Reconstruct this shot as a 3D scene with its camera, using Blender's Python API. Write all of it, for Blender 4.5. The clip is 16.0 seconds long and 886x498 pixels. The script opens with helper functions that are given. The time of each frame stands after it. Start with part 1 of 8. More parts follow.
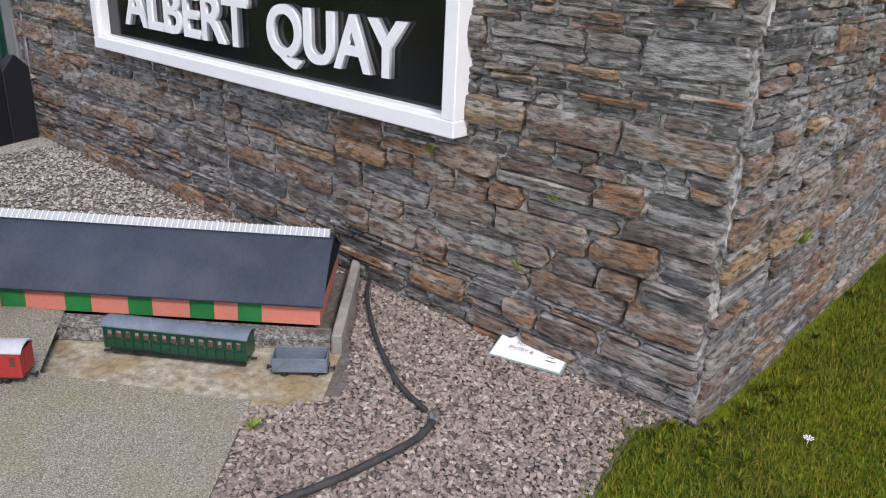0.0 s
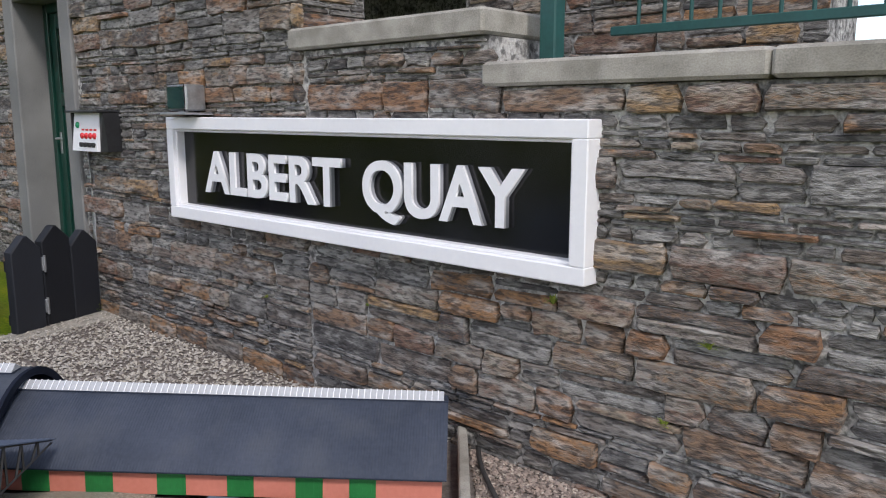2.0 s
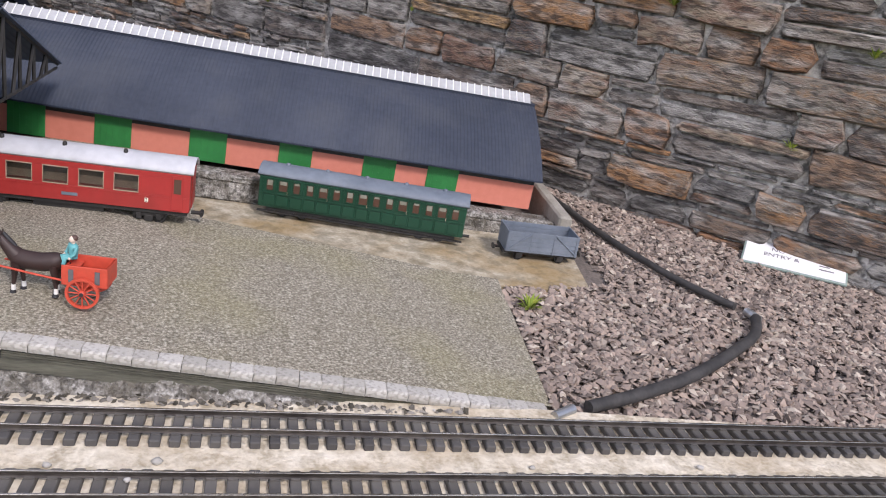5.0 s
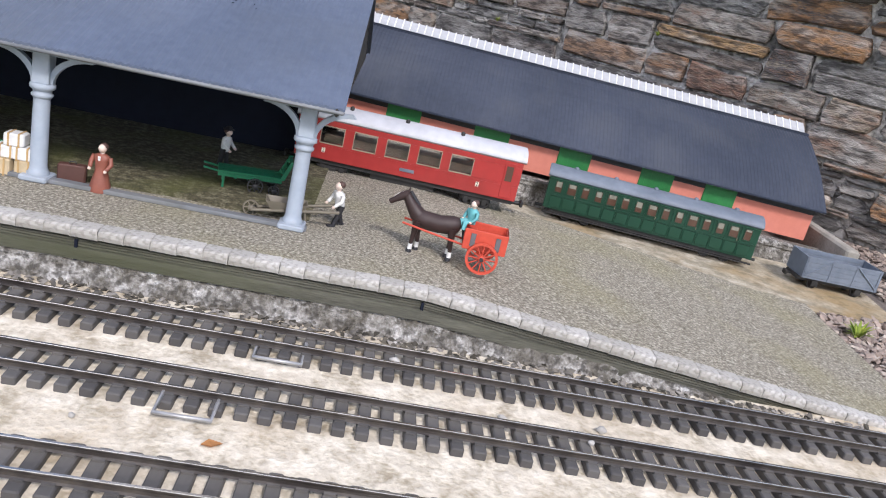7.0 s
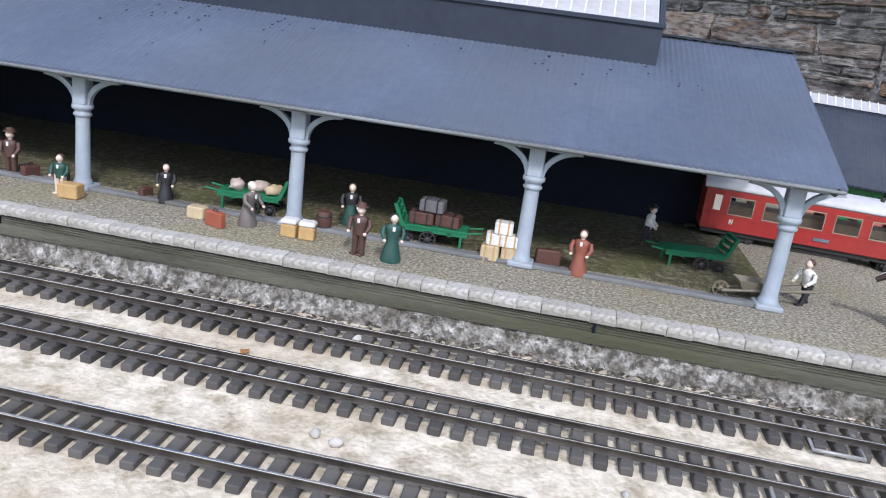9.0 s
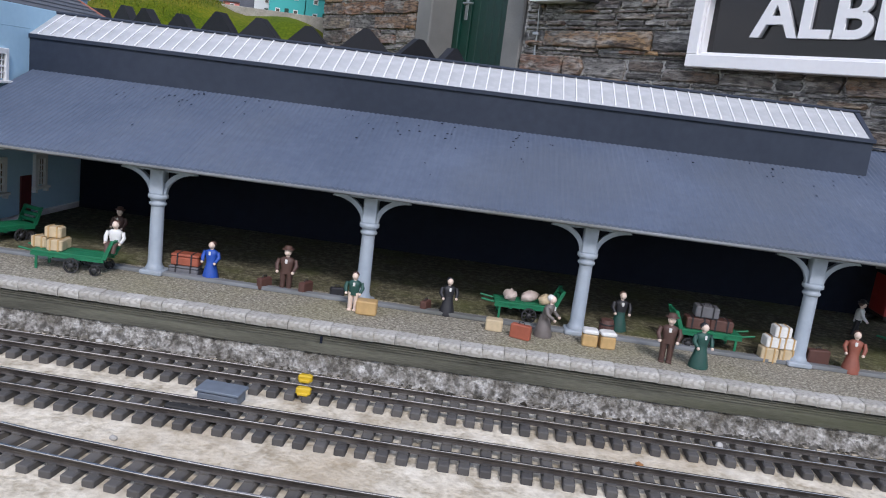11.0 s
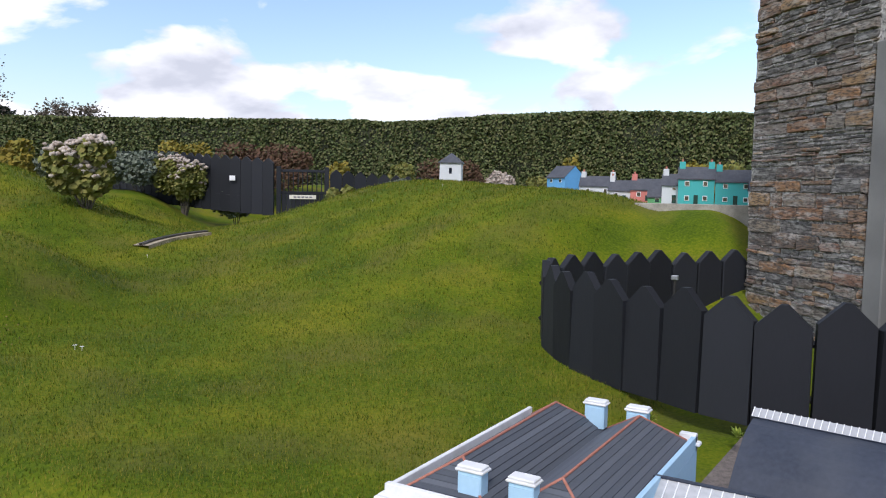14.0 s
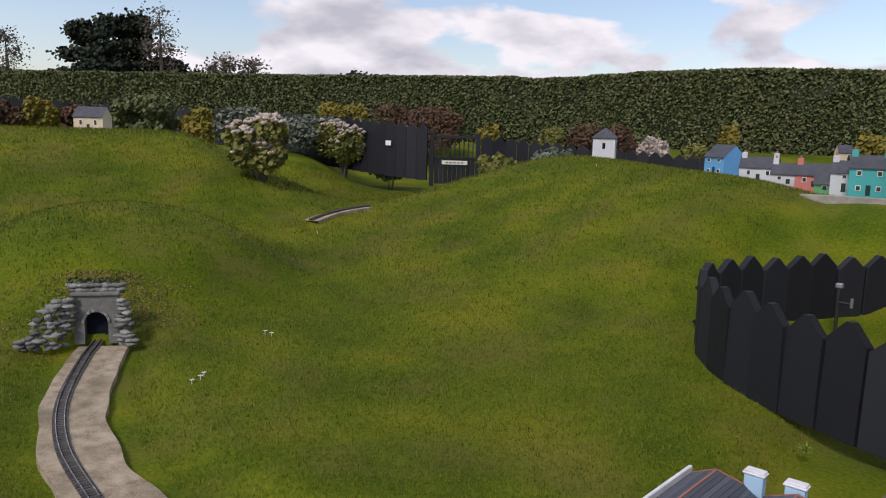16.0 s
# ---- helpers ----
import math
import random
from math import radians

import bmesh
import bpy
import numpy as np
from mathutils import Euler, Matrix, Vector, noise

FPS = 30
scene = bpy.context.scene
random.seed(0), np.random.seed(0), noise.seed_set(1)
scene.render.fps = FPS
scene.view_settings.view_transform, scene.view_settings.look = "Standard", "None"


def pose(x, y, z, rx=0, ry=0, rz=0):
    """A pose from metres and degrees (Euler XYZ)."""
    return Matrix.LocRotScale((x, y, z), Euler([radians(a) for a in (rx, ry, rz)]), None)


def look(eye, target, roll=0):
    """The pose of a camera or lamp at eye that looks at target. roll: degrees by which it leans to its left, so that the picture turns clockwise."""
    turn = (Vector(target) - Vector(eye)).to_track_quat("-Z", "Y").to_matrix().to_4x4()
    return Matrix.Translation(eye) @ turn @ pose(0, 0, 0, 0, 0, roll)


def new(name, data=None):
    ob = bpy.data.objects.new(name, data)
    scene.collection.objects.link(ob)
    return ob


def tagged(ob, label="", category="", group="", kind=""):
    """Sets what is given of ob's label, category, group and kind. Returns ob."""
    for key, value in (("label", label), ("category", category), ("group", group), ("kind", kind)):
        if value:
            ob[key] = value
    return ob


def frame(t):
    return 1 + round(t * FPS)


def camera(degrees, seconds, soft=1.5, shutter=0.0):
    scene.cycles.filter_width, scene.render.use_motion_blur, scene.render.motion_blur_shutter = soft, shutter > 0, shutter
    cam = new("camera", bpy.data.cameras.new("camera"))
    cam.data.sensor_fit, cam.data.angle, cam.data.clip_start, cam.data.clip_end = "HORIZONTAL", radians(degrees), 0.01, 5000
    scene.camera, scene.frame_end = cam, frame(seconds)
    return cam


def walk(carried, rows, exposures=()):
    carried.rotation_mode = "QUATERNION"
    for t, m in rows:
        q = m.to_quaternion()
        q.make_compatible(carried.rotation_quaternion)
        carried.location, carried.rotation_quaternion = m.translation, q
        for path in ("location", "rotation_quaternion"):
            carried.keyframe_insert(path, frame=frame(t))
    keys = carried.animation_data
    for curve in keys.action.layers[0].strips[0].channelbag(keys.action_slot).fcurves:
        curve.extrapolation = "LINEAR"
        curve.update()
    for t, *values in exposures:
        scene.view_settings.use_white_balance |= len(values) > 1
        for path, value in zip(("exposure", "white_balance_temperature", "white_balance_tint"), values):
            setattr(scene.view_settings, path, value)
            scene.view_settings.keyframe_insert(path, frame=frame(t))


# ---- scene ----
cam = camera(59.1, 16.0, soft=1.1)
PATH = [
    (0, (3.093, -1.912, 1.413), (3.299, -0.069, 0.664), 2.6),
    (0.5, (3.029, -1.848, 1.372), (3.241, 0.046, 0.763), 1.8),
    (1, (2.91, -1.741, 1.363), (3.083, 0.185, 0.854), 0.7),
    (1.5, (2.834, -1.668, 1.317), (2.919, 0.291, 0.924), -0.1),
    (2, (2.728, -1.661, 1.289), (2.89, 0.303, 0.95), 0.0),
    (2.5, (2.595, -1.644, 1.222), (2.784, 0.315, 0.867), 0.5),
    (3, (2.461, -1.562, 1.005), (2.688, 0.386, 0.615), 3.1),
    (3.5, (2.343, -1.439, 0.829), (2.659, 0.467, 0.313), 5.0),
    (3.7, (2.316, -1.405, 0.807), (2.66, 0.468, 0.197), 5.5),
    (5.8, (1.991, -1.219, 0.431), (2.518, 0.592, -0.236), 11.0),
    (6, (1.955, -1.211, 0.402), (2.459, 0.605, -0.266), 11.2),
    (6.5, (1.83, -1.217, 0.393), (2.204, 0.641, -0.247), 12.3),
    (7, (1.675, -1.211, 0.405), (1.907, 0.679, -0.208), 13.0),
    (7.5, (1.53, -1.21, 0.387), (1.644, 0.691, -0.223), 12.0),
    (8, (1.402, -1.207, 0.381), (1.397, 0.704, -0.21), 10.6),
    (8.5, (1.303, -1.219, 0.379), (1.172, 0.69, -0.203), 9.2),
    (9, (1.226, -1.239, 0.38), (0.959, 0.657, -0.196), 7.6),
    (9.2, (1.188, -1.246, 0.388), (0.869, 0.645, -0.181), 7.0),
    (11.3, (0.54, -1.386, 0.392), (0.437, 0.576, 0.017), 7.2),
    (11.5, (0.497, -1.376, 0.404), (0.372, 0.583, 0.021), 7.0),
    (12, (0.305, -1.355, 0.468), (0.02, 0.587, 0.086), 6.2),
    (12.5, (0.189, -1.401, 0.583), (-0.333, 0.5, 0.246), 5.0),
    (13, (0.156, -1.448, 0.757), (-0.526, 0.414, 0.492), 4.4),
    (13.5, (0.123, -1.499, 0.984), (-0.723, 0.302, 0.789), 3.0),
    (14, (0.076, -1.585, 1.199), (-0.944, 0.127, 1.043), 1.1),
    (14.5, (0.037, -1.718, 1.328), (-1.148, -0.115, 1.173), 0.3),
    (15, (0.023, -1.793, 1.4), (-1.273, -0.275, 1.271), -0.5),
    (15.5, (0.037, -1.87, 1.536), (-1.356, -0.443, 1.39), 0.6),
    (16, (0.1, -1.868, 1.658), (-1.2, -0.379, 1.357), 1.7),
]
walk(cam, [(t, look(eye, target, roll)) for t, eye, target, roll in PATH],
     [(0.0, 0.56, 6250, 17), (1.5, 0.4, 6250, 14), (3.5, 0.45, 6550, 20), (6.0, 0.78, 6350, 19), (7.5, 0.82, 6200, 16), (9.2, 0.73, 6000, 15), (11.5, 0.34, 6050, 17), (12.7, 0.4, 6250, 19), (14.0, 0.4, 6150, 15), (14.7, 0.27, 6150, 13), (16.0, -0.02, 6450, 20)])

# ---- light ----
world = bpy.data.worlds.new("sky")
scene.world = world
world.use_nodes = True
SUN_UP, SUN_TURN = 38.0, 205.0     # elevation and compass turn of the sun, degrees


def build_sky():
    nt = world.node_tree
    nt.nodes.clear()
    out = nt.nodes.new("ShaderNodeOutputWorld")
    bg = nt.nodes.new("ShaderNodeBackground")
    sky = nt.nodes.new("ShaderNodeTexSky")
    sky.sky_type = "NISHITA"
    sky.sun_disc = False
    sky.sun_elevation, sky.sun_rotation = radians(SUN_UP), radians(SUN_TURN)
    sky.air_density, sky.dust_density = 1.0, 1.0
    tc = nt.nodes.new("ShaderNodeTexCoord")
    sep = nt.nodes.new("ShaderNodeSeparateXYZ")
    nt.links.new(tc.outputs["Generated"], sep.inputs[0])
    lift = nt.nodes.new("ShaderNodeMath")
    lift.operation = "ADD"
    lift.inputs[1].default_value = 0.35
    nt.links.new(sep.outputs[2], lift.inputs[0])
    div = nt.nodes.new("ShaderNodeVectorMath")
    div.operation = "DIVIDE"
    comb = nt.nodes.new("ShaderNodeCombineXYZ")
    for i in range(3):
        nt.links.new(lift.outputs[0], comb.inputs[i])
    nt.links.new(tc.outputs["Generated"], div.inputs[0])
    nt.links.new(comb.outputs[0], div.inputs[1])
    n1 = nt.nodes.new("ShaderNodeTexNoise")
    n1.inputs["Scale"].default_value, n1.inputs["Detail"].default_value, n1.inputs["Roughness"].default_value = 2.5, 9, 0.5
    n1.inputs["Distortion"].default_value = 0.25
    nt.links.new(div.outputs[0], n1.inputs["Vector"])
    ramp = nt.nodes.new("ShaderNodeValToRGB")
    ramp.color_ramp.elements[0].position, ramp.color_ramp.elements[1].position = 0.475, 0.535
    nt.links.new(n1.outputs["Fac"], ramp.inputs[0])
    n2 = nt.nodes.new("ShaderNodeTexNoise")
    n2.inputs["Scale"].default_value, n2.inputs["Detail"].default_value = 4.2, 6
    nt.links.new(div.outputs[0], n2.inputs["Vector"])
    shade = nt.nodes.new("ShaderNodeValToRGB")
    shade.color_ramp.elements[0].position, shade.color_ramp.elements[1].position = 0.35, 0.62
    shade.color_ramp.elements[0].color = (5.2, 5.4, 5.9, 1)
    shade.color_ramp.elements[1].color = (9.2, 9.2, 9.3, 1)
    nt.links.new(n2.outputs["Fac"], shade.inputs[0])
    mix = nt.nodes.new("ShaderNodeMix")
    mix.data_type = "RGBA"
    nt.links.new(ramp.outputs["Color"], mix.inputs["Factor"])
    boost = nt.nodes.new("ShaderNodeVectorMath")
    boost.operation = "SCALE"
    boost.inputs["Scale"].default_value = 1.6
    nt.links.new(sky.outputs[0], boost.inputs[0])
    nt.links.new(boost.outputs[0], mix.inputs["A"])
    nt.links.new(shade.outputs["Color"], mix.inputs["B"])
    nt.links.new(mix.outputs["Result"], bg.inputs["Color"])
    bg.inputs["Strength"].default_value = 0.1
    nt.links.new(bg.outputs[0], out.inputs[0])


build_sky()
sun = new("sun", bpy.data.lights.new("sun", "SUN"))
sun.data.energy, sun.data.angle, sun.data.color = 1.9, radians(10), (1.0, 0.95, 0.88)
sun.matrix_world = look((0.9, -2.6, 3.0), (0, 0, 0.4))

# ---- mesh and material helpers ----
rng = random.Random(7)


class Shape:
    """Gathers faces, then becomes one mesh."""

    def __init__(self):
        self.v, self.f, self.smooth, self.m = [], [], [], Matrix()
        self.paints, self.index, self.now = [], [], 0

    def add(self, verts, faces, smooth=False):
        n = len(self.v)
        self.v += [tuple(self.m @ Vector(p)) for p in verts]
        self.f += [tuple(n + i for i in f) for f in faces]
        self.smooth += [smooth] * len(faces)
        self.index += [self.now] * len(faces)
        return self

    def use(self, name):
        """Takes another paint for the faces that follow."""
        if name not in self.paints:
            self.paints.append(name)
        self.now = self.paints.index(name)
        return self

    def box(self, x0, x1, y0, y1, z0, z1, c=0.0):
        x0, x1, y0, y1, z0, z1 = min(x0, x1), max(x0, x1), min(y0, y1), max(y0, y1), min(z0, z1), max(z0, z1)
        if c <= 0:
            p = [(x, y, z) for z in (z0, z1) for y in (y0, y1) for x in (x0, x1)]
            return self.add(p, [(0, 2, 3, 1), (4, 5, 7, 6), (0, 1, 5, 4), (2, 6, 7, 3), (0, 4, 6, 2), (1, 3, 7, 5)])
        c = min(c, (x1 - x0) * 0.45, (y1 - y0) * 0.45, (z1 - z0) * 0.45)
        rings = []
        for z, k in ((z0, c), (z0 + c, 0), (z1 - c, 0), (z1, c)):
            a, b, d, e = x0 + k, x1 - k, y0 + k, y1 - k
            rings.append([(a + c, d, z), (b - c, d, z), (b, d + c, z), (b, e - c, z), (b - c, e, z), (a + c, e, z), (a, e - c, z), (a, d + c, z)])
        faces = [tuple(range(7, -1, -1)), tuple(range(24, 32))]
        for r in range(3):
            faces += [(r * 8 + i, r * 8 + (i + 1) % 8, r * 8 + 8 + (i + 1) % 8, r * 8 + 8 + i) for i in range(8)]
        return self.add([p for r in rings for p in r], faces)

    def rings(self, rings, smooth=True, closed=True, caps=True):
        n = len(rings[0])
        faces = []
        for r in range(len(rings) - 1):
            faces += [(r * n + i, r * n + (i + 1) % n, (r + 1) * n + (i + 1) % n, (r + 1) * n + i) for i in range(n if closed else n - 1)]
        self.add([p for r in rings for p in r], faces, smooth)
        if caps and closed:
            self.add(rings[0], [tuple(range(n - 1, -1, -1))])
            self.add(rings[-1], [tuple(range(n))])
        return self

    def lathe(self, profile, n=16, at=(0, 0, 0), smooth=True):
        return self.rings([[(at[0] + r * math.cos(6.28319 * i / n), at[1] + r * math.sin(6.28319 * i / n), at[2] + z) for i in range(n)] for r, z in profile], smooth)

    def rod(self, a, b, r0, r1=None, n=8, smooth=True):
        a, b = Vector(a), Vector(b)
        r1 = r0 if r1 is None else r1
        q = (b - a).to_track_quat("Z", "Y")
        ring = [Vector((math.cos(6.28319 * i / n), math.sin(6.28319 * i / n), 0)) for i in range(n)]
        return self.rings([[tuple(a + q @ (p * r0)) for p in ring], [tuple(b + q @ (p * r1)) for p in ring]], smooth)

    def tube(self, points, r, n=8):
        pts = [Vector(p) for p in points]
        rings = []
        for i, p in enumerate(pts):
            d = (pts[min(i + 1, len(pts) - 1)] - pts[max(i - 1, 0)]).normalized()
            q = d.to_track_quat("Z", "Y")
            rr = r[i] if isinstance(r, (list, tuple)) else r
            rings.append([tuple(p + q @ Vector((rr * math.cos(6.28319 * k / n), rr * math.sin(6.28319 * k / n), 0))) for k in range(n)])
        return self.rings(rings)

    def ball(self, c, rx, ry=None, rz=None, n=10, k=6, rough=0.0):
        ry, rz = ry or rx, rz or rx
        rings = []
        for j in range(k + 1):
            a = math.pi * (0.04 + 0.92 * j / k)
            ring = []
            for i in range(n):
                b = 6.28319 * i / n
                s = 1 + (rough * (rng.random() - 0.5) if rough else 0)
                ring.append((c[0] + s * rx * math.sin(a) * math.cos(b), c[1] + s * ry * math.sin(a) * math.sin(b), c[2] - s * rz * math.cos(a)))
            rings.append(ring)
        return self.rings(rings)

    def prism(self, outline, y0, y1):
        """An outline of (x, z) drawn out from y0 to y1."""
        n = len(outline)
        p = [(x, y0, z) for x, z in outline] + [(x, y1, z) for x, z in outline]
        return self.add(p, [tuple(range(n)), tuple(range(2 * n - 1, n - 1, -1))] + [(i, n + i, n + (i + 1) % n, (i + 1) % n) for i in range(n)])

    def mesh(self, name):
        me = bpy.data.meshes.new(name)
        me.from_pydata(self.v, [], self.f)
        me.polygons.foreach_set("use_smooth", self.smooth)
        if self.paints:
            for n in self.paints:
                me.materials.append(C[n])
            me.polygons.foreach_set("material_index", self.index)
        me.update()
        return me


def part(name, shape, material, parent=None, label="", m=None):
    """One mesh object under a thing or a part."""
    me = shape.mesh(name) if isinstance(shape, Shape) else shape
    if not me.materials:
        me.materials.append(material)
    ob = new(name, me)
    ob.parent = parent
    if m is not None:
        ob.matrix_basis = m
    return tagged(ob, label)


def thing(name, label, category, m=None, group="", kind=""):
    ob = new(name)
    ob.empty_display_size = 0.05
    if m is not None:
        ob.matrix_basis = m
    return tagged(ob, label, category, group, kind)


def piece(name, shape, material, label, category, m=None, group="", kind=""):
    """A thing that is one mesh."""
    return tagged(part(name, shape, material, None, label, m), label, category, group, kind)


def surface(name, colours, scale=8.0, rough=0.6, bump=0.2, fine=60.0, metal=0.0, random_by="", spread=0.35, dirt_or_shade=None, dirt_or_shade_scale=2.0, dirt_or_shade_amount=0.5, dist=0.004, spec=0.5, stretch=(1, 1, 1), stain_or_shade=None, stain_or_shade_scale=30.0, stain_or_shade_amount=0.8):
    """A node material: colours over two scales of noise, patches of soiling or painted shade, relief, and a tone of its
    own for each piece.
    """
    ma = bpy.data.materials.new(name)
    ma.use_nodes = True
    nt = ma.node_tree
    b = nt.nodes["Principled BSDF"]
    tc = nt.nodes.new("ShaderNodeTexCoord")
    mp = nt.nodes.new("ShaderNodeMapping")
    mp.inputs["Scale"].default_value = stretch
    nt.links.new(tc.outputs["Object"], mp.inputs[0])

    def noise_at(s, detail=4.0):
        n = nt.nodes.new("ShaderNodeTexNoise")
        n.inputs["Scale"].default_value, n.inputs["Detail"].default_value = s, detail
        nt.links.new(mp.outputs[0], n.inputs["Vector"])
        return n

    n1, n2 = noise_at(scale), noise_at(fine)
    add = nt.nodes.new("ShaderNodeMath")
    add.operation = "MULTIPLY_ADD"
    add.inputs[1].default_value, add.inputs[2].default_value = 0.45, 0.0
    nt.links.new(n2.outputs["Fac"], add.inputs[0])
    add2 = nt.nodes.new("ShaderNodeMath")
    add2.operation = "MULTIPLY_ADD"
    add2.inputs[1].default_value = 0.75
    nt.links.new(n1.outputs["Fac"], add2.inputs[0])
    nt.links.new(add.outputs[0], add2.inputs[2])
    fac = add2
    if random_by:
        src = nt.nodes.new("ShaderNodeObjectInfo" if random_by == "object" else "ShaderNodeNewGeometry")
        r = nt.nodes.new("ShaderNodeMath")
        r.operation = "MULTIPLY_ADD"
        r.inputs[1].default_value = 1.0
        sc = nt.nodes.new("ShaderNodeMath")
        sc.operation = "MULTIPLY_ADD"
        sc.inputs[1].default_value, sc.inputs[2].default_value = spread, -spread * 0.6
        nt.links.new(add2.outputs[0], sc.inputs[0])
        nt.links.new(src.outputs["Random" if random_by == "object" else "Random Per Island"], r.inputs[0])
        nt.links.new(sc.outputs[0], r.inputs[2])
        fac = r
    ramp = nt.nodes.new("ShaderNodeValToRGB")
    el = ramp.color_ramp.elements
    lo, hi = (0.0, 1.0) if random_by else (0.42, 0.78)
    el[0].position, el[1].position = lo, hi
    el[0].color, el[1].color = (*colours[0], 1), (*colours[-1], 1)
    for i, c in enumerate(colours[1:-1], 1):
        e = el.new(lo + (hi - lo) * i / (len(colours) - 1))
        e.color = (*c, 1)
    nt.links.new(fac.outputs[0], ramp.inputs[0])
    colour = ramp.outputs["Color"]
    if dirt_or_shade:
        n3 = noise_at(dirt_or_shade_scale, 6.0)
        r3 = nt.nodes.new("ShaderNodeValToRGB")
        r3.color_ramp.elements[0].position, r3.color_ramp.elements[1].position = 0.48, 0.66
        r3.color_ramp.elements[1].color = (dirt_or_shade_amount, dirt_or_shade_amount, dirt_or_shade_amount, 1)
        r3.color_ramp.elements[0].color = (0, 0, 0, 1)
        nt.links.new(n3.outputs["Fac"], r3.inputs[0])
        mx = nt.nodes.new("ShaderNodeMix")
        mx.data_type = "RGBA"
        nt.links.new(r3.outputs["Color"], mx.inputs["Factor"])
        nt.links.new(colour, mx.inputs["A"])
        mx.inputs["B"].default_value = (*dirt_or_shade, 1)
        colour = mx.outputs["Result"]
    if stain_or_shade:
        n4 = noise_at(stain_or_shade_scale, 8.0)
        r4 = nt.nodes.new("ShaderNodeValToRGB")
        r4.color_ramp.elements[0].position, r4.color_ramp.elements[1].position = 0.47, 0.61
        r4.color_ramp.elements[1].color = (stain_or_shade_amount, stain_or_shade_amount, stain_or_shade_amount, 1)
        r4.color_ramp.elements[0].color = (0, 0, 0, 1)
        nt.links.new(n4.outputs["Fac"], r4.inputs[0])
        ms = nt.nodes.new("ShaderNodeMix")
        ms.data_type = "RGBA"
        nt.links.new(r4.outputs["Color"], ms.inputs["Factor"])
        nt.links.new(colour, ms.inputs["A"])
        ms.inputs["B"].default_value = (*stain_or_shade, 1)
        colour = ms.outputs["Result"]
    nt.links.new(colour, b.inputs["Base Color"])
    rr = nt.nodes.new("ShaderNodeMapRange")
    rr.inputs["To Min"].default_value, rr.inputs["To Max"].default_value = max(0.03, rough - 0.12), min(1.0, rough + 0.12)
    nt.links.new(n1.outputs["Fac"], rr.inputs["Value"])
    nt.links.new(rr.outputs[0], b.inputs["Roughness"])
    b.inputs["Metallic"].default_value = metal
    b.inputs["Specular IOR Level"].default_value = spec
    if bump:
        bp = nt.nodes.new("ShaderNodeBump")
        bp.inputs["Strength"].default_value, bp.inputs["Distance"].default_value = bump, dist
        nt.links.new(add2.outputs[0], bp.inputs["Height"])
        nt.links.new(bp.outputs[0], b.inputs["Normal"])
    return ma


def glass(name, colour, rough=0.08):
    ma = bpy.data.materials.new(name)
    ma.use_nodes = True
    b = ma.node_tree.nodes["Principled BSDF"]
    b.inputs["Base Color"].default_value = (*colour, 1)
    b.inputs["Roughness"].default_value = rough
    b.inputs["Specular IOR Level"].default_value = 0.7
    return ma


STONES = [(0.16, 0.135, 0.115), (0.26, 0.165, 0.105), (0.11, 0.1, 0.095), (0.33, 0.18, 0.085), (0.22, 0.2, 0.17), (0.19, 0.11, 0.08), (0.31, 0.255, 0.19), (0.09, 0.085, 0.086), (0.28, 0.15, 0.08),
          (0.2, 0.165, 0.135), (0.36, 0.235, 0.12), (0.13, 0.108, 0.098), (0.27, 0.245, 0.21), (0.23, 0.13, 0.09)]
SLATES = [(0.09, 0.088, 0.088), (0.22, 0.212, 0.2), (0.13, 0.122, 0.115), (0.31, 0.3, 0.28), (0.07, 0.068, 0.07), (0.19, 0.155, 0.13), (0.25, 0.24, 0.225), (0.11, 0.105, 0.1), (0.35, 0.34, 0.32)]
# pale smears and finer near-black spots over every stone
STONE_SPOTS = dict(dirt_or_shade=(0.5, 0.49, 0.46), dirt_or_shade_scale=11, dirt_or_shade_amount=0.55, dist=0.025, stretch=(0.6, 1, 2.2), spec=0.3, stain_or_shade=(0.03, 0.028, 0.027), stain_or_shade_scale=34, stain_or_shade_amount=0.7)
M_STONE = surface("rubble stone", STONES, 16, 0.85, 1.0, 110, random_by="object", spread=0.3, **STONE_SPOTS)
M_THIN = surface("thin slate stone", SLATES, 16, 0.85, 1.0, 110, random_by="object", spread=0.3, **STONE_SPOTS)
M_STONES = surface("rubble stones", STONES, 16, 0.85, 1.0, 110, random_by="island", spread=0.3, **STONE_SPOTS)
M_THINS = surface("thin slate stones", SLATES, 16, 0.85, 1.0, 110, random_by="island", spread=0.3, **STONE_SPOTS)
# near-black blotches put the shade of the deep joints into the mortar colour
M_MORTAR = surface("lime mortar", [(0.27, 0.26, 0.24), (0.46, 0.445, 0.42), (0.62, 0.61, 0.58)], 14, 0.95, 1.0, 80, dist=0.02, dirt_or_shade=(0.022, 0.022, 0.021), dirt_or_shade_scale=9, dirt_or_shade_amount=0.75, stain_or_shade=(0.012, 0.012, 0.012), stain_or_shade_scale=32, stain_or_shade_amount=0.7)
M_COPING = surface("concrete coping", [(0.22, 0.21, 0.18), (0.33, 0.31, 0.27), (0.42, 0.4, 0.35)], 10, 0.9, 0.6, 160, dirt_or_shade=(0.16, 0.15, 0.12), dirt_or_shade_scale=4)
M_JAMB = surface("dressed limestone", [(0.13, 0.13, 0.125), (0.22, 0.22, 0.21)], 3, 0.85, 0.3, 120, dirt_or_shade=(0.15, 0.15, 0.15), dirt_or_shade_scale=2)
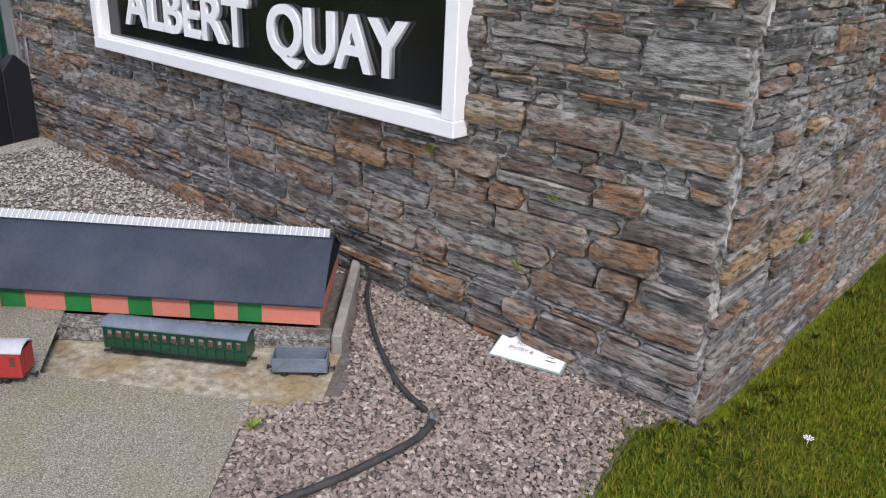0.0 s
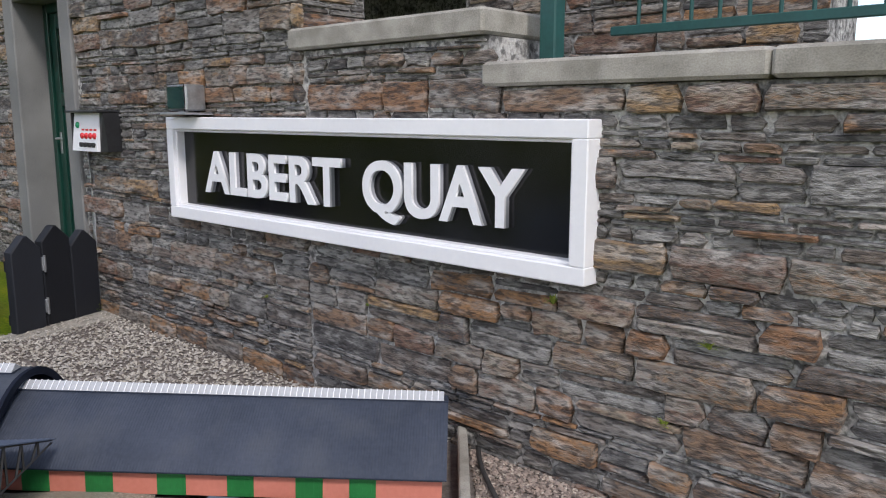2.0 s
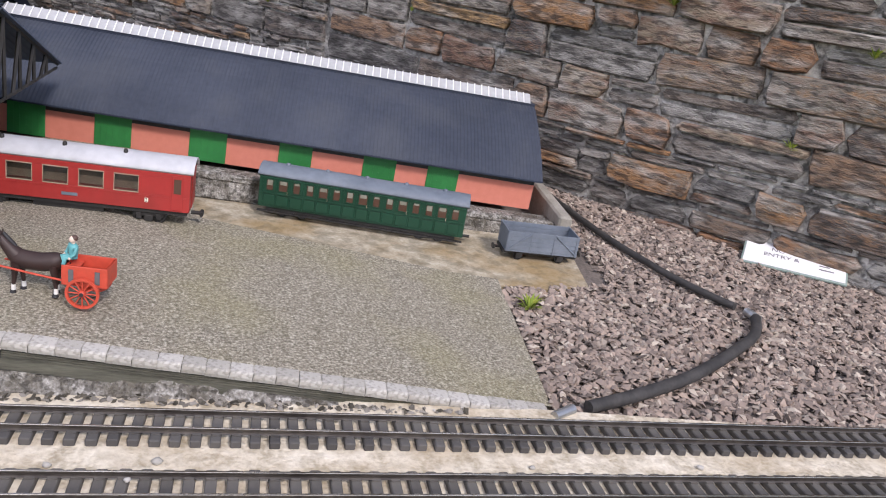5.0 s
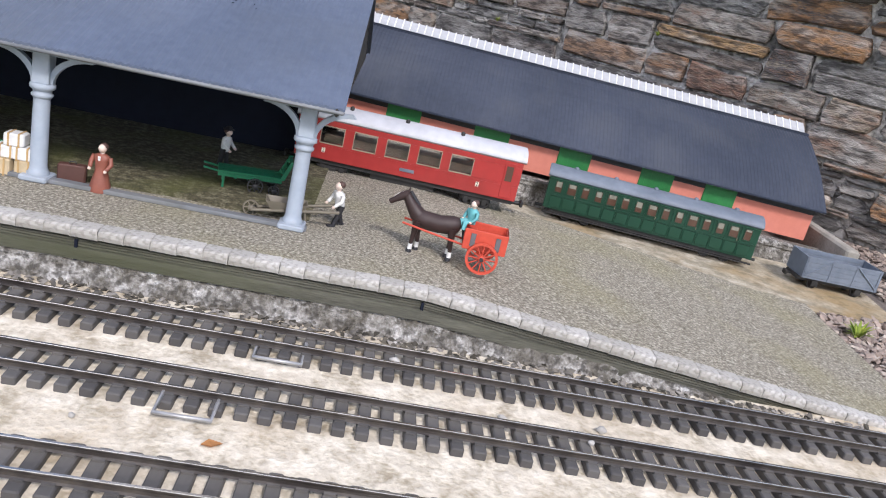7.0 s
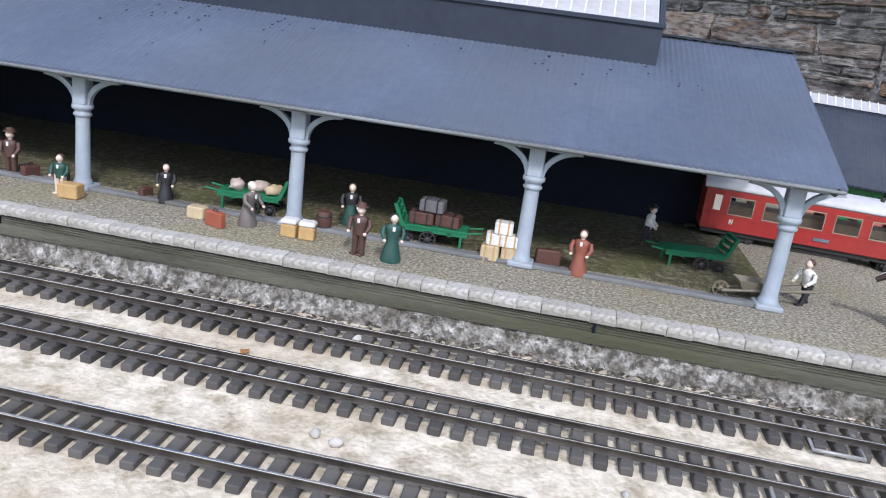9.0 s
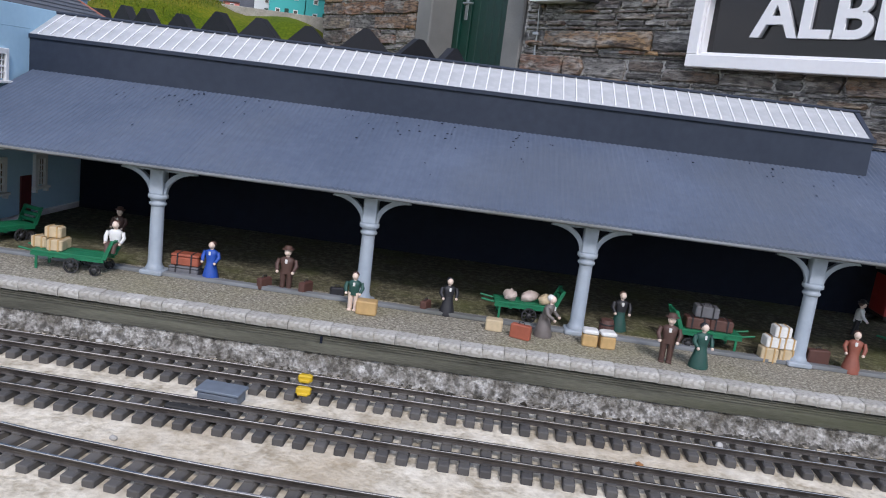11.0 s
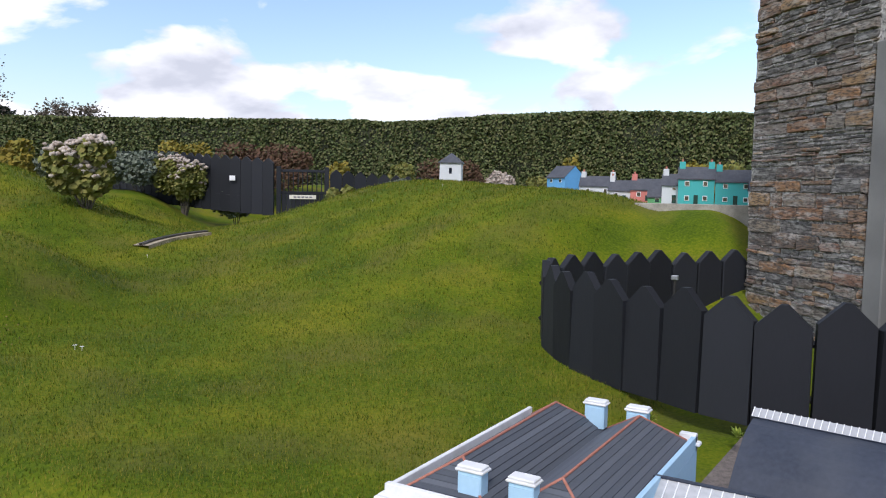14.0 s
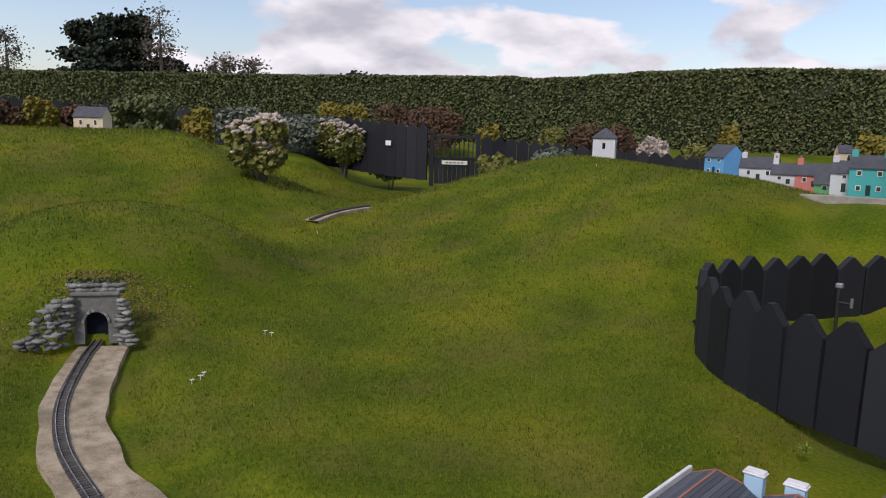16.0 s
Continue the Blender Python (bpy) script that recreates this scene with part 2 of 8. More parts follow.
M_WHITE = surface("white gloss paint", [(0.78, 0.78, 0.8), (0.84, 0.84, 0.85)], 3, 0.35, 0.05, 40)
M_BLACK_GLOSS = surface("black gloss panel", [(0.006, 0.006, 0.007), (0.01, 0.01, 0.012)], 3, 0.16, 0.02, 40)
# grey holds the shade on the sides of the white letters
M_LETTER_SHADE = surface("letter side shade grey", [(0.3, 0.31, 0.34), (0.36, 0.37, 0.4)], 6, 0.5, 0.05, 50)
M_CONCRETE = surface("weathered track bed concrete", [(0.37, 0.32, 0.23), (0.65, 0.59, 0.475), (0.77, 0.715, 0.6)], 26, 0.92, 0.9, 150, dirt_or_shade=(0.38, 0.29, 0.175), dirt_or_shade_scale=5, dirt_or_shade_amount=0.5, dist=0.006, stain_or_shade=(0.24, 0.19, 0.125), stain_or_shade_scale=48, stain_or_shade_amount=0.3)
M_SLAB = surface("rust stained concrete", [(0.26, 0.22, 0.15), (0.4, 0.35, 0.26), (0.54, 0.49, 0.39)], 24, 0.92, 0.8, 140, dirt_or_shade=(0.28, 0.18, 0.06), dirt_or_shade_scale=5, dirt_or_shade_amount=0.7, dist=0.005, stain_or_shade=(0.1, 0.09, 0.05), stain_or_shade_scale=30, stain_or_shade_amount=0.4)
M_PATH = surface("trodden brown grey concrete", [(0.21, 0.165, 0.1), (0.35, 0.285, 0.19), (0.45, 0.38, 0.265)], 12, 0.95, 0.6, 90, dirt_or_shade=(0.12, 0.1, 0.05), dirt_or_shade_scale=4, dirt_or_shade_amount=0.6, dist=0.006)
M_PLATFORM = surface("pebbled platform asphalt", [(0.085, 0.076, 0.056), (0.27, 0.245, 0.188), (0.58, 0.545, 0.455)], 210, 0.95, 1.0, 520, dirt_or_shade=(0.27, 0.25, 0.1), dirt_or_shade_scale=4, dirt_or_shade_amount=0.3, dist=0.003, stain_or_shade=(0.1, 0.09, 0.06), stain_or_shade_scale=120, stain_or_shade_amount=0.4)
M_KERB = surface("grey kerb stone", [(0.37, 0.355, 0.32), (0.43, 0.415, 0.38), (0.49, 0.475, 0.44)], 70, 0.9, 0.8, 300, random_by="object", spread=0.8, dirt_or_shade=(0.24, 0.225, 0.18), dirt_or_shade_scale=20, dirt_or_shade_amount=0.5, dist=0.002, stain_or_shade=(0.12, 0.115, 0.095), stain_or_shade_scale=150, stain_or_shade_amount=0.4)
M_FACE = surface("mossy platform boards", [(0.04, 0.04, 0.03), (0.13, 0.128, 0.098)], 12, 0.9, 0.7, 150, dirt_or_shade=(0.05, 0.056, 0.022), dirt_or_shade_scale=5, dirt_or_shade_amount=0.7, stretch=(0.35, 1, 4))
M_RUBBLE = surface("crumbling concrete footing", [(0.1, 0.09, 0.07), (0.27, 0.26, 0.235), (0.58, 0.57, 0.54)], 45, 0.95, 1.0, 240, dirt_or_shade=(0.075, 0.064, 0.044), dirt_or_shade_scale=11, dirt_or_shade_amount=0.7, dist=0.012, stain_or_shade=(0.03, 0.026, 0.02), stain_or_shade_scale=95, stain_or_shade_amount=0.7)
M_SLEEPER = surface("dark plastic sleeper", [(0.055, 0.052, 0.05), (0.1, 0.095, 0.09)], 30, 0.8, 0.4, 150, random_by="object", spread=0.5, dist=0.002, dirt_or_shade=(0.2, 0.18, 0.15), dirt_or_shade_scale=12, dirt_or_shade_amount=0.3)
M_RAIL = surface("tarnished brass rail", [(0.06, 0.052, 0.048), (0.13, 0.115, 0.1)], 20, 0.45, 0.1, 90, metal=0.7)
M_RAIL_TOP = surface("polished rail head", [(0.4, 0.37, 0.34), (0.6, 0.57, 0.53)], 20, 0.25, 0.05, 90, metal=1.0)
M_BLUE = surface("pale blue render", [(0.36, 0.56, 0.72), (0.42, 0.62, 0.77)], 4, 0.7, 0.12, 90, dist=0.001)
M_TRIM = surface("white plaster trim", [(0.7, 0.71, 0.72), (0.8, 0.8, 0.8)], 9, 0.65, 0.1, 90, dirt_or_shade=(0.5, 0.5, 0.46), dirt_or_shade_scale=12, dirt_or_shade_amount=0.35, dist=0.001)
M_ROOF = surface("slate blue corrugated roof", [(0.08, 0.102, 0.148), (0.114, 0.14, 0.194)], 4, 0.62, 0.15, 60, dirt_or_shade=(0.1, 0.115, 0.14), dirt_or_shade_scale=3, dirt_or_shade_amount=0.5, dist=0.001, spec=0.18)
M_GOODS_ROOF = surface("dark slate blue roof felt", [(0.034, 0.042, 0.06), (0.056, 0.066, 0.09)], 4, 0.5, 0.15, 60, dirt_or_shade=(0.075, 0.082, 0.095), dirt_or_shade_scale=6, dirt_or_shade_amount=0.4, dist=0.001, spec=0.25)
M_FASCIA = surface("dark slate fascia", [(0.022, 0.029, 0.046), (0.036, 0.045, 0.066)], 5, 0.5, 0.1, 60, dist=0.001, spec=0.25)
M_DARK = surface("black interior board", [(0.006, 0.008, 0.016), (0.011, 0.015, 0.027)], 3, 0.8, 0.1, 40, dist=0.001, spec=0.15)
M_GLAZED = surface("white ribbed glazing", [(0.36, 0.37, 0.38), (0.5, 0.51, 0.52)], 20, 0.4, 0.1, 80, dirt_or_shade=(0.36, 0.37, 0.38), dirt_or_shade_scale=14, dirt_or_shade_amount=0.5, dist=0.001)
M_COLUMN = surface("blue grey column paint", [(0.29, 0.34, 0.4), (0.36, 0.41, 0.47)], 20, 0.55, 0.1, 90, dist=0.001, dirt_or_shade=(0.22, 0.24, 0.25), dirt_or_shade_scale=18, dirt_or_shade_amount=0.4)
M_SILL = surface("weathered grey sill", [(0.12, 0.13, 0.14), (0.24, 0.255, 0.27)], 14, 0.75, 0.3, 90, dist=0.001, stretch=(0.3, 1, 1), dirt_or_shade=(0.1, 0.1, 0.08), dirt_or_shade_scale=9, dirt_or_shade_amount=0.6)
M_SALMON = surface("salmon pink boards", [(0.52, 0.17, 0.115), (0.6, 0.21, 0.15)], 6, 0.65, 0.1, 60, dist=0.001)
M_GREEN_DOOR = surface("bright green door paint", [(0.012, 0.13, 0.03), (0.02, 0.19, 0.045)], 10, 0.5, 0.1, 60, dist=0.001)
M_GRASS = surface("mown grass", [(0.036, 0.068, 0.003), (0.09, 0.128, 0.005), (0.18, 0.176, 0.01)], 1.1, 0.95, 1.0, 40, dirt_or_shade=(0.14, 0.115, 0.03), dirt_or_shade_scale=1.3, dirt_or_shade_amount=0.5, dist=0.02, spec=0.1)
M_FENCE = surface("black stained fence board", [(0.011, 0.012, 0.015), (0.022, 0.024, 0.03)], 8, 0.62, 0.5, 70, random_by="object", spread=0.6, dist=0.004, stretch=(1, 1, 0.25), spec=0.25)
M_GRAVEL_P = surface("purple grey gravel", [(0.11, 0.09, 0.078), (0.25, 0.2, 0.17), (0.36, 0.285, 0.235), (0.18, 0.145, 0.125), (0.48, 0.42, 0.35)], 40, 0.9, 0.3, 200, random_by="island", spread=0.2, dist=0.002)
M_GRAVEL_B = surface("buff gravel", [(0.3, 0.27, 0.22), (0.46, 0.43, 0.37), (0.22, 0.2, 0.18), (0.55, 0.52, 0.46)], 40, 0.9, 0.3, 200, random_by="island", spread=0.2, dist=0.002)
M_SOIL = surface("gritty soil", [(0.1, 0.085, 0.075), (0.2, 0.17, 0.15)], 30, 0.95, 0.8, 120, dist=0.006)
M_RED = surface("red coach paint", [(0.3, 0.022, 0.02), (0.38, 0.032, 0.028)], 6, 0.4, 0.05, 60, dirt_or_shade=(0.2, 0.03, 0.025), dirt_or_shade_scale=9, dirt_or_shade_amount=0.4)
M_COACH_GREEN = surface("dark green coach paint", [(0.005, 0.04, 0.022), (0.01, 0.06, 0.034)], 10, 0.35, 0.05, 60)
M_COACH_ROOF = surface("silver grey coach roof", [(0.42, 0.43, 0.46), (0.56, 0.57, 0.6)], 9, 0.5, 0.08, 50)
M_WAGON = surface("slate grey wagon paint", [(0.11, 0.135, 0.17), (0.17, 0.2, 0.24)], 12, 0.6, 0.15, 60, dist=0.001)
M_IRON = surface("black iron and eave shade", [(0.012, 0.012, 0.012), (0.03, 0.028, 0.026)], 20, 0.6, 0.2, 90, dist=0.001)
M_PANE = glass("dim window glass", (0.06, 0.055, 0.04))
M_GREEN = surface("deep green joinery", [(0.003, 0.03, 0.02), (0.005, 0.045, 0.031)], 6, 0.4, 0.1, 50, dist=0.001)

TURN = Matrix.Rotation(radians(-47.376), 4, "Z")     # the stone building stands at an angle to the railway


def wall_frame(x, y, z=0.0, rz=0.0):
    return TURN @ pose(x, y, z, 0, 0, rz)


# ---- ground ----
def step(a, b, x):
    t = min(1.0, max(0.0, (x - a) / (b - a)))
    return t * t * (3 - 2 * t)


def ridge(u, v, a, b, h, near, far, end):
    """A long rounded mound from a to b; near, far, end: how far its slopes reach on either side and past its ends."""
    du, dv = b[0] - a[0], b[1] - a[1]
    n = math.hypot(du, dv)
    p, q = ((u - a[0]) * du + (v - a[1]) * dv) / n, ((v - a[1]) * du - (u - a[0]) * dv) / n
    over = max(0.0, -p, p - n)
    return h * math.exp(-(q / (far if q > 0 else near)) ** 2 - (over / end) ** 2), p, q


LINE = [(-1.2, -0.3, -0.1), (-1.85, -0.3, -0.09), (-2.4, -0.3, -0.075), (-3.2, -0.28, -0.055), (-3.85, -0.15, -0.035), (-4.5, 0.11, -0.025), (-5.2, 0.5, -0.014), (-5.86, 0.9, -0.01)]


def near_line(u, v):
    """The distance to the line towards the tunnel, and the height of its bed there."""
    best = (9.0, 0.0)
    for (a, b, c), (d, e, f) in zip(LINE, LINE[1:]):
        t = min(1.0, max(0.0, ((u - a) * (d - a) + (v - b) * (e - b)) / ((d - a) ** 2 + (e - b) ** 2)))
        best = min(best, (math.hypot(u - a - t * (d - a), v - b - t * (e - b)), c + t * (f - c)))
    return best


def terrain(u, v):
    """The height of the ground: the flat railway yard, the lawn, its mounds, and the level garden behind."""
    d = math.hypot(u, v + 1.9)
    z = -0.1 + 0.1 * max(step(-1.05, -1.5, u), step(3.0, 3.6, v) if u < 0.2 else 0)
    if u < -1:
        z -= 0.06 * step(-0.5, -0.9, v) * step(-3.5, -1.5, u)
    right, p, q = ridge(u, v, (-6.5, 8.8), (-3.3, 7.1), 1.13, 2.7, 3.0, 1.9)
    left, _, _ = ridge(u, v, (-15.0, -3.0), (-12.7, 5.2), 1.3, 4.0, 3.4, 1.9)
    bank = 0.6 * math.exp(-(math.hypot(u + 7.3, v - 1.75) / 1.45) ** 4)
    level = 0.2 * step(7.5, 14.0, d) * step(-1.0, -4.0, u)
    turn = math.degrees(math.atan2(v + 1.9, u))
    level += 0.8 * step(136.0, 142.0, turn) * step(16.0, 19.0, d)
    mound = right + left + bank + level
    mound = max(mound, 1.02 * step(-1.0, 0.8, q) * step(1.5, 3.5, p))
    yard = math.exp(-((u + 1.0) / 1.55) ** 4 - ((v - 4.2) / 1.95) ** 4)
    mound *= step(-0.3, -1.9, u) * (1 - yard)
    garden = step(21.0, 27.0, d)
    z += mound * (1 - garden) + garden * (1.2 if u < 2 else 0.3)
    if d > 2 and u < -1.6:
        z += 0.035 * noise.noise((u * 0.6, v * 0.6, 1.0))
    if -7 < u < -1.1 and -1.5 < v < 2.5 and (u + 5.56) * -0.85 + (v - 0.71) * 0.53 < 0.05:
        q, bed = near_line(u, v)
        k = step(0.62, 0.3, q)
        z = z * (1 - k) + (bed - 0.03) * k
    return z


def build_ground():
    us = np.unique(np.concatenate([np.linspace(-420, -60, 13), np.linspace(-60, -22, 20), np.linspace(-22, -9, 53), np.linspace(-9, -6.6, 20), np.linspace(-6.6, -1, 113), np.linspace(-1, 6, 20), np.linspace(6, 60, 19), np.linspace(60, 420, 10)]))
    vs = np.unique(np.concatenate([np.linspace(-420, -60, 8), np.linspace(-60, -6, 14), np.linspace(-6, -1.5, 20), np.linspace(-1.5, 2.5, 81), np.linspace(2.5, 6, 26), np.linspace(6, 24, 60), np.linspace(24, 60, 13), np.linspace(60, 420, 10)]))
    s = Shape()
    verts = [(float(u), float(v), terrain(float(u), float(v))) for v in vs for u in us]
    n = len(us)
    s.add(verts, [(j * n + i, j * n + i + 1, (j + 1) * n + i + 1, (j + 1) * n + i) for j in range(len(vs) - 1) for i in range(n - 1)], True)
    piece("ground", s, M_GRASS, "mown green lawn rising into soft grassy mounds", "lawn", kind="structure")


build_ground()


def slab(name, outline, z, depth, material, label, category, zf=None):
    """A flat poured area with an outline of (u, v)."""
    s = Shape()
    n = len(outline)
    top = [(u, v, zf(u, v) if zf else z) for u, v in outline]
    s.add(top + [(u, v, w - depth) for u, v, w in top], [tuple(range(n))] + [(i, n + i, n + (i + 1) % n, (i + 1) % n) for i in range(n)])
    return piece(name, s, material, label, category, kind="structure")


BED = -0.078
slab("track_bed", [(-1.9, -0.9), (6.5, -1.0), (6.5, -0.27), (3.1, -0.22), (2.6, -0.185), (-1.9, -0.1)], BED, 0.08, M_CONCRETE, "pale weathered concrete bed under the model tracks", "track bed")
slab("gravel_base", [(2.4, -0.2), (3.3, -0.3), (3.75, -0.15), (4.0, 0.2), (4.3, 0.3), (0.1, 4.7), (-0.6, 3.4), (-0.7, 1.0), (2.4, 0.6)], -0.096, 0.02, M_SOIL, "gritty ground below loose gravel", "ground")

# ---- the stone building ----
WALL_Y = 3.246


def block(name, x0, x1, y0, y1, z0, z1, material, label, category, c=0.0, parent=None):
    s = Shape().box(x0, x1, y0, y1, z0, z1, c)
    if parent:
        return part(name, s, material, parent, label)
    return piece(name, s, material, label, category, TURN, kind="structure")


wall_main = block("wall_front", -5.3, -3.79, WALL_Y, WALL_Y + 0.45, -0.4, 3.6, M_MORTAR, "grey and rust brown rubble stone wall with lime mortar", "stone wall")
wall_mid = block("wall_middle", -2.565, -0.08, WALL_Y, WALL_Y + 0.45, -0.4, 3.6, M_MORTAR, "rubble stone wall behind the station sign", "stone wall")
block("wall_over_door", -3.79, -2.565, WALL_Y + 0.002, WALL_Y + 0.45, 2.32, 3.6, M_MORTAR, "stone wall above the doorway", "stone wall")
block("wall_stair_upper", -0.08, 1.13, WALL_Y, WALL_Y + 0.4, -0.4, 1.585, M_MORTAR, "stepped rubble parapet wall", "stone wall")
wall_low = block("wall_stair_lower", 1.13, 2.68, WALL_Y, WALL_Y + 0.4, -0.4, 1.39, M_MORTAR, "low rubble parapet wall ending in a corner", "stone wall")
wall_side = block("wall_side", 2.28, 2.68, WALL_Y + 0.4, 8.5, -0.4, 1.39, M_MORTAR, "rubble stone side wall beside the lawn", "stone wall")
wall_back = block("wall_set_back", -0.08, 1.95, 4.5, 4.9, -0.2, 3.6, M_MORTAR, "rubble wall set back above the steps", "stone wall")
block("wall_end", -5.3, -4.85, WALL_Y + 0.45, 8.5, -0.4, 3.6, M_MORTAR, "gable side of the stone building", "stone wall")
block("wall_rear", -4.85, -0.1, 8.2, 8.5, -0.4, 3.6, M_MORTAR, "rear wall of the stone building", "stone wall")
block("floor_landing", -0.08, 2.28, WALL_Y + 0.4, 4.5, 1.2, 1.38, M_COPING, "concrete landing behind the parapet", "landing")
block("ceiling", -4.85, -0.1, WALL_Y + 0.45, 8.2, 3.4, 3.58, M_MORTAR, "dark ceiling inside the stone building", "ceiling")
block("coping_upper", -0.09, 1.13, WALL_Y - 0.04, WALL_Y + 0.42, 1.59, 1.69, M_COPING, "rough concrete coping stone", "coping", 0.012)
block("coping_lower", 1.12, 2.2, WALL_Y - 0.04, WALL_Y + 0.42, 1.393, 1.485, M_COPING, "rough concrete coping stone", "coping", 0.012)
block("coping_end", 2.204, 2.72, WALL_Y - 0.04, WALL_Y + 0.42, 1.393, 1.485, M_COPING, "rough concrete coping stone at the corner", "coping", 0.012)


def stone_mesh(x0, x1, za, zb, depth, r):
    """One rough stone: an uneven outline, a bulging face. za, zb: heights of its lower and upper edge at both ends."""
    j = lambda k: (r.random() - 0.5) * k
    w, h = x1 - x0, min(zb[0] - za[0], zb[1] - za[1])
    k = min(0.3 * h, 0.014)
    pts = [(x0 + k * r.random() * 1.6, za[0] + j(0.2) * h), (x0 + w * (0.35 + j(0.2)), za[0] * 0.65 + za[1] * 0.35 + j(0.22) * h), (x1 - k * r.random() * 1.6, za[1] + j(0.2) * h),
           (x1 + j(0.01), (za[1] + zb[1]) / 2 + j(0.2) * h), (x1 - k * r.random() * 2, zb[1] + j(0.2) * h), (x0 + w * (0.6 + j(0.2)), zb[0] * 0.4 + zb[1] * 0.6 + j(0.22) * h),
           (x0 + k * r.random() * 2, zb[0] + j(0.2) * h), (x0 + j(0.01), (za[0] + zb[0]) / 2 + j(0.2) * h)]
    cx, cz = sum(p[0] for p in pts) / 8, sum(p[1] for p in pts) / 8
    inset = min(0.16, 0.007 / max(h, 0.01))
    tilt = j(0.25)
    face = [(cx + (x - cx) * (1 - inset * 0.5), -depth * (1 + j(0.25) + tilt * (z - cz) / max(h, 0.02)), cz + (z - cz) * (1 - inset * 1.4)) for x, z in pts]
    verts = [(x, 0.004, z) for x, z in pts] + [(x, -depth * 0.55, z) for x, z in pts] + face + [(cx + j(0.3) * w, -depth * (1.08 + j(0.3)), cz + j(0.2) * h)]
    faces = [(a * 8 + i, a * 8 + (i + 1) % 8, a * 8 + 8 + (i + 1) % 8, a * 8 + 8 + i) for a in (0, 1) for i in range(8)]
    faces += [(16 + i, 16 + (i + 1) % 8, 24) for i in range(8)]
    return verts, faces


def courses(x0, x1, z0, z1, r, holes=(), tops=None):
    """Irregular courses: thick stones, thin slates between them."""
    z = z0
    found = []
    while z < z1:
        kind = r.random()
        h = r.uniform(0.022, 0.038) if kind < 0.42 else r.uniform(0.045, 0.065) if kind < 0.6 else r.uniform(0.085, 0.125)
        x = x0 + r.random() * 0.05
        while x < x1 - 0.02:
            w = min(r.uniform(1.3, 4.6) * max(h, 0.034) * (1.0 if h > 0.04 else 1.7), x1 - x)
            if x1 - x - w < 0.05:
                w = x1 - x
            wave = lambda q, s: 0.014 * noise.noise((q * 1.1, s * 5, 3)) + 0.02 * noise.noise((q * 0.45, s * 1.3, 9))
            lo, hi = (z + wave(x, z), z + wave(x + w, z)), (z + h + wave(x, z + h), z + h + wave(x + w, z + h))
            top = tops(x + w / 2) if tops else z1
            if max(lo) < top - 0.018:
                hi = (min(hi[0], top), min(hi[1], top))
            x_old, w_old = x, w
            for a, b, c, d in holes:
                if x + w > a and x < b and hi[1] > c and lo[0] < d:
                    if x + w > b + 0.03:
                        x, w = b, x + w - b
                    elif x < a - 0.03:
                        w = a - x
            if hi[0] < top + 0.01 and not any(x + w > a and x < b and hi[1] > c and lo[0] < d for a, b, c, d in holes):
                g = 0.0025 + 0.004 * r.random()
                if h > 0.06 and r.random() < 0.25:
                    cut = r.uniform(0.35, 0.65)
                    m = tuple(a + (b - a) * cut for a, b in zip(lo, hi))
                    found.append((x + g, x + w - g, (lo[0] + g, lo[1] + g), (m[0] - g, m[1] - g)))
                    found.append((x + g, x + w - g, (m[0] + g, m[1] + g), (hi[0] - g, hi[1] - g)))
                else:
                    found.append((x + g, x + w - g, (lo[0] + g, lo[1] + g), (hi[0] - g, hi[1] - g)))
            x, w = x_old, w_old
            x += w
        z += h
    return found


def face_stones(owner, m, spots, r, near=lambda s: False):
    """Lays stones on one wall: those of the near stretch as pieces, the rest joined; thin slates are greyer than thick stones."""
    thick, thin, count = Shape(), Shape(), 0
    at_owner = owner.matrix_basis.inverted() @ m
    for s in spots:
        slate = r.random() < (0.75 if s[3][0] - s[2][0] < 0.06 else 0.15)
        verts, faces = stone_mesh(*s, r.uniform(0.008, 0.022) if slate else r.uniform(0.016, 0.038), r)
        if near(s) and count < 300:
            count += 1
            part("stone", Shape().add(verts, faces), M_THIN if slate else M_STONE, owner, m=at_owner)
        else:
            (thin if slate else thick).add(verts, faces)
    tagged(part("stones", thick, M_STONES, owner, m=at_owner), kind="stuff")
    tagged(part("thin_stones", thin, M_THINS, owner, m=at_owner), kind="stuff")


# ---- the platform ----
KERB_V = -0.17
RAMP_U, TIP_U = 1.79, 2.66


def platform_z(u):
    return 0.0 if u < RAMP_U else -0.084 * min(1.0, (u - RAMP_U) / (TIP_U - RAMP_U))


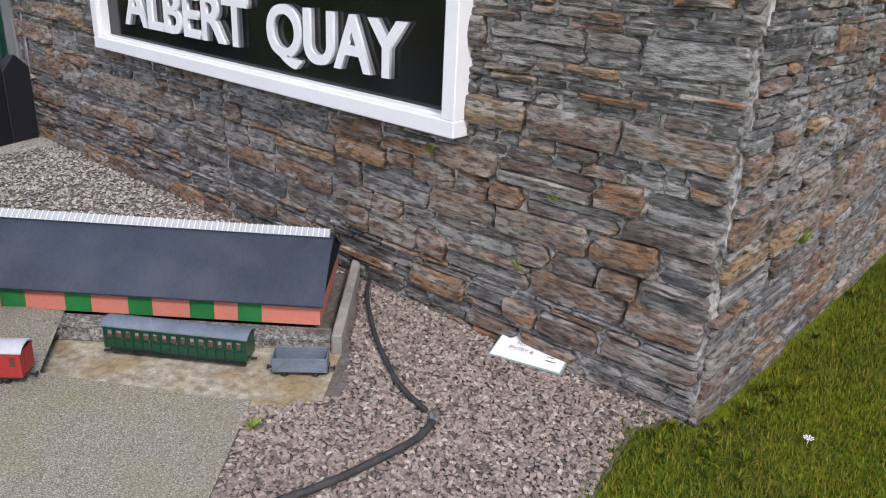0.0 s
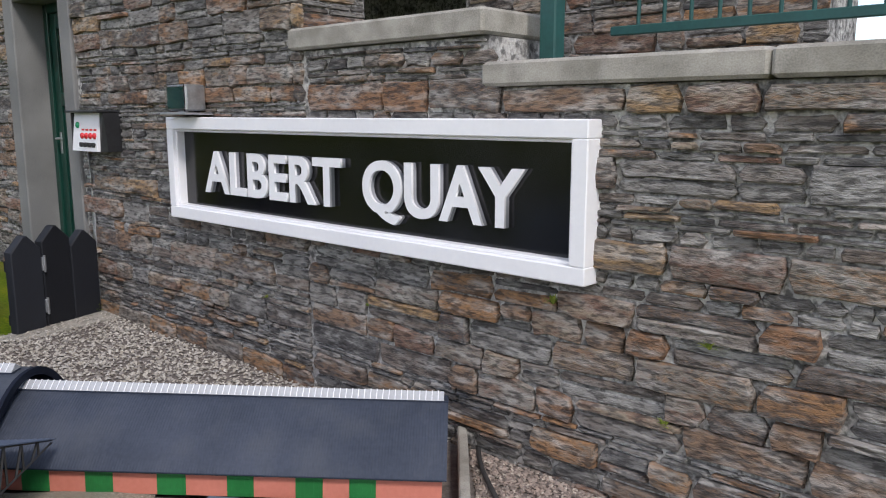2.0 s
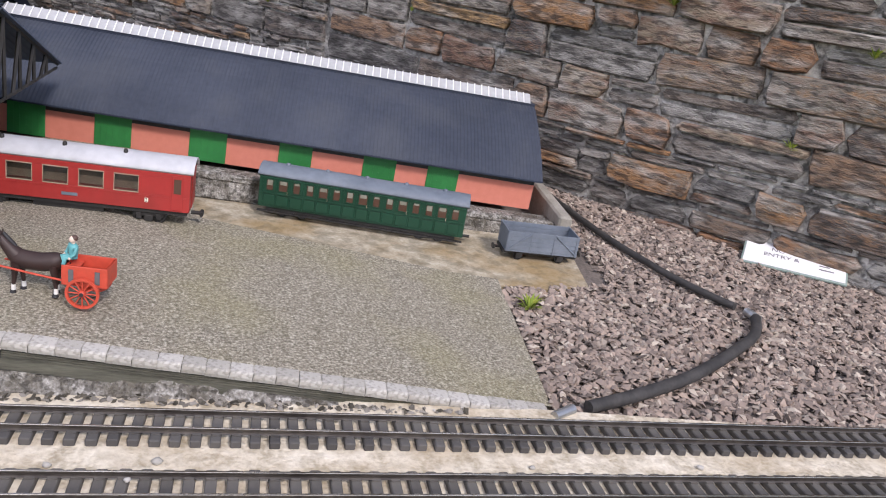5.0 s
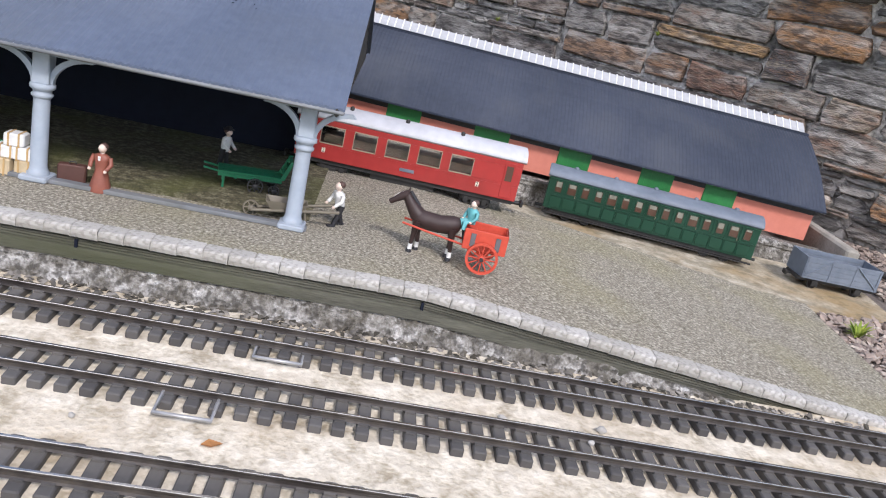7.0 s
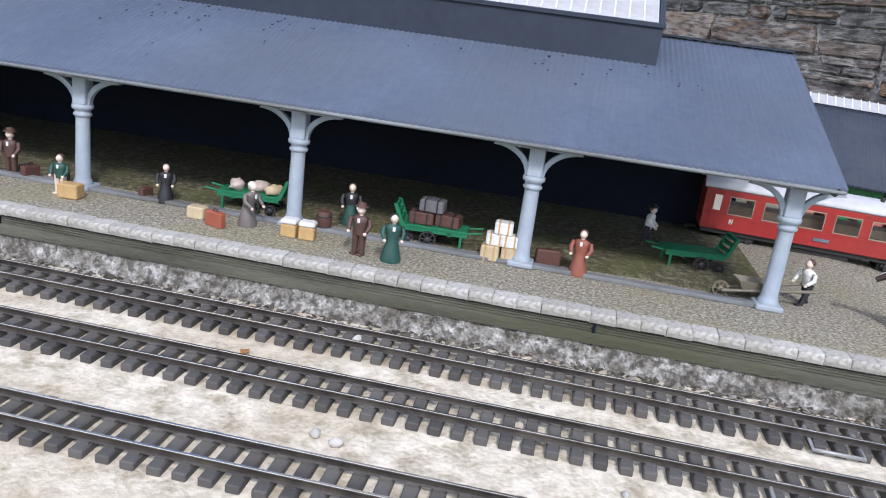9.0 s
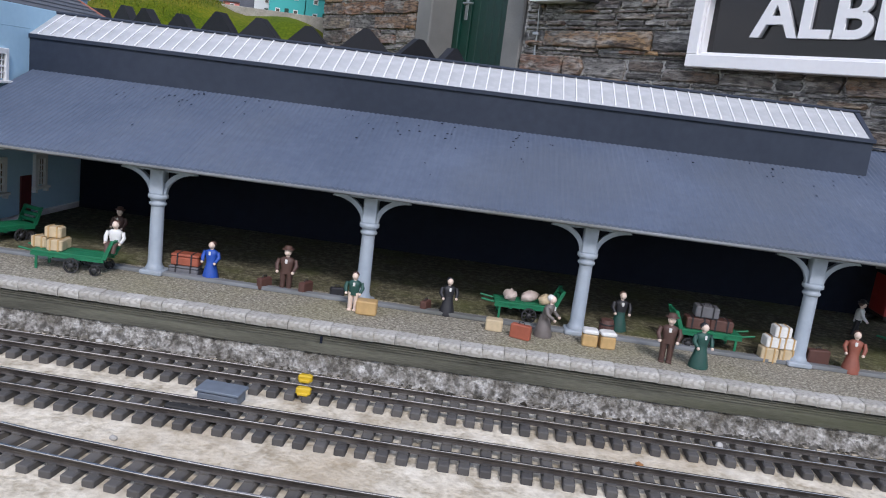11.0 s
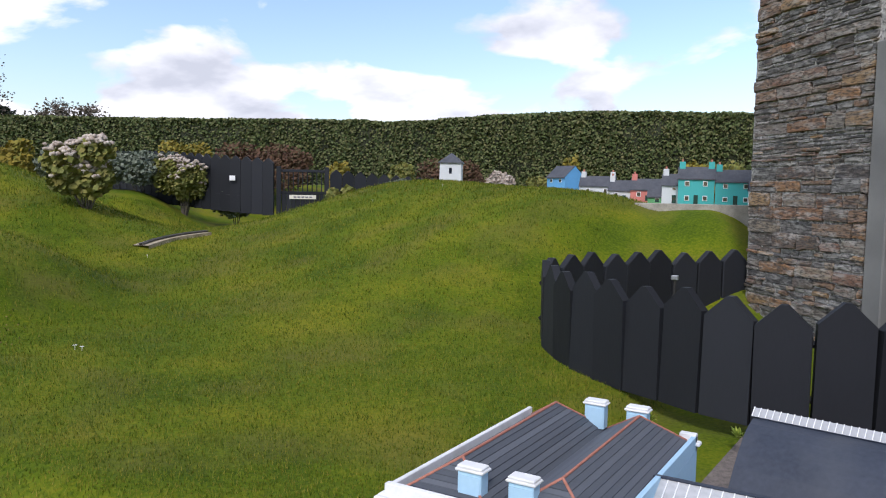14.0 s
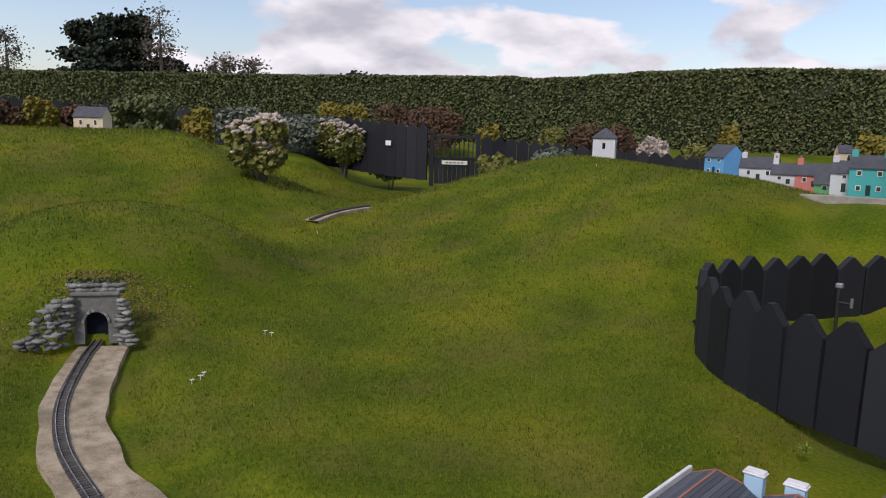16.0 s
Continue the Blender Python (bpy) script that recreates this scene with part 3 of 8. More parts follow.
def build_platform():
    s = Shape()
    cols = [-1.15 + 0.05 * i for i in range(59)] + [1.79 + 0.0725 * i for i in range(13)]
    back = lambda u: 0.97 if u < 1.98 else 0.5 - 0.1 * min(1.0, (u - 1.98) / 0.7)
    rows = []
    for u in cols:
        v0 = KERB_V + 0.02 - (0.02 * max(0, u - RAMP_U))
        e = u + (0.06 if u > 2.6 else 0)
        rows.append([(u + (e - u) * t, v0 + (back(u) - v0) * t, platform_z(u) + 0.0015 * noise.noise((u * 9, t * 9, 0))) for t in (0, 0.06, 0.15, 0.3, 0.5, 0.75, 1)])
    n = 7
    s.add([p for r in rows for p in r], [(i * n + j, (i + 1) * n + j, (i + 1) * n + j + 1, i * n + j + 1) for i in range(len(rows) - 1) for j in range(n - 1)], True)
    s.add([rows[-1][0], rows[-1][-1], (rows[-1][-1][0], rows[-1][-1][1], -0.11), (rows[-1][0][0], rows[-1][0][1], -0.11)], [(0, 1, 2, 3)])
    s.add([rows[0][0], rows[0][-1], (rows[0][-1][0], rows[0][-1][1], -0.11), (rows[0][0][0], rows[0][0][1], -0.11)], [(3, 2, 1, 0)])
    plat = piece("station_platform", s, M_PLATFORM, "model platform surfaced with fine buff pebbles", "platform", kind="structure")
    face = Shape()
    foot = Shape()
    us = [-1.15 + 0.02 * i for i in range(190)]
    prof, low = [], []
    for u in us:
        z = platform_z(u)
        v = KERB_V - 0.02 * max(0, u - RAMP_U)
        k = 0.5 + 0.8 * noise.noise((u * 13, 0, 0)) + 0.7 * noise.noise((u * 37, 5, 0))
        row = [(u, v + 0.009, z - 0.012)]
        for g in range(4):
            row += [(u, v + 0.002 - g * 0.0006, z - 0.0135 - g * 0.0038), (u, v + 0.002 - g * 0.0006, z - 0.0162 - g * 0.0038), (u, v + 0.007, z - 0.0164 - g * 0.0038)]
        row += [(u, v - 0.003, z - 0.0292), (u, v - 0.0035, min(z - 0.03, max(z - 0.046, BED))), (u, v + 0.004, min(z - 0.03, max(z - 0.0462, BED)))]
        prof.append(row)
    fine = [-1.15 + 0.007 * i for i in range(543)]
    for u in fine:
        z, v = platform_z(u), KERB_V - 0.02 * max(0, u - RAMP_U)
        bite = max(0.0, noise.noise((u * 6, 2.0, 0)) + 0.15)
        row = []
        for h, out in ((0.036, 0.001), (0.03, 0.0015), (0.024, 0.003), (0.018, 0.005), (0.012, 0.009), (0.006, 0.013), (-0.002, 0.02)):
            k = noise.noise((u * 60, h * 90, 1.0)) * 0.004 + noise.noise((u * 24, h * 40, 4.0)) * 0.005
            k += bite * 0.014 * step(0.022, 0.008, h) * (0.4 + noise.noise((u * 90, h * 120, 8.0)))
            row.append((u, v + 0.002 - out + k, min(z - 0.03, BED + h)))
        low.append(row)
    for sh, rr in ((face, prof), (foot, low)):
        m = len(rr[0])
        sh.add([p for q in rr for p in q], [(i * m + j, i * m + j + 1, (i + 1) * m + j + 1, (i + 1) * m + j) for i in range(len(rr) - 1) for j in range(m - 1)], sh is foot)
    part("edge_board", face, M_FACE, plat, "mossy grooved boards below the kerb")
    part("footing", foot, M_RUBBLE, plat, "crumbling concrete footing")
    joint = Shape().box(0, 0.004, -0.003, 0.006, -0.048, -0.018)
    for u in (-0.35, 0.36, 1.305, 1.79):
        part("joint", joint, M_DARK, plat, m=pose(u, KERB_V, platform_z(u)))
    kerb = []
    for k in range(6):
        sh = Shape()
        w = 0.0353
        prof = [(-0.004, -0.0135), (-0.0058, -0.007), (-0.005, -0.001), (-0.0015, 0.0014), (0.013, 0.0018), (0.024, 0.0014), (0.0265, -0.001), (0.0265, -0.012)]
        rings = []
        for x, q in ((0.0002, 0.001), (0.0025, 0.0), (w - 0.0025, 0.0), (w - 0.0002, 0.001)):
            rings.append([(x + rng.uniform(-0.0005, 0.0005), y + (q if y < 0.01 else -q), z - q + rng.uniform(-0.0004, 0.0004)) for y, z in prof])
        sh.rings(rings, smooth=False)
        kerb.append(sh.mesh("kerb_stone"))
    u = -1.15
    while u < 2.62:
        part("kerb_stone", kerb[rng.randrange(6)], M_KERB, plat, m=pose(u, KERB_V - 0.02 * max(0, u - RAMP_U) + rng.uniform(-0.0007, 0.0007), platform_z(u) + rng.uniform(-0.0004, 0.0006), 0, 5.5 if u > RAMP_U else 0, rng.uniform(-1, 1)))
        u += 0.0355
    return plat


platform = build_platform()


# ---- tracks ----
def smooth_line(points, gap):
    """Even steps along a soft curve through points."""
    pts = [Vector(p) for p in points]
    fine = []
    for i in range(len(pts) - 1):
        a, b, c, d = pts[max(i - 1, 0)], pts[i], pts[i + 1], pts[min(i + 2, len(pts) - 1)]
        for k in range(24):
            t = k / 24
            fine.append(0.5 * ((2 * b) + (c - a) * t + (2 * a - 5 * b + 4 * c - d) * t * t + (3 * b - a - 3 * c + d) * t ** 3))
    fine.append(pts[-1])
    out, left = [fine[0]], gap
    for a, b in zip(fine, fine[1:]):
        n = (b - a).length
        while left <= n:
            out.append(a + (b - a) * (left / n))
            left += gap
        left -= n
    return out


def sleeper_mesh(length):
    s = Shape().box(-0.0075, 0.0075, -length / 2, length / 2, -0.012, 0.0, 0.0015)
    for y in (-0.0225, 0.0225):
        s.box(-0.006, 0.006, y - 0.006, y + 0.006, 0.0, 0.0025)
    return s.mesh("sleeper")


SLEEPER = sleeper_mesh(0.083)
SLEEPERS_LONG = [sleeper_mesh(0.083 + 0.012 * k) for k in range(1, 7)]


def railway_track(points, label, limit=300):
    t = thing("railway_track", label, "railway track", pose(*points[0]))
    inv = t.matrix_basis.inverted()
    line = smooth_line(points, 0.027)
    rest = Shape()
    for i, p in enumerate(line):
        d = (line[min(i + 1, len(line) - 1)] - line[max(i - 1, 0)]).normalized()
        m = inv @ Matrix.Translation(p) @ pose(0, rng.uniform(-0.0008, 0.0008), 0, 0, 0, math.degrees(math.atan2(d.y, d.x)) + rng.uniform(-1.2, 1.2))
        part("sleeper", SLEEPER, M_SLEEPER, t, m=m)
    for side in (-0.0225, 0.0225):
        rail, head = Shape(), Shape()
        rr, hh = [], []
        for i, p in enumerate(line):
            d = (line[min(i + 1, len(line) - 1)] - line[max(i - 1, 0)]).normalized()
            q = Vector((-d.y, d.x, 0))
            c = inv @ (p + q * side)
            f = lambda y, z: tuple(c + q * y + Vector((0, 0, z)))
            rr.append([f(-0.004, 0.0015), f(0.004, 0.0015), f(0.0015, 0.003), f(0.0012, 0.006), f(0.002, 0.0075), f(0.002, 0.0095), f(-0.002, 0.0095), f(-0.002, 0.0075), f(-0.0012, 0.006), f(-0.0015, 0.003)])
            hh.append([f(-0.0017, 0.0094), f(0.0017, 0.0094), f(0.0014, 0.0101), f(-0.0014, 0.0101)])
        rail.rings(rr, smooth=False)
        head.rings(hh, smooth=False)
        ob = part("rail", rail, M_RAIL, t)
        part("rail_head", head, M_RAIL_TOP, ob)
    return t


SZ = BED + 0.011
railway_track([(4.4, -0.272, SZ), (2.0, -0.272, SZ), (0.0, -0.265, SZ), (-1.0, -0.275, SZ), (-1.7, -0.30, SZ), (-2.4, -0.36, -0.05), (-3.2, -0.39, -0.03)], "dark model railway track beside the platform")
railway_track([(-3.23, -0.39, -0.03), (-3.85, -0.26, -0.01), (-4.5, 0.01, 0.0), (-5.2, 0.45, 0.012), (-5.56, 0.71, 0.015), (-6.3, 1.21, 0.015)], "curving model track leading into a tunnel")
railway_track([(4.4, -0.415, SZ - 0.001), (2.0, -0.415, SZ - 0.001), (0.3, -0.412, SZ - 0.001), (-0.2, -0.395, SZ - 0.001), (-0.65, -0.345, SZ - 0.001), (-1.05, -0.29, SZ - 0.001)], "second dark model track joining by a turnout")
railway_track([(4.4, -0.6, SZ - 0.002), (2.0, -0.59, SZ - 0.002), (0.6, -0.592, SZ - 0.002), (0.16, -0.572, SZ - 0.002), (-0.1, -0.53, SZ - 0.002), (-0.5, -0.455, SZ - 0.002), (-0.9, -0.4, SZ - 0.002)], "third dark model track along the concrete edge")


# ---- the train shed over the platform ----
EAVE_V, EAVE_Z, RIDGE_V, RIDGE_Z, BACK_V = -0.05, 0.212, 0.45, 0.39, 0.93
SHED_L, SHED_R = -0.43, 1.63
COLUMNS = [-0.4, 0.0, 0.394, 0.788, 1.182, 1.576]


def corrugated(s, u0, u1, a, b, pitch=0.0105, rise=0.0009, thick=0.004):
    """A sheet with waves that run from edge a to edge b, each a pair (v, z)."""
    n = int((u1 - u0) / pitch * 4)
    top, low = [], []
    for i in range(n + 1):
        u = u0 + (u1 - u0) * i / n
        w = rise * math.sin(i * math.pi / 2)
        top.append([(u, a[0], a[1] + w), (u, b[0], b[1] + w)])
        low.append([(u, a[0], a[1] + w - thick), (u, b[0], b[1] + w - thick)])
    v = [p for q in top for p in q] + [p for q in low for p in q]
    k = 2 * (n + 1)
    f = [(2 * i, 2 * i + 2, 2 * i + 3, 2 * i + 1) for i in range(n)] + [(k + 2 * i + 1, k + 2 * i + 3, k + 2 * i + 2, k + 2 * i) for i in range(n)]
    f += [(k + 2 * i, k + 2 * i + 2, 2 * i + 2, 2 * i) for i in range(n)]
    f += [(0, 1, k + 1, k), (2 * n + 1, 2 * n, k + 2 * n, k + 2 * n + 1)]
    s.add(v, f)


def column_parts(owner, u, v=0.0):
    c = Shape().box(-0.021, 0.021, -0.021, 0.021, 0, 0.009, 0.002).lathe([(0.0165, 0.009), (0.0165, 0.013), (0.0145, 0.016), (0.013, 0.022), (0.0118, 0.134), (0.0118, 0.136)], 14)
    ob = part("column", c, M_COLUMN, owner, m=pose(u, v, 0))
    cap = Shape().lathe([(0.0125, 0.128), (0.0155, 0.131), (0.0155, 0.134), (0.013, 0.136), (0.0135, 0.14), (0.018, 0.143), (0.018, 0.149), (0.0125, 0.151)], 14)
    cap.box(-0.0125, 0.0125, -0.0125, 0.0125, 0.15, 0.197, 0.0015)
    part("capital", cap, M_COLUMN, ob)
    for side in (-1, 1):
        b = Shape()
        pts = [(side * (0.0125 + 0.056 * (1 - math.cos(a))), 0, 0.152 + 0.043 * math.sin(a)) for a in [i * 1.5708 / 8 for i in range(9)]]
        rings = [[(x + side * 0.003, -0.005, z - 0.003), (x + side * 0.003, 0.005, z - 0.003), (x - side * 0.003, 0.005, z + 0.003), (x - side * 0.003, -0.005, z + 0.003)] for x, y, z in pts]
        b.rings(rings, smooth=False)
        b.box(side * 0.0125, side * 0.065, -0.004, 0.004, 0.1925, 0.197)
        part("bracket", b, M_COLUMN, ob)


def build_train_shed():
    t = thing("platform_shed", "slate blue corrugated station shed on pale blue columns", "station shed")
    for u in COLUMNS[1:]:
        column_parts(t, u)
    p = Shape().box(-0.43, -0.385, -0.028, 0.022, 0, 0.03, 0.003).box(-0.425, -0.39, -0.023, 0.018, 0.03, 0.185, 0.002).box(-0.43, -0.385, -0.028, 0.022, 0.185, 0.2, 0.003)
    part("end_pilaster", p, M_COLUMN, t)
    column_parts(t, -0.372, 0.012)
    roof = Shape()
    corrugated(roof, SHED_L, SHED_R, (EAVE_V, EAVE_Z), (RIDGE_V, RIDGE_Z))
    part("front_roof", roof, M_ROOF, t)
    back = Shape()
    corrugated(back, SHED_L + 0.01, SHED_R, (BACK_V, EAVE_Z), (RIDGE_V, RIDGE_Z), 0.021)
    part("rear_roof", back, M_ROOF, t)
    part("ridge_cap", Shape().prism([(SHED_L + 0.8, 0), (SHED_R, 0), (SHED_R, 0.004), (SHED_L + 0.8, 0.004)], -0.012, 0.012), M_FASCIA, t, m=pose(0, RIDGE_V, RIDGE_Z + 0.001))
    # thin dark strip draws the shadow line below the roof edge
    part("eave_gutter", Shape().box(SHED_L, SHED_R, EAVE_V - 0.002, EAVE_V + 0.005, EAVE_Z - 0.01, EAVE_Z - 0.004, 0.002), M_SILL, t)
    part("eave_beam", Shape().box(SHED_L + 0.003, SHED_R - 0.02, -0.008, 0.008, 0.197, 0.2115, 0.001), M_COLUMN, t)
    part("sill_beam", Shape().box(-0.385, 1.6, -0.013, 0.004, 0.0, 0.007, 0.001), M_SILL, t, "weathered dark grey sill")
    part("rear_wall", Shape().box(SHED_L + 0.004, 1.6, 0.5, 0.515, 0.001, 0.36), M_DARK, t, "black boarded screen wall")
    # raised lantern along the ridge
    fz = EAVE_Z + (RIDGE_Z - EAVE_Z) * (0.295 - EAVE_V) / (RIDGE_V - EAVE_V)
    U0, U1 = SHED_L - 0.025, 1.36
    lantern = part("lantern", Shape().box(U0, U1, 0.295, 0.55, fz - 0.006, 0.408), M_FASCIA, t, "dark lantern fascia")
    part("drip_edge", Shape().box(U0, U1 + 0.004, 0.29, 0.296, 0.402, 0.411, 0.001), M_FASCIA, lantern)
    n = 66
    pane = Shape()
    w = (U1 - U0 - 0.02) / n
    pane.add([(0, 0.294, 0.4115), (w, 0.294, 0.4115), (w, 0.4, 0.4635), (0, 0.4, 0.4635), (0, 0.294, 0.4095), (w, 0.294, 0.4095), (w, 0.4, 0.4615), (0, 0.4, 0.4615)],
             [(0, 1, 2, 3), (7, 6, 5, 4), (0, 4, 5, 1), (1, 5, 6, 2), (2, 6, 7, 3), (3, 7, 4, 0)])
    pane = pane.mesh("pane")
    bar = Shape()
    bar.add([(-0.0012, 0.2935, 0.4145), (0.0012, 0.2935, 0.4145), (0.0012, 0.4, 0.4665), (-0.0012, 0.4, 0.4665), (-0.0012, 0.2935, 0.4115), (0.0012, 0.2935, 0.4115), (0.0012, 0.4, 0.4635), (-0.0012, 0.4, 0.4635)],
            [(0, 1, 2, 3), (0, 4, 5, 1), (1, 5, 6, 2), (3, 7, 4, 0)])
    bar = bar.mesh("glazing_bar")
    for i in range(n):
        part("pane", pane, M_GLAZED, t, m=pose(U0 + 0.01 + i * w, 0, 0))
        if i:
            part("glazing_bar", bar, M_WHITE, t, m=pose(U0 + 0.01 + i * w, 0, 0))
    rear = Shape().add([(U0, 0.4, 0.4635), (U1, 0.4, 0.4635), (U1, 0.55, 0.41), (U0, 0.55, 0.41)], [(0, 1, 2, 3)])
    part("lantern_rear_slope", rear, M_ROOF, t)
    part("lantern_ridge", Shape().box(U0 - 0.002, U1 + 0.004, 0.394, 0.408, 0.4625, 0.4685, 0.002), M_FASCIA, t)
    for u in (U0 - 0.001, U1 - 0.008):
        part("lantern_end", Shape().add([(u, 0.293, 0.409), (u, 0.4, 0.4665), (u, 0.552, 0.409), (u + 0.01, 0.293, 0.409), (u + 0.01, 0.4, 0.4665), (u + 0.01, 0.552, 0.409)], [(0, 1, 2), (5, 4, 3), (0, 3, 4, 1), (1, 4, 5, 2), (2, 5, 3, 0)]), M_FASCIA, t)
    # open lattice gable
    g = Shape()
    u = SHED_R - 0.012
    bars = [((EAVE_V + 0.01, EAVE_Z - 0.012), (BACK_V - 0.01, EAVE_Z - 0.012)), ((EAVE_V, EAVE_Z - 0.005), (RIDGE_V, RIDGE_Z - 0.008)), ((BACK_V, EAVE_Z - 0.005), (RIDGE_V, RIDGE_Z - 0.008))]
    for k in range(1, 9):
        v = EAVE_V + (BACK_V - EAVE_V) * k / 9
        z = EAVE_Z + (RIDGE_Z - EAVE_Z) * (1 - abs(v - RIDGE_V) / (RIDGE_V - EAVE_V)) - 0.008
        v2 = v + (0.055 if v < RIDGE_V else -0.055)
        bars += [((v, EAVE_Z - 0.012), (v, z)), ((v2, EAVE_Z - 0.012), (v, z))]
    for (v0, z0), (v1, z1) in bars:
        g.rod((u, v0, z0), (u, v1, z1), 0.0042, n=4, smooth=False)
    part("gable_truss", g, M_IRON, t, "black lattice gable truss")
    bits = Shape()
    for k in range(84):
        q = rng.uniform(0.5, 0.67) if k % 6 else rng.uniform(0.1, 0.6)
        if k % 4 == 0:
            where = rng.uniform(-0.3, 1.45)
        uu, vv = where + rng.gauss(0, 0.03), EAVE_V + q * (RIDGE_V - EAVE_V)
        bits.ball((uu, vv, EAVE_Z + q * (RIDGE_Z - EAVE_Z) + 0.0015), rng.uniform(0.001, 0.0035), rng.uniform(0.001, 0.0025), 0.001, 6, 3)
    tagged(part("lichen_spots", bits, M_DARK, t, "small dark moss specks on the roof"), kind="stuff")


build_train_shed()


# ---- the station house ----
def sash_window(owner, w, h, m, hood=True, bars=(3, 4)):
    """A framed sash window: surround, hood, sill, panes behind glazing bars. It faces -y."""
    s = Shape().box(-w / 2 - 0.011, -w / 2, -0.008, 0.002, -0.004, h + 0.004, 0.001).box(w / 2, w / 2 + 0.011, -0.008, 0.002, -0.004, h + 0.004, 0.001).box(-w / 2 - 0.011, w / 2 + 0.011, -0.008, 0.002, h, h + 0.012, 0.001)
    if hood:
        s.box(-w / 2 - 0.016, w / 2 + 0.016, -0.015, 0.002, h + 0.012, h + 0.016, 0.001).box(-w / 2 - 0.018, w / 2 + 0.018, -0.018, 0.002, h + 0.016, h + 0.0195, 0.001)
    win = part("window", s, M_TRIM, owner, m=m)
    part("sill", Shape().box(-w / 2 - 0.015, w / 2 + 0.015, -0.014, 0.002, -0.009, -0.0035, 0.001).box(-w / 2 - 0.012, -w / 2 - 0.005, -0.01, 0.002, -0.017, -0.009).box(w / 2 + 0.005, w / 2 + 0.012, -0.01, 0.002, -0.017, -0.009), M_TRIM, win)
    part("glass", Shape().box(-w / 2, w / 2, -0.0025, -0.0005, 0, h), M_WINDOW, win)
    b = Shape()
    for i in range(1, bars[0]):
        x = -w / 2 + w * i / bars[0]
        b.box(x - 0.0009, x + 0.0009, -0.005, -0.002, 0, h)
    for i in range(1, bars[1]):
        z = h * i / bars[1]
        k = 0.0016 if i * 2 == bars[1] else 0.0009
        b.box(-w / 2, w / 2, -0.0053, -0.002, z - k, z + k)
    part("glazing_grid", b, M_TRIM, win)


M_WINDOW = surface("dim curtained glass", [(0.03, 0.027, 0.022), (0.09, 0.075, 0.055), (0.18, 0.15, 0.11)], 45, 0.2, 0.02, 90)
M_SLATE = surface("blue grey slate roof", [(0.05, 0.058, 0.072), (0.1, 0.11, 0.13)], 30, 0.6, 0.2, 120, random_by="object", spread=0.6, dist=0.001)
M_RIDGE = surface("terracotta ridge tile", [(0.32, 0.12, 0.08), (0.42, 0.17, 0.12)], 40, 0.75, 0.2, 120, dist=0.001)
HL, HR, HF, HB, HT = -0.995, -0.437, -0.04, 0.80, 0.42


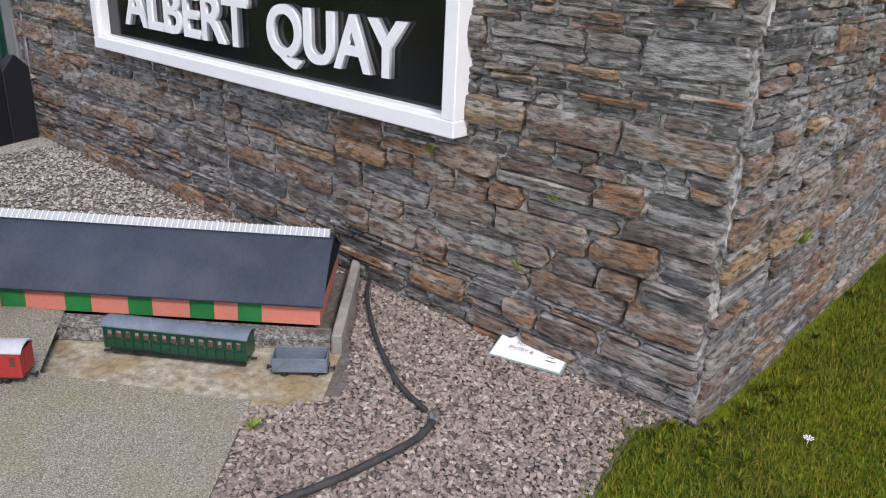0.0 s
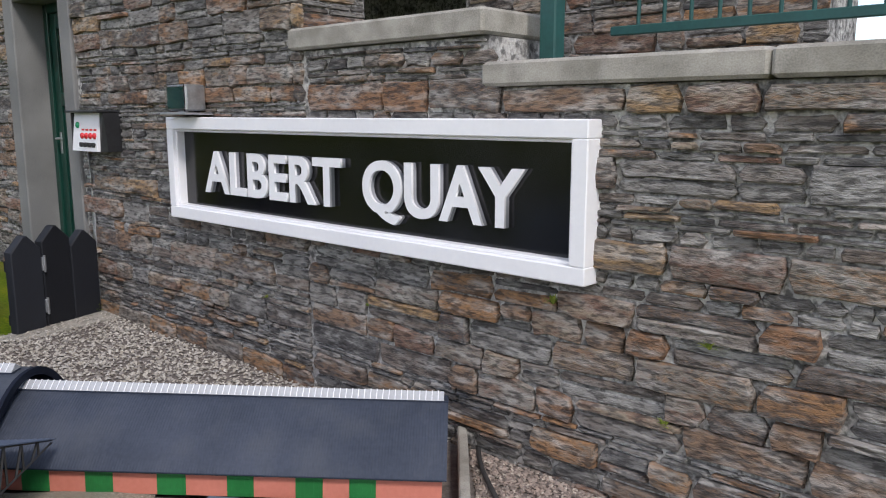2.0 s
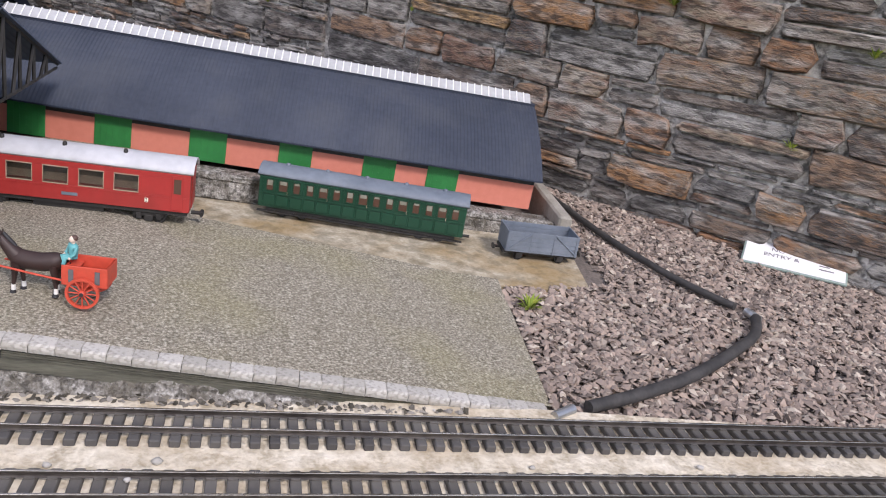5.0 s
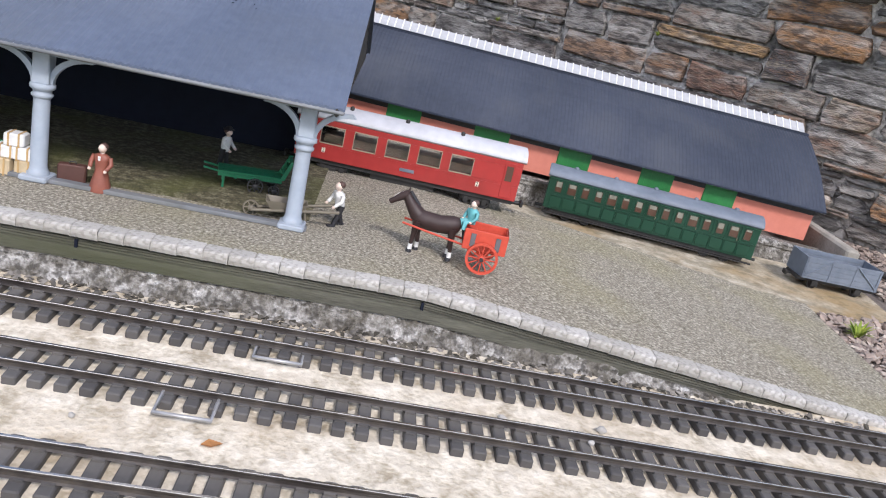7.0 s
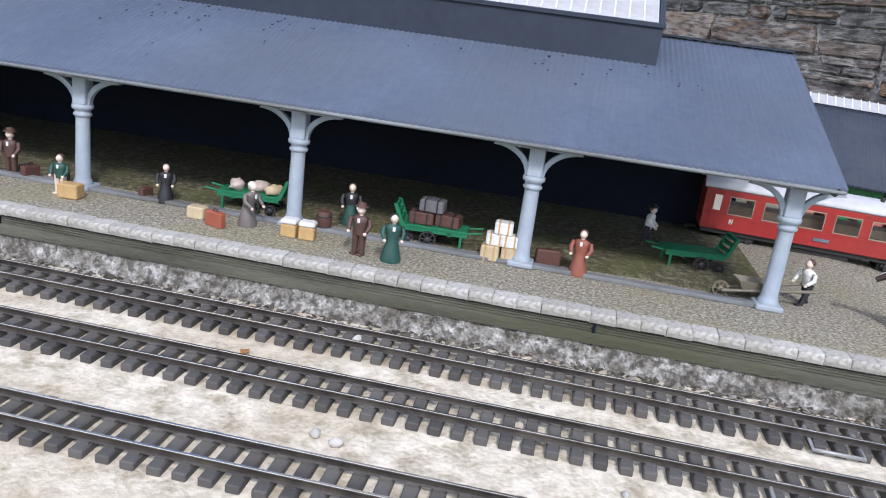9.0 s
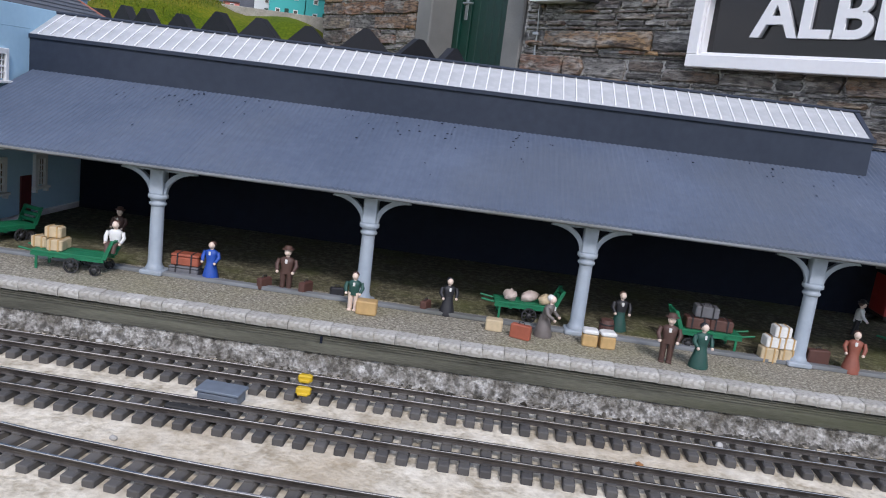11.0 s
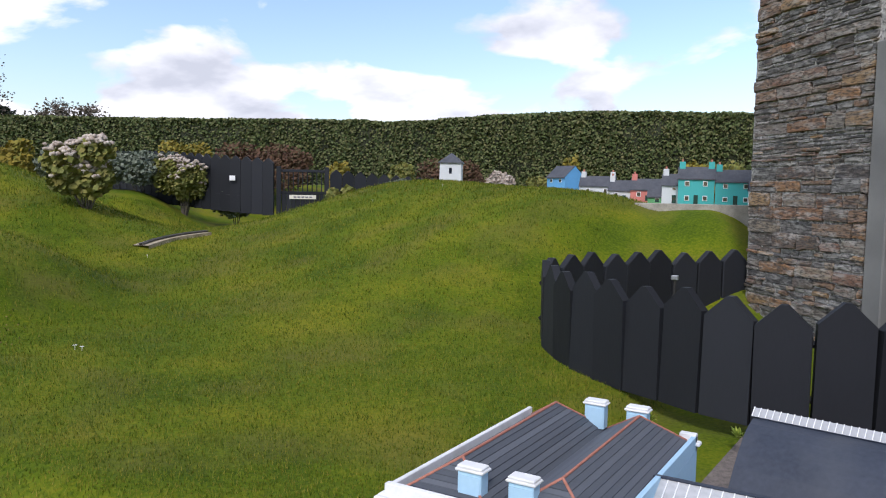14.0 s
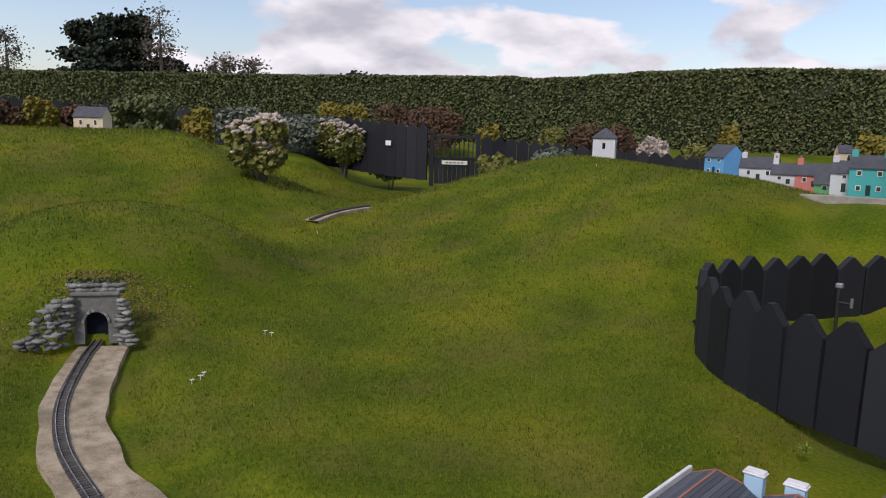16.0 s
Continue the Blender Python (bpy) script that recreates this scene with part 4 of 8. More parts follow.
def build_station_house():
    t = thing("station_house", "pale blue two storey model station house with white trim", "station house")
    part("wall", Shape().box(HL, HR, HF, HB, -0.02, HT), M_BLUE, t)
    part("plinth", Shape().box(HL - 0.006, HR + 0.006, HF - 0.006, HB, -0.02, 0.014, 0.002), M_TRIM, t)
    part("string_course", Shape().box(HL - 0.004, HR + 0.004, HF - 0.006, HB, 0.192, 0.206, 0.002).box(HL - 0.006, HR + 0.006, HF - 0.009, HB, 0.206, 0.211, 0.001), M_TRIM, t)
    # frieze, brackets, cornice and parapet
    part("frieze", Shape().box(HL - 0.003, HR + 0.003, HF - 0.004, HF + 0.03, 0.38, 0.388, 0.001).box(HL - 0.002, HR + 0.002, HF - 0.003, HF + 0.03, 0.388, 0.428), M_TRIM, t)
    part("cornice", Shape().box(HL - 0.012, HR + 0.012, HF - 0.016, HF + 0.03, 0.424, 0.432, 0.002).box(HL - 0.02, HR + 0.02, HF - 0.026, HF + 0.03, 0.432, 0.443, 0.003).box(HL - 0.012, HR + 0.012, HF - 0.018, HF + 0.02, 0.443, 0.449, 0.002), M_TRIM, t)
    part("parapet", Shape().box(HL, HR, HF - 0.008, HF + 0.012, 0.449, 0.474, 0.002).box(HL, HL + 0.014, HF, HB, HT, 0.468, 0.002), M_TRIM, t)
    part("side_parapet", Shape().box(HR - 0.014, HR, HF + 0.012, HB, HT, 0.468, 0.001), M_BLUE, t)
    part("rear_cornice", Shape().box(HR - 0.05, HR + 0.012, HB - 0.02, HB + 0.012, 0.438, 0.45, 0.003).box(HR - 0.05, HR, HB - 0.02, HB + 0.005, 0.42, 0.474, 0.002), M_TRIM, t)
    br = Shape().box(-0.0045, 0.0045, HF - 0.015, HF, 0.413, 0.425, 0.002).box(-0.003, 0.003, HF - 0.008, HF, 0.406, 0.414, 0.002)
    br = br.mesh("cornice_bracket")
    for i in range(9):
        part("cornice_bracket", br, M_BLUE, t, m=pose(HL + 0.02 + i * (HR - HL - 0.04) / 8, 0, 0))
    q_long, q_short = Shape().box(0, 0.03, -0.006, 0, 0, 0.0155, 0.0015).mesh("quoin"), Shape().box(0, 0.02, -0.006, 0, 0, 0.0155, 0.0015).mesh("quoin")
    for z0, n in ((0.0155, 11), (0.212, 10)):
        for k in range(n):
            for side in (0, 1):
                me = q_long if k % 2 else q_short
                if side:
                    part("quoin", me, M_TRIM, t, m=pose(HR + 0.004, HF, z0 + k * 0.0162) @ Matrix.Diagonal((-1, 1, 1, 1)))
                else:
                    part("quoin", me, M_TRIM, t, m=pose(HL - 0.004, HF, z0 + k * 0.0162))
            part("quoin", q_short, M_TRIM, t, m=pose(HR, HF, z0 + k * 0.0162, 0, 0, 90))
    for i in range(3):
        x = -0.846 + i * 0.1475
        sash_window(t, 0.043, 0.092, pose(x, HF, 0.225))
        sash_window(t, 0.043, 0.074, pose(x, HF, 0.05), True, (3, 4))
    for y in (0.06, 0.19, 0.34):
        sash_window(t, 0.026, 0.05, pose(HR, y, 0.312, 0, 0, 90), False)
        sash_window(t, 0.026, 0.06, pose(HR, y, 0.075, 0, 0, 90), False)
    part("side_door", Shape().box(HR - 0.001, HR + 0.003, 0.27, 0.31, 0.0, 0.1, 0.001), M_DOOR, t, "dark maroon panelled door")
    # two hipped slate roofs side by side
    zb, zt = 0.44, 0.53
    mid = (HL + HR) / 2
    for a, b in ((HL + 0.012, mid), (mid, HR - 0.012)):
        c, y0, y1 = (a + b) / 2, HF + 0.015, HB - 0.005
        e0, e1 = y0 + 0.11, y1 - 0.11
        corners = {"front": ((a, y0), (b, y0), (c, e0), (c, e0)), "rear": ((b, y1), (a, y1), (c, e1), (c, e1)), "right": ((b, y0), (b, y1), (c, e1), (c, e0)), "left": ((a, y1), (a, y0), (c, e0), (c, e1))}
        for p, q, r, s in corners.values():
            n = 9
            for k in range(n):
                sh = Shape()
                f0, f1 = k / n, (k + 1.12) / n
                lerp = lambda A, B, f: A + (B - A) * f
                z0, z1 = zb + (zt - zb) * f0 + 0.0035, zb + (zt - zb) * min(f1, 1) + 0.0005
                f1 = min(f1, 1)
                P0, P1 = (lerp(p[0], s[0], f0), lerp(p[1], s[1], f0)), (lerp(q[0], r[0], f0), lerp(q[1], r[1], f0))
                Q0, Q1 = (lerp(p[0], s[0], f1), lerp(p[1], s[1], f1)), (lerp(q[0], r[0], f1), lerp(q[1], r[1], f1))
                sh.add([(*P0, z0), (*P1, z0), (*Q1, z1), (*Q0, z1), (*P0, z0 - 0.004), (*P1, z0 - 0.004)], [(0, 1, 2, 3), (4, 5, 1, 0)])
                part("slate_course", sh, M_SLATE, t)
        r = Shape()
        r.rod((c, e0, zt + 0.001), (c, e1, zt + 0.001), 0.004, n=6)
        for x, y, e in ((a, y0, e0), (b, y0, e0), (a, y1, e1), (b, y1, e1)):
            r.rod((x, y, zb + 0.002), (c, e, zt + 0.001), 0.004, n=6)
        part("ridge_tiles", r, M_RIDGE, t, "terracotta ridge and hip tiles")
    for x, y in ((-0.79, 0.03), (-0.655, 0.03), (-0.745, 0.765), (-0.61, 0.765)):
        s = Shape().box(x - 0.032, x + 0.032, y - 0.018, y + 0.018, 0.45, 0.524, 0.001).box(x - 0.029, x + 0.029, y - 0.02, y + 0.02, 0.46, 0.516)
        ch = part("chimney", s, M_BLUE, t)
        part("chimney_cap", Shape().box(x - 0.038, x + 0.038, y - 0.024, y + 0.024, 0.524, 0.531, 0.002).box(x - 0.034, x + 0.034, y - 0.02, y + 0.02, 0.531, 0.538, 0.002), M_TRIM, ch)


M_DOOR = surface("maroon door paint", [(0.09, 0.012, 0.015), (0.13, 0.02, 0.022)], 20, 0.5, 0.1, 90)
build_station_house()


# ---- the goods shed ----
GOODS = pose(2.93, 0.85, -0.035, 0, 1.5, -5.3)


def build_goods_shed():
    t = thing("goods_shed", "long low goods shed with salmon walls and green doors", "goods shed", GOODS)
    L = -3.33
    part("core_wall", Shape().box(L, -0.003, 0.003, 0.56, 0, 0.1), M_SALMON, t)
    x, k = 0.0, 0
    widths = [0.228, 0.092, 0.092, 0.094, 0.145, 0.092, 0.143, 0.1, 0.153, 0.096, 0.125, 0.096, 0.145, 0.096, 0.145, 0.096, 0.145, 0.096, 0.3, 0.096, 0.3]
    for k, w in enumerate(widths):
        if k % 2:
            s = Shape().box(x - w, x, -0.004, 0.003, 0.0, 0.092, 0.001)
            for j in range(1, 6):
                s.box(x - w + w * j / 6 - 0.0005, x - w + w * j / 6 + 0.0005, -0.0048, -0.003, 0.002, 0.09)
            part("door", s, M_GREEN_DOOR, t, "bright green loading door")
        else:
            part("wall_panel", Shape().box(x - w, x, -0.001, 0.004, 0.0, 0.075), M_SALMON, t)
            # black strip: shade of the eaves painted along the wall top
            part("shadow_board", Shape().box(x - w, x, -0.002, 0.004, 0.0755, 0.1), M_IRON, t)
        x -= w
    gable = Shape().add([(0, 0, 0), (0, 0.56, 0), (0, 0.56, 0.12), (0, 0.28, 0.27), (0, 0, 0.12), (-0.004, 0, 0), (-0.004, 0.56, 0), (-0.004, 0.56, 0.12), (-0.004, 0.28, 0.27), (-0.004, 0, 0.12)],
                        [(0, 1, 2, 3, 4), (9, 8, 7, 6, 5), (0, 5, 6, 1), (2, 7, 8, 3), (3, 8, 9, 4), (4, 9, 5, 0), (1, 6, 7, 2)])
    part("gable_wall", gable, M_SALMON, t)
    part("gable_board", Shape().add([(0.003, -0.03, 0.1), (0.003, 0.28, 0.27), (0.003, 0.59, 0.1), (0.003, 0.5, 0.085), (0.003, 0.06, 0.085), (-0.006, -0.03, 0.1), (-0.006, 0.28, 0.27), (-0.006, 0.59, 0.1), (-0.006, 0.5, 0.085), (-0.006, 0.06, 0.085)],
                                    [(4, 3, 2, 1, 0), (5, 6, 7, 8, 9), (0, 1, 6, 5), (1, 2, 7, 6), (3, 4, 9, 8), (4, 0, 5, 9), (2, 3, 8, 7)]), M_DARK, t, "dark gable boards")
    prof = [(-0.034, 0.098), (0.02, 0.14), (0.08, 0.181), (0.15, 0.222), (0.215, 0.253), (0.255, 0.268)]
    roof = Shape()
    n = int(3.35 / 0.0035)
    pts = []
    for i in range(n + 1):
        xx = L - 0.01 + 3.355 * i / n
        w = 0.0009 * math.sin(i * math.pi / 1.5)
        pts.append([(xx, y, z + w) for y, z in prof])
    m = len(prof)
    roof.add([p for q in pts for p in q], [(i * m + j, (i + 1) * m + j, (i + 1) * m + j + 1, i * m + j + 1) for i in range(n) for j in range(m - 1)])
    part("front_roof", roof, M_GOODS_ROOF, t)
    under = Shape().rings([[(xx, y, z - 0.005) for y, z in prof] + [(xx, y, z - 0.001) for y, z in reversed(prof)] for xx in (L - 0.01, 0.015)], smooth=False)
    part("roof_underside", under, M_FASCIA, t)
    rear = Shape().add([(L, 0.305, 0.268), (0.015, 0.305, 0.268), (0.015, 0.6, 0.1), (L, 0.6, 0.1)], [(0, 1, 2, 3)])
    part("rear_roof", rear, M_GOODS_ROOF, t)
    part("ridge_fascia", Shape().box(L, 0.016, 0.25, 0.31, 0.255, 0.274, 0.001), M_FASCIA, t)
    n = 145
    w = -L / n
    pane = Shape().add([(0.001, 0.247, 0.275), (w - 0.001, 0.247, 0.275), (w - 0.001, 0.281, 0.3), (0.001, 0.281, 0.3), (0.001, 0.315, 0.275), (w - 0.001, 0.315, 0.275)], [(0, 1, 2, 3), (3, 2, 5, 4), (0, 3, 4), (1, 5, 2), (0, 4, 5, 1)]).mesh("ridge_pane")
    bar = Shape().add([(-0.0013, 0.245, 0.2765), (0.0013, 0.245, 0.2765), (0.0013, 0.281, 0.303), (-0.0013, 0.281, 0.303), (-0.0013, 0.317, 0.2765), (0.0013, 0.317, 0.2765)], [(0, 1, 2, 3), (3, 2, 5, 4), (0, 3, 4), (1, 5, 2)]).mesh("ridge_bar")
    for i in range(n):
        part("ridge_pane", pane, M_GLAZED, t, m=pose(L + i * w, 0, 0))
        part("ridge_bar", bar, M_WHITE, t, m=pose(L + i * w, 0, 0))
    # taller bow roofed end bay
    e = -1.58
    bow = [(-0.05 + 0.67 * q / 16, 0.1 + 0.232 * (1 - abs(q / 8 - 1) ** 2.2)) for q in range(17)]
    part("bow_roof", Shape().rings([[(xx, y, z) for y, z in bow] + [(xx, y, z - 0.006) for y, z in reversed(bow)] for xx in (L - 0.02, e)], smooth=False), M_GOODS_ROOF, t)
    part("bow_verge", Shape().rings([[(xx, y, z + 0.003) for y, z in bow] + [(xx, 0.285 + (y - 0.285) * 0.93, z - 0.026) for y, z in reversed(bow)] for xx in (e + 0.0005, e + 0.016)], smooth=False), M_DARK, t, "dark curved verge board")
    for k in range(int((e - L) / w)):
        part("ridge_pane", pane, M_GLAZED, t, m=pose(e - 0.03 - (k + 1) * w, 0, 0.062))
        part("ridge_bar", bar, M_WHITE, t, m=pose(e - 0.03 - (k + 1) * w, 0, 0.062))
    part("ridge_curb", Shape().box(L, e - 0.028, 0.25, 0.31, 0.322, 0.3365, 0.001), M_FASCIA, t)
    bank = piece("loading_bank", Shape().box(-3.45, 0.06, -0.1, 0.003, -0.075, -0.012, 0.004).box(-3.45, 0.06, -0.105, -0.085, -0.02, 0.0, 0.004), M_RUBBLE, "mossy concrete loading bank under the goods shed", "loading bank", GOODS, kind="structure")
    piece("end_kerb", Shape().box(0.06, 0.1, -0.13, 0.62, -0.07, 0.03, 0.006), M_COPING, "concrete kerb at the end of the goods shed", "kerb", GOODS, kind="structure")


build_goods_shed()
slab("siding_slab", [(1.9, 0.44), (2.62, 0.33), (2.69, 0.40), (2.72, 0.34), (2.96, 0.40), (3.02, 0.76), (1.9, 0.86)], -0.088, 0.06, M_SLAB, "stained concrete slab under the parked wagons", "concrete slab")


# ---- rolling stock ----
M_LIT_PANE = surface("dull cream lit pane", [(0.14, 0.145, 0.11), (0.26, 0.25, 0.2)], 40, 0.6, 0.0, 90)
M_NUMBER = surface("cream plate", [(0.7, 0.66, 0.55), (0.78, 0.74, 0.62)], 20, 0.5, 0.0, 50)
M_COACH_GLASS = glass("coach window glass", (0.09, 0.05, 0.035), 0.1)
M_CLEAR = bpy.data.materials.new("clear glass")
M_CLEAR.use_nodes = True
M_CLEAR.node_tree.nodes["Principled BSDF"].inputs["Transmission Weight"].default_value = 1.0
M_CLEAR.node_tree.nodes["Principled BSDF"].inputs["Roughness"].default_value = 0.02
M_BEIGE = surface("beige window frame", [(0.3, 0.24, 0.17), (0.4, 0.33, 0.25)], 20, 0.5, 0.05, 60)


def wheel_sets(owner, xs, gauge=0.0225, r=0.014, z=0.014):
    for x in xs:
        s = Shape()
        for y in (-gauge, gauge):
            s.m = pose(x, y, z, 90)
            s.lathe([(0.003, -0.003), (r, -0.003), (r, 0.002), (r * 1.12, 0.002), (r * 1.12, 0.0035), (r * 0.75, 0.0035), (r * 0.7, 0.001), (0.004, 0.001), (0.004, 0.005)], 18)
        s.m = Matrix()
        s.rod((x, -gauge, z), (x, gauge, z), 0.0025)
        part("wheel_set", s, M_IRON, owner)


def curved_roof(L, half, z, rise, thick=0.004):
    s = Shape()
    arc = [(half * math.sin(a), z + rise * math.cos(a * 1.1)) for a in [(-1.4 + 2.8 * i / 12) for i in range(13)]]
    arc = [(half * 1.03 * math.sin(a) / math.sin(1.4), z + rise * (math.cos(a) - math.cos(1.4))) for a in [(-1.4 + 2.8 * i / 12) for i in range(13)]]
    for x0, x1 in ((-L / 2, L / 2),):
        s.rings([[(x, y, w) for y, w in arc] + [(x, y * 0.97, w - thick) for y, w in reversed(arc)] for x in (x0, x0 + 0.002, x1 - 0.002, x1)], smooth=True)
    return s


def bogie(owner, x):
    for side in (-1, 1):
        def plate(a, b, y0, y1, z0, z1, bevel):
            s.box(a, b, min(y0 * side, y1 * side), max(y0 * side, y1 * side), z0, z1, bevel)
        s = Shape()
        plate(x - 0.034, x + 0.034, 0.027, 0.032, 0.012, 0.022, 0.002)
        for dx in (-0.022, 0.022):
            plate(x + dx - 0.006, x + dx + 0.006, 0.031, 0.035, 0.008, 0.02, 0.001)
        plate(x - 0.01, x + 0.01, 0.03, 0.034, 0.004, 0.016, 0.001)
        part("bogie_frame", s, M_IRON, owner)
    wheel_sets(owner, (x - 0.022, x + 0.022))


def build_red_coach():
    t = thing("red_coach", "red model railway coach with a pale grey roof", "railway coach", pose(1.762, 0.452, -0.014, 0, 0.6, -2.5) @ Matrix.Diagonal((0.92, 1.08, 1.14, 1)))
    L, w, z0, z1 = 0.52, 0.042, 0.03, 0.108
    s = Shape().box(-L / 2, L / 2, -w, w, z0, 0.06, 0.001)
    part("lower_body", s, M_RED, t)
    xs = [-0.18, -0.105, -0.03, 0.045, 0.12]
    win = 0.054
    up = Shape()
    edges = [-L / 2] + [e for x in xs for e in (x - win / 2, x + win / 2)] + [L / 2]
    for a, b in zip(edges[::2], edges[1::2]):
        up.box(a, b, -w, -w + 0.003, 0.0602, 0.094).box(a, b, w - 0.003, w, 0.0602, 0.094)
    up.box(-L / 2, L / 2, -w, -w + 0.003, 0.0942, z1).box(-L / 2, L / 2, w - 0.003, w, 0.0942, z1)
    up.box(-L / 2, -L / 2 + 0.003, -w + 0.003, w - 0.003, 0.0602, z1).box(L / 2 - 0.003, L / 2, -w + 0.003, w - 0.003, 0.0602, z1)
    part("upper_body", up, M_RED, t)
    for x in xs:
        for y in (-w - 0.0008, w - 0.0012):
            f = Shape().box(x - win / 2, x + win / 2, y, y + 0.002, 0.0605, 0.0622).box(x - win / 2, x + win / 2, y, y + 0.002, 0.0923, 0.094).box(x - win / 2, x - win / 2 + 0.0016, y, y + 0.002, 0.063, 0.0915).box(x + win / 2 - 0.0016, x + win / 2, y, y + 0.002, 0.063, 0.0915)
            fr = part("window_frame", f, M_BEIGE, t)
            if y < 0:
                part("glass", Shape().box(x - win / 2, x + win / 2, y + 0.0016, y + 0.0022, 0.061, 0.094), M_CLEAR, fr)
    part("seats", Shape().box(-L / 2 + 0.06, L / 2 - 0.05, -0.02, 0.03, 0.0602, 0.075), M_BEIGE, t)
    for x in (-0.232, 0.232):
        d = part("end_door", Shape().box(x - 0.013, x + 0.013, -w - 0.001, -w + 0.001, 0.033, 0.1, 0.0008), M_RED, t)
        part("door_window", Shape().box(x - 0.008, x + 0.008, -w - 0.0018, -w - 0.0006, 0.066, 0.094), M_COACH_GLASS if x > 0 else M_NUMBER, d)
    part("end_door", Shape().box(L / 2, L / 2 + 0.0015, -0.014, 0.014, 0.033, 0.1, 0.0005), M_RED, t)
    part("roof", curved_roof(L + 0.012, w, z1, 0.024), M_COACH_ROOF, t)
    part("waist_stripe", Shape().box(-L / 2, L / 2, -w - 0.0006, -w, 0.0555, 0.057), M_RED, t)
    for x in (-0.195, 0.165):
        part("class_plate", Shape().box(x - 0.004, x + 0.004, -w - 0.0012, -w - 0.0002, 0.044, 0.0525, 0.0005), M_NUMBER, t)
        two = bpy.data.curves.new("class_number", "FONT")
        two.body, two.size, two.align_x, two.align_y, two.extrude = "2", 0.011, "CENTER", "CENTER", 0.0002
        ob = new("class_number", two)
        ob.data.materials.append(M_IRON)
        ob.parent, ob.matrix_basis = t, pose(x, -w - 0.0015, 0.0482, 90)
    part("name_plate", Shape().box(-0.017, 0.017, -w - 0.0012, -w - 0.0002, 0.041, 0.047, 0.0005), M_WAGON, t)
    for x in (-0.15, -0.02, 0.11):
        part("roof_vent", Shape().lathe([(0.005, 0), (0.005, 0.005), (0.003, 0.007)], 10, (x, -0.012, 0.126)), M_IRON, t)
    part("underframe", Shape().box(-L / 2 + 0.005, L / 2 - 0.005, -w + 0.006, w - 0.006, 0.022, 0.03).box(-0.08, 0.07, -0.03, -0.024, 0.012, 0.022), M_IRON, t)
    for x in (-0.17, 0.17):
        bogie(t, x)
    for x in (-L / 2, L / 2):
        sg = 1 if x > 0 else -1
        part("coupling", Shape().rod((x, 0, 0.02), (x + sg * 0.024, 0, 0.02), 0.004).box(x + sg * 0.02, x + sg * 0.028, -0.01, 0.01, 0.014, 0.026, 0.002), M_IRON, t)


def build_green_coach():
    t = thing("green_coach", "dark green panelled model coach with grey roof", "railway coach", pose(2.42, 0.725, -0.088, 0, 0.3, -12.5) @ Matrix.Diagonal((1.05, 1.1, 1.15, 1)))
    L, w, z0, z1 = 0.52, 0.04, 0.022, 0.098
    part("body", Shape().box(-L / 2, L / 2, -w, w, z0, z1, 0.001), M_COACH_GREEN, t)
    part("roof", curved_roof(L + 0.01, w, z1, 0.022), M_WAGON, t)
    n = 15
    pitch = (L - 0.02) / n
    panel = Shape().box(-pitch / 2 + 0.002, pitch / 2 - 0.002, -0.0015, 0.001, 0.027, 0.052, 0.001).mesh("lower_panel")
    door = Shape().box(-0.0008, 0.0008, -0.002, 0.001, z0, 0.094).mesh("door_strip")
    for i in range(n):
        x = -L / 2 + 0.01 + pitch * (i + 0.5)
        part("lower_panel", panel, M_COACH_GREEN, t, m=pose(x, -w, 0))
        part("door_strip", door, M_COACH_GREEN, t, m=pose(x - pitch / 2, -w, 0))
        ww = 0.008 if i % 3 != 1 else 0.0105
        g = Shape().box(x - ww, x + ww, -w - 0.001, -w + 0.001, 0.063, 0.087)
        win = part("window", g, M_COACH_GLASS, t)
        # pale cream patch paints the lit part of the window glass
        part("blind", Shape().box(x - ww * 0.8, x + ww * 0.8, -w - 0.0014, -w - 0.0009, 0.074 + 0.004 * (i % 3), 0.0865), M_LIT_PANE, win, "cream patch painted for lit glass")
        f = Shape().box(x - ww - 0.0015, x - ww, -w - 0.002, -w, 0.0615, 0.0885).box(x + ww, x + ww + 0.0015, -w - 0.002, -w, 0.0615, 0.0885).box(x - ww, x + ww, -w - 0.002, -w, 0.0615, 0.063).box(x - ww, x + ww, -w - 0.002, -w, 0.087, 0.0885)
        part("frame", f, M_COACH_GREEN, win)
        if i % 3 == 1:
            part("handle", Shape().rod((x + 0.011, -w - 0.003, 0.057), (x + 0.011, -w - 0.003, 0.064), 0.0007, n=5), M_BEIGE, t)
    part("waist_rail", Shape().box(-L / 2, L / 2, -w - 0.0022, -w, 0.0545, 0.057).box(-L / 2, L / 2, -w - 0.0018, -w, 0.09, 0.0915), M_COACH_GREEN, t)
    for i in range(5):
        x = -0.2 + i * 0.1
        part("lamp_top", Shape().lathe([(0.006, 0), (0.006, 0.003), (0.003, 0.005)], 10, (x, 0, 0.116)), M_WAGON, t)
    part("footboard", Shape().box(-L / 2, L / 2, -w - 0.008, -w + 0.002, 0.012, 0.0145).box(-L / 2 + 0.02, L / 2 - 0.02, -w + 0.005, w - 0.005, 0.014, 0.022), M_IRON, t)
    wheel_sets(t, (-0.2, -0.15, 0.15, 0.2), z=0.012, r=0.012)
    for sg in (-1, 1):
        part("coupling", Shape().rod((sg * L / 2, 0, 0.016), (sg * (L / 2 + 0.02), 0, 0.016), 0.0035), M_IRON, t)


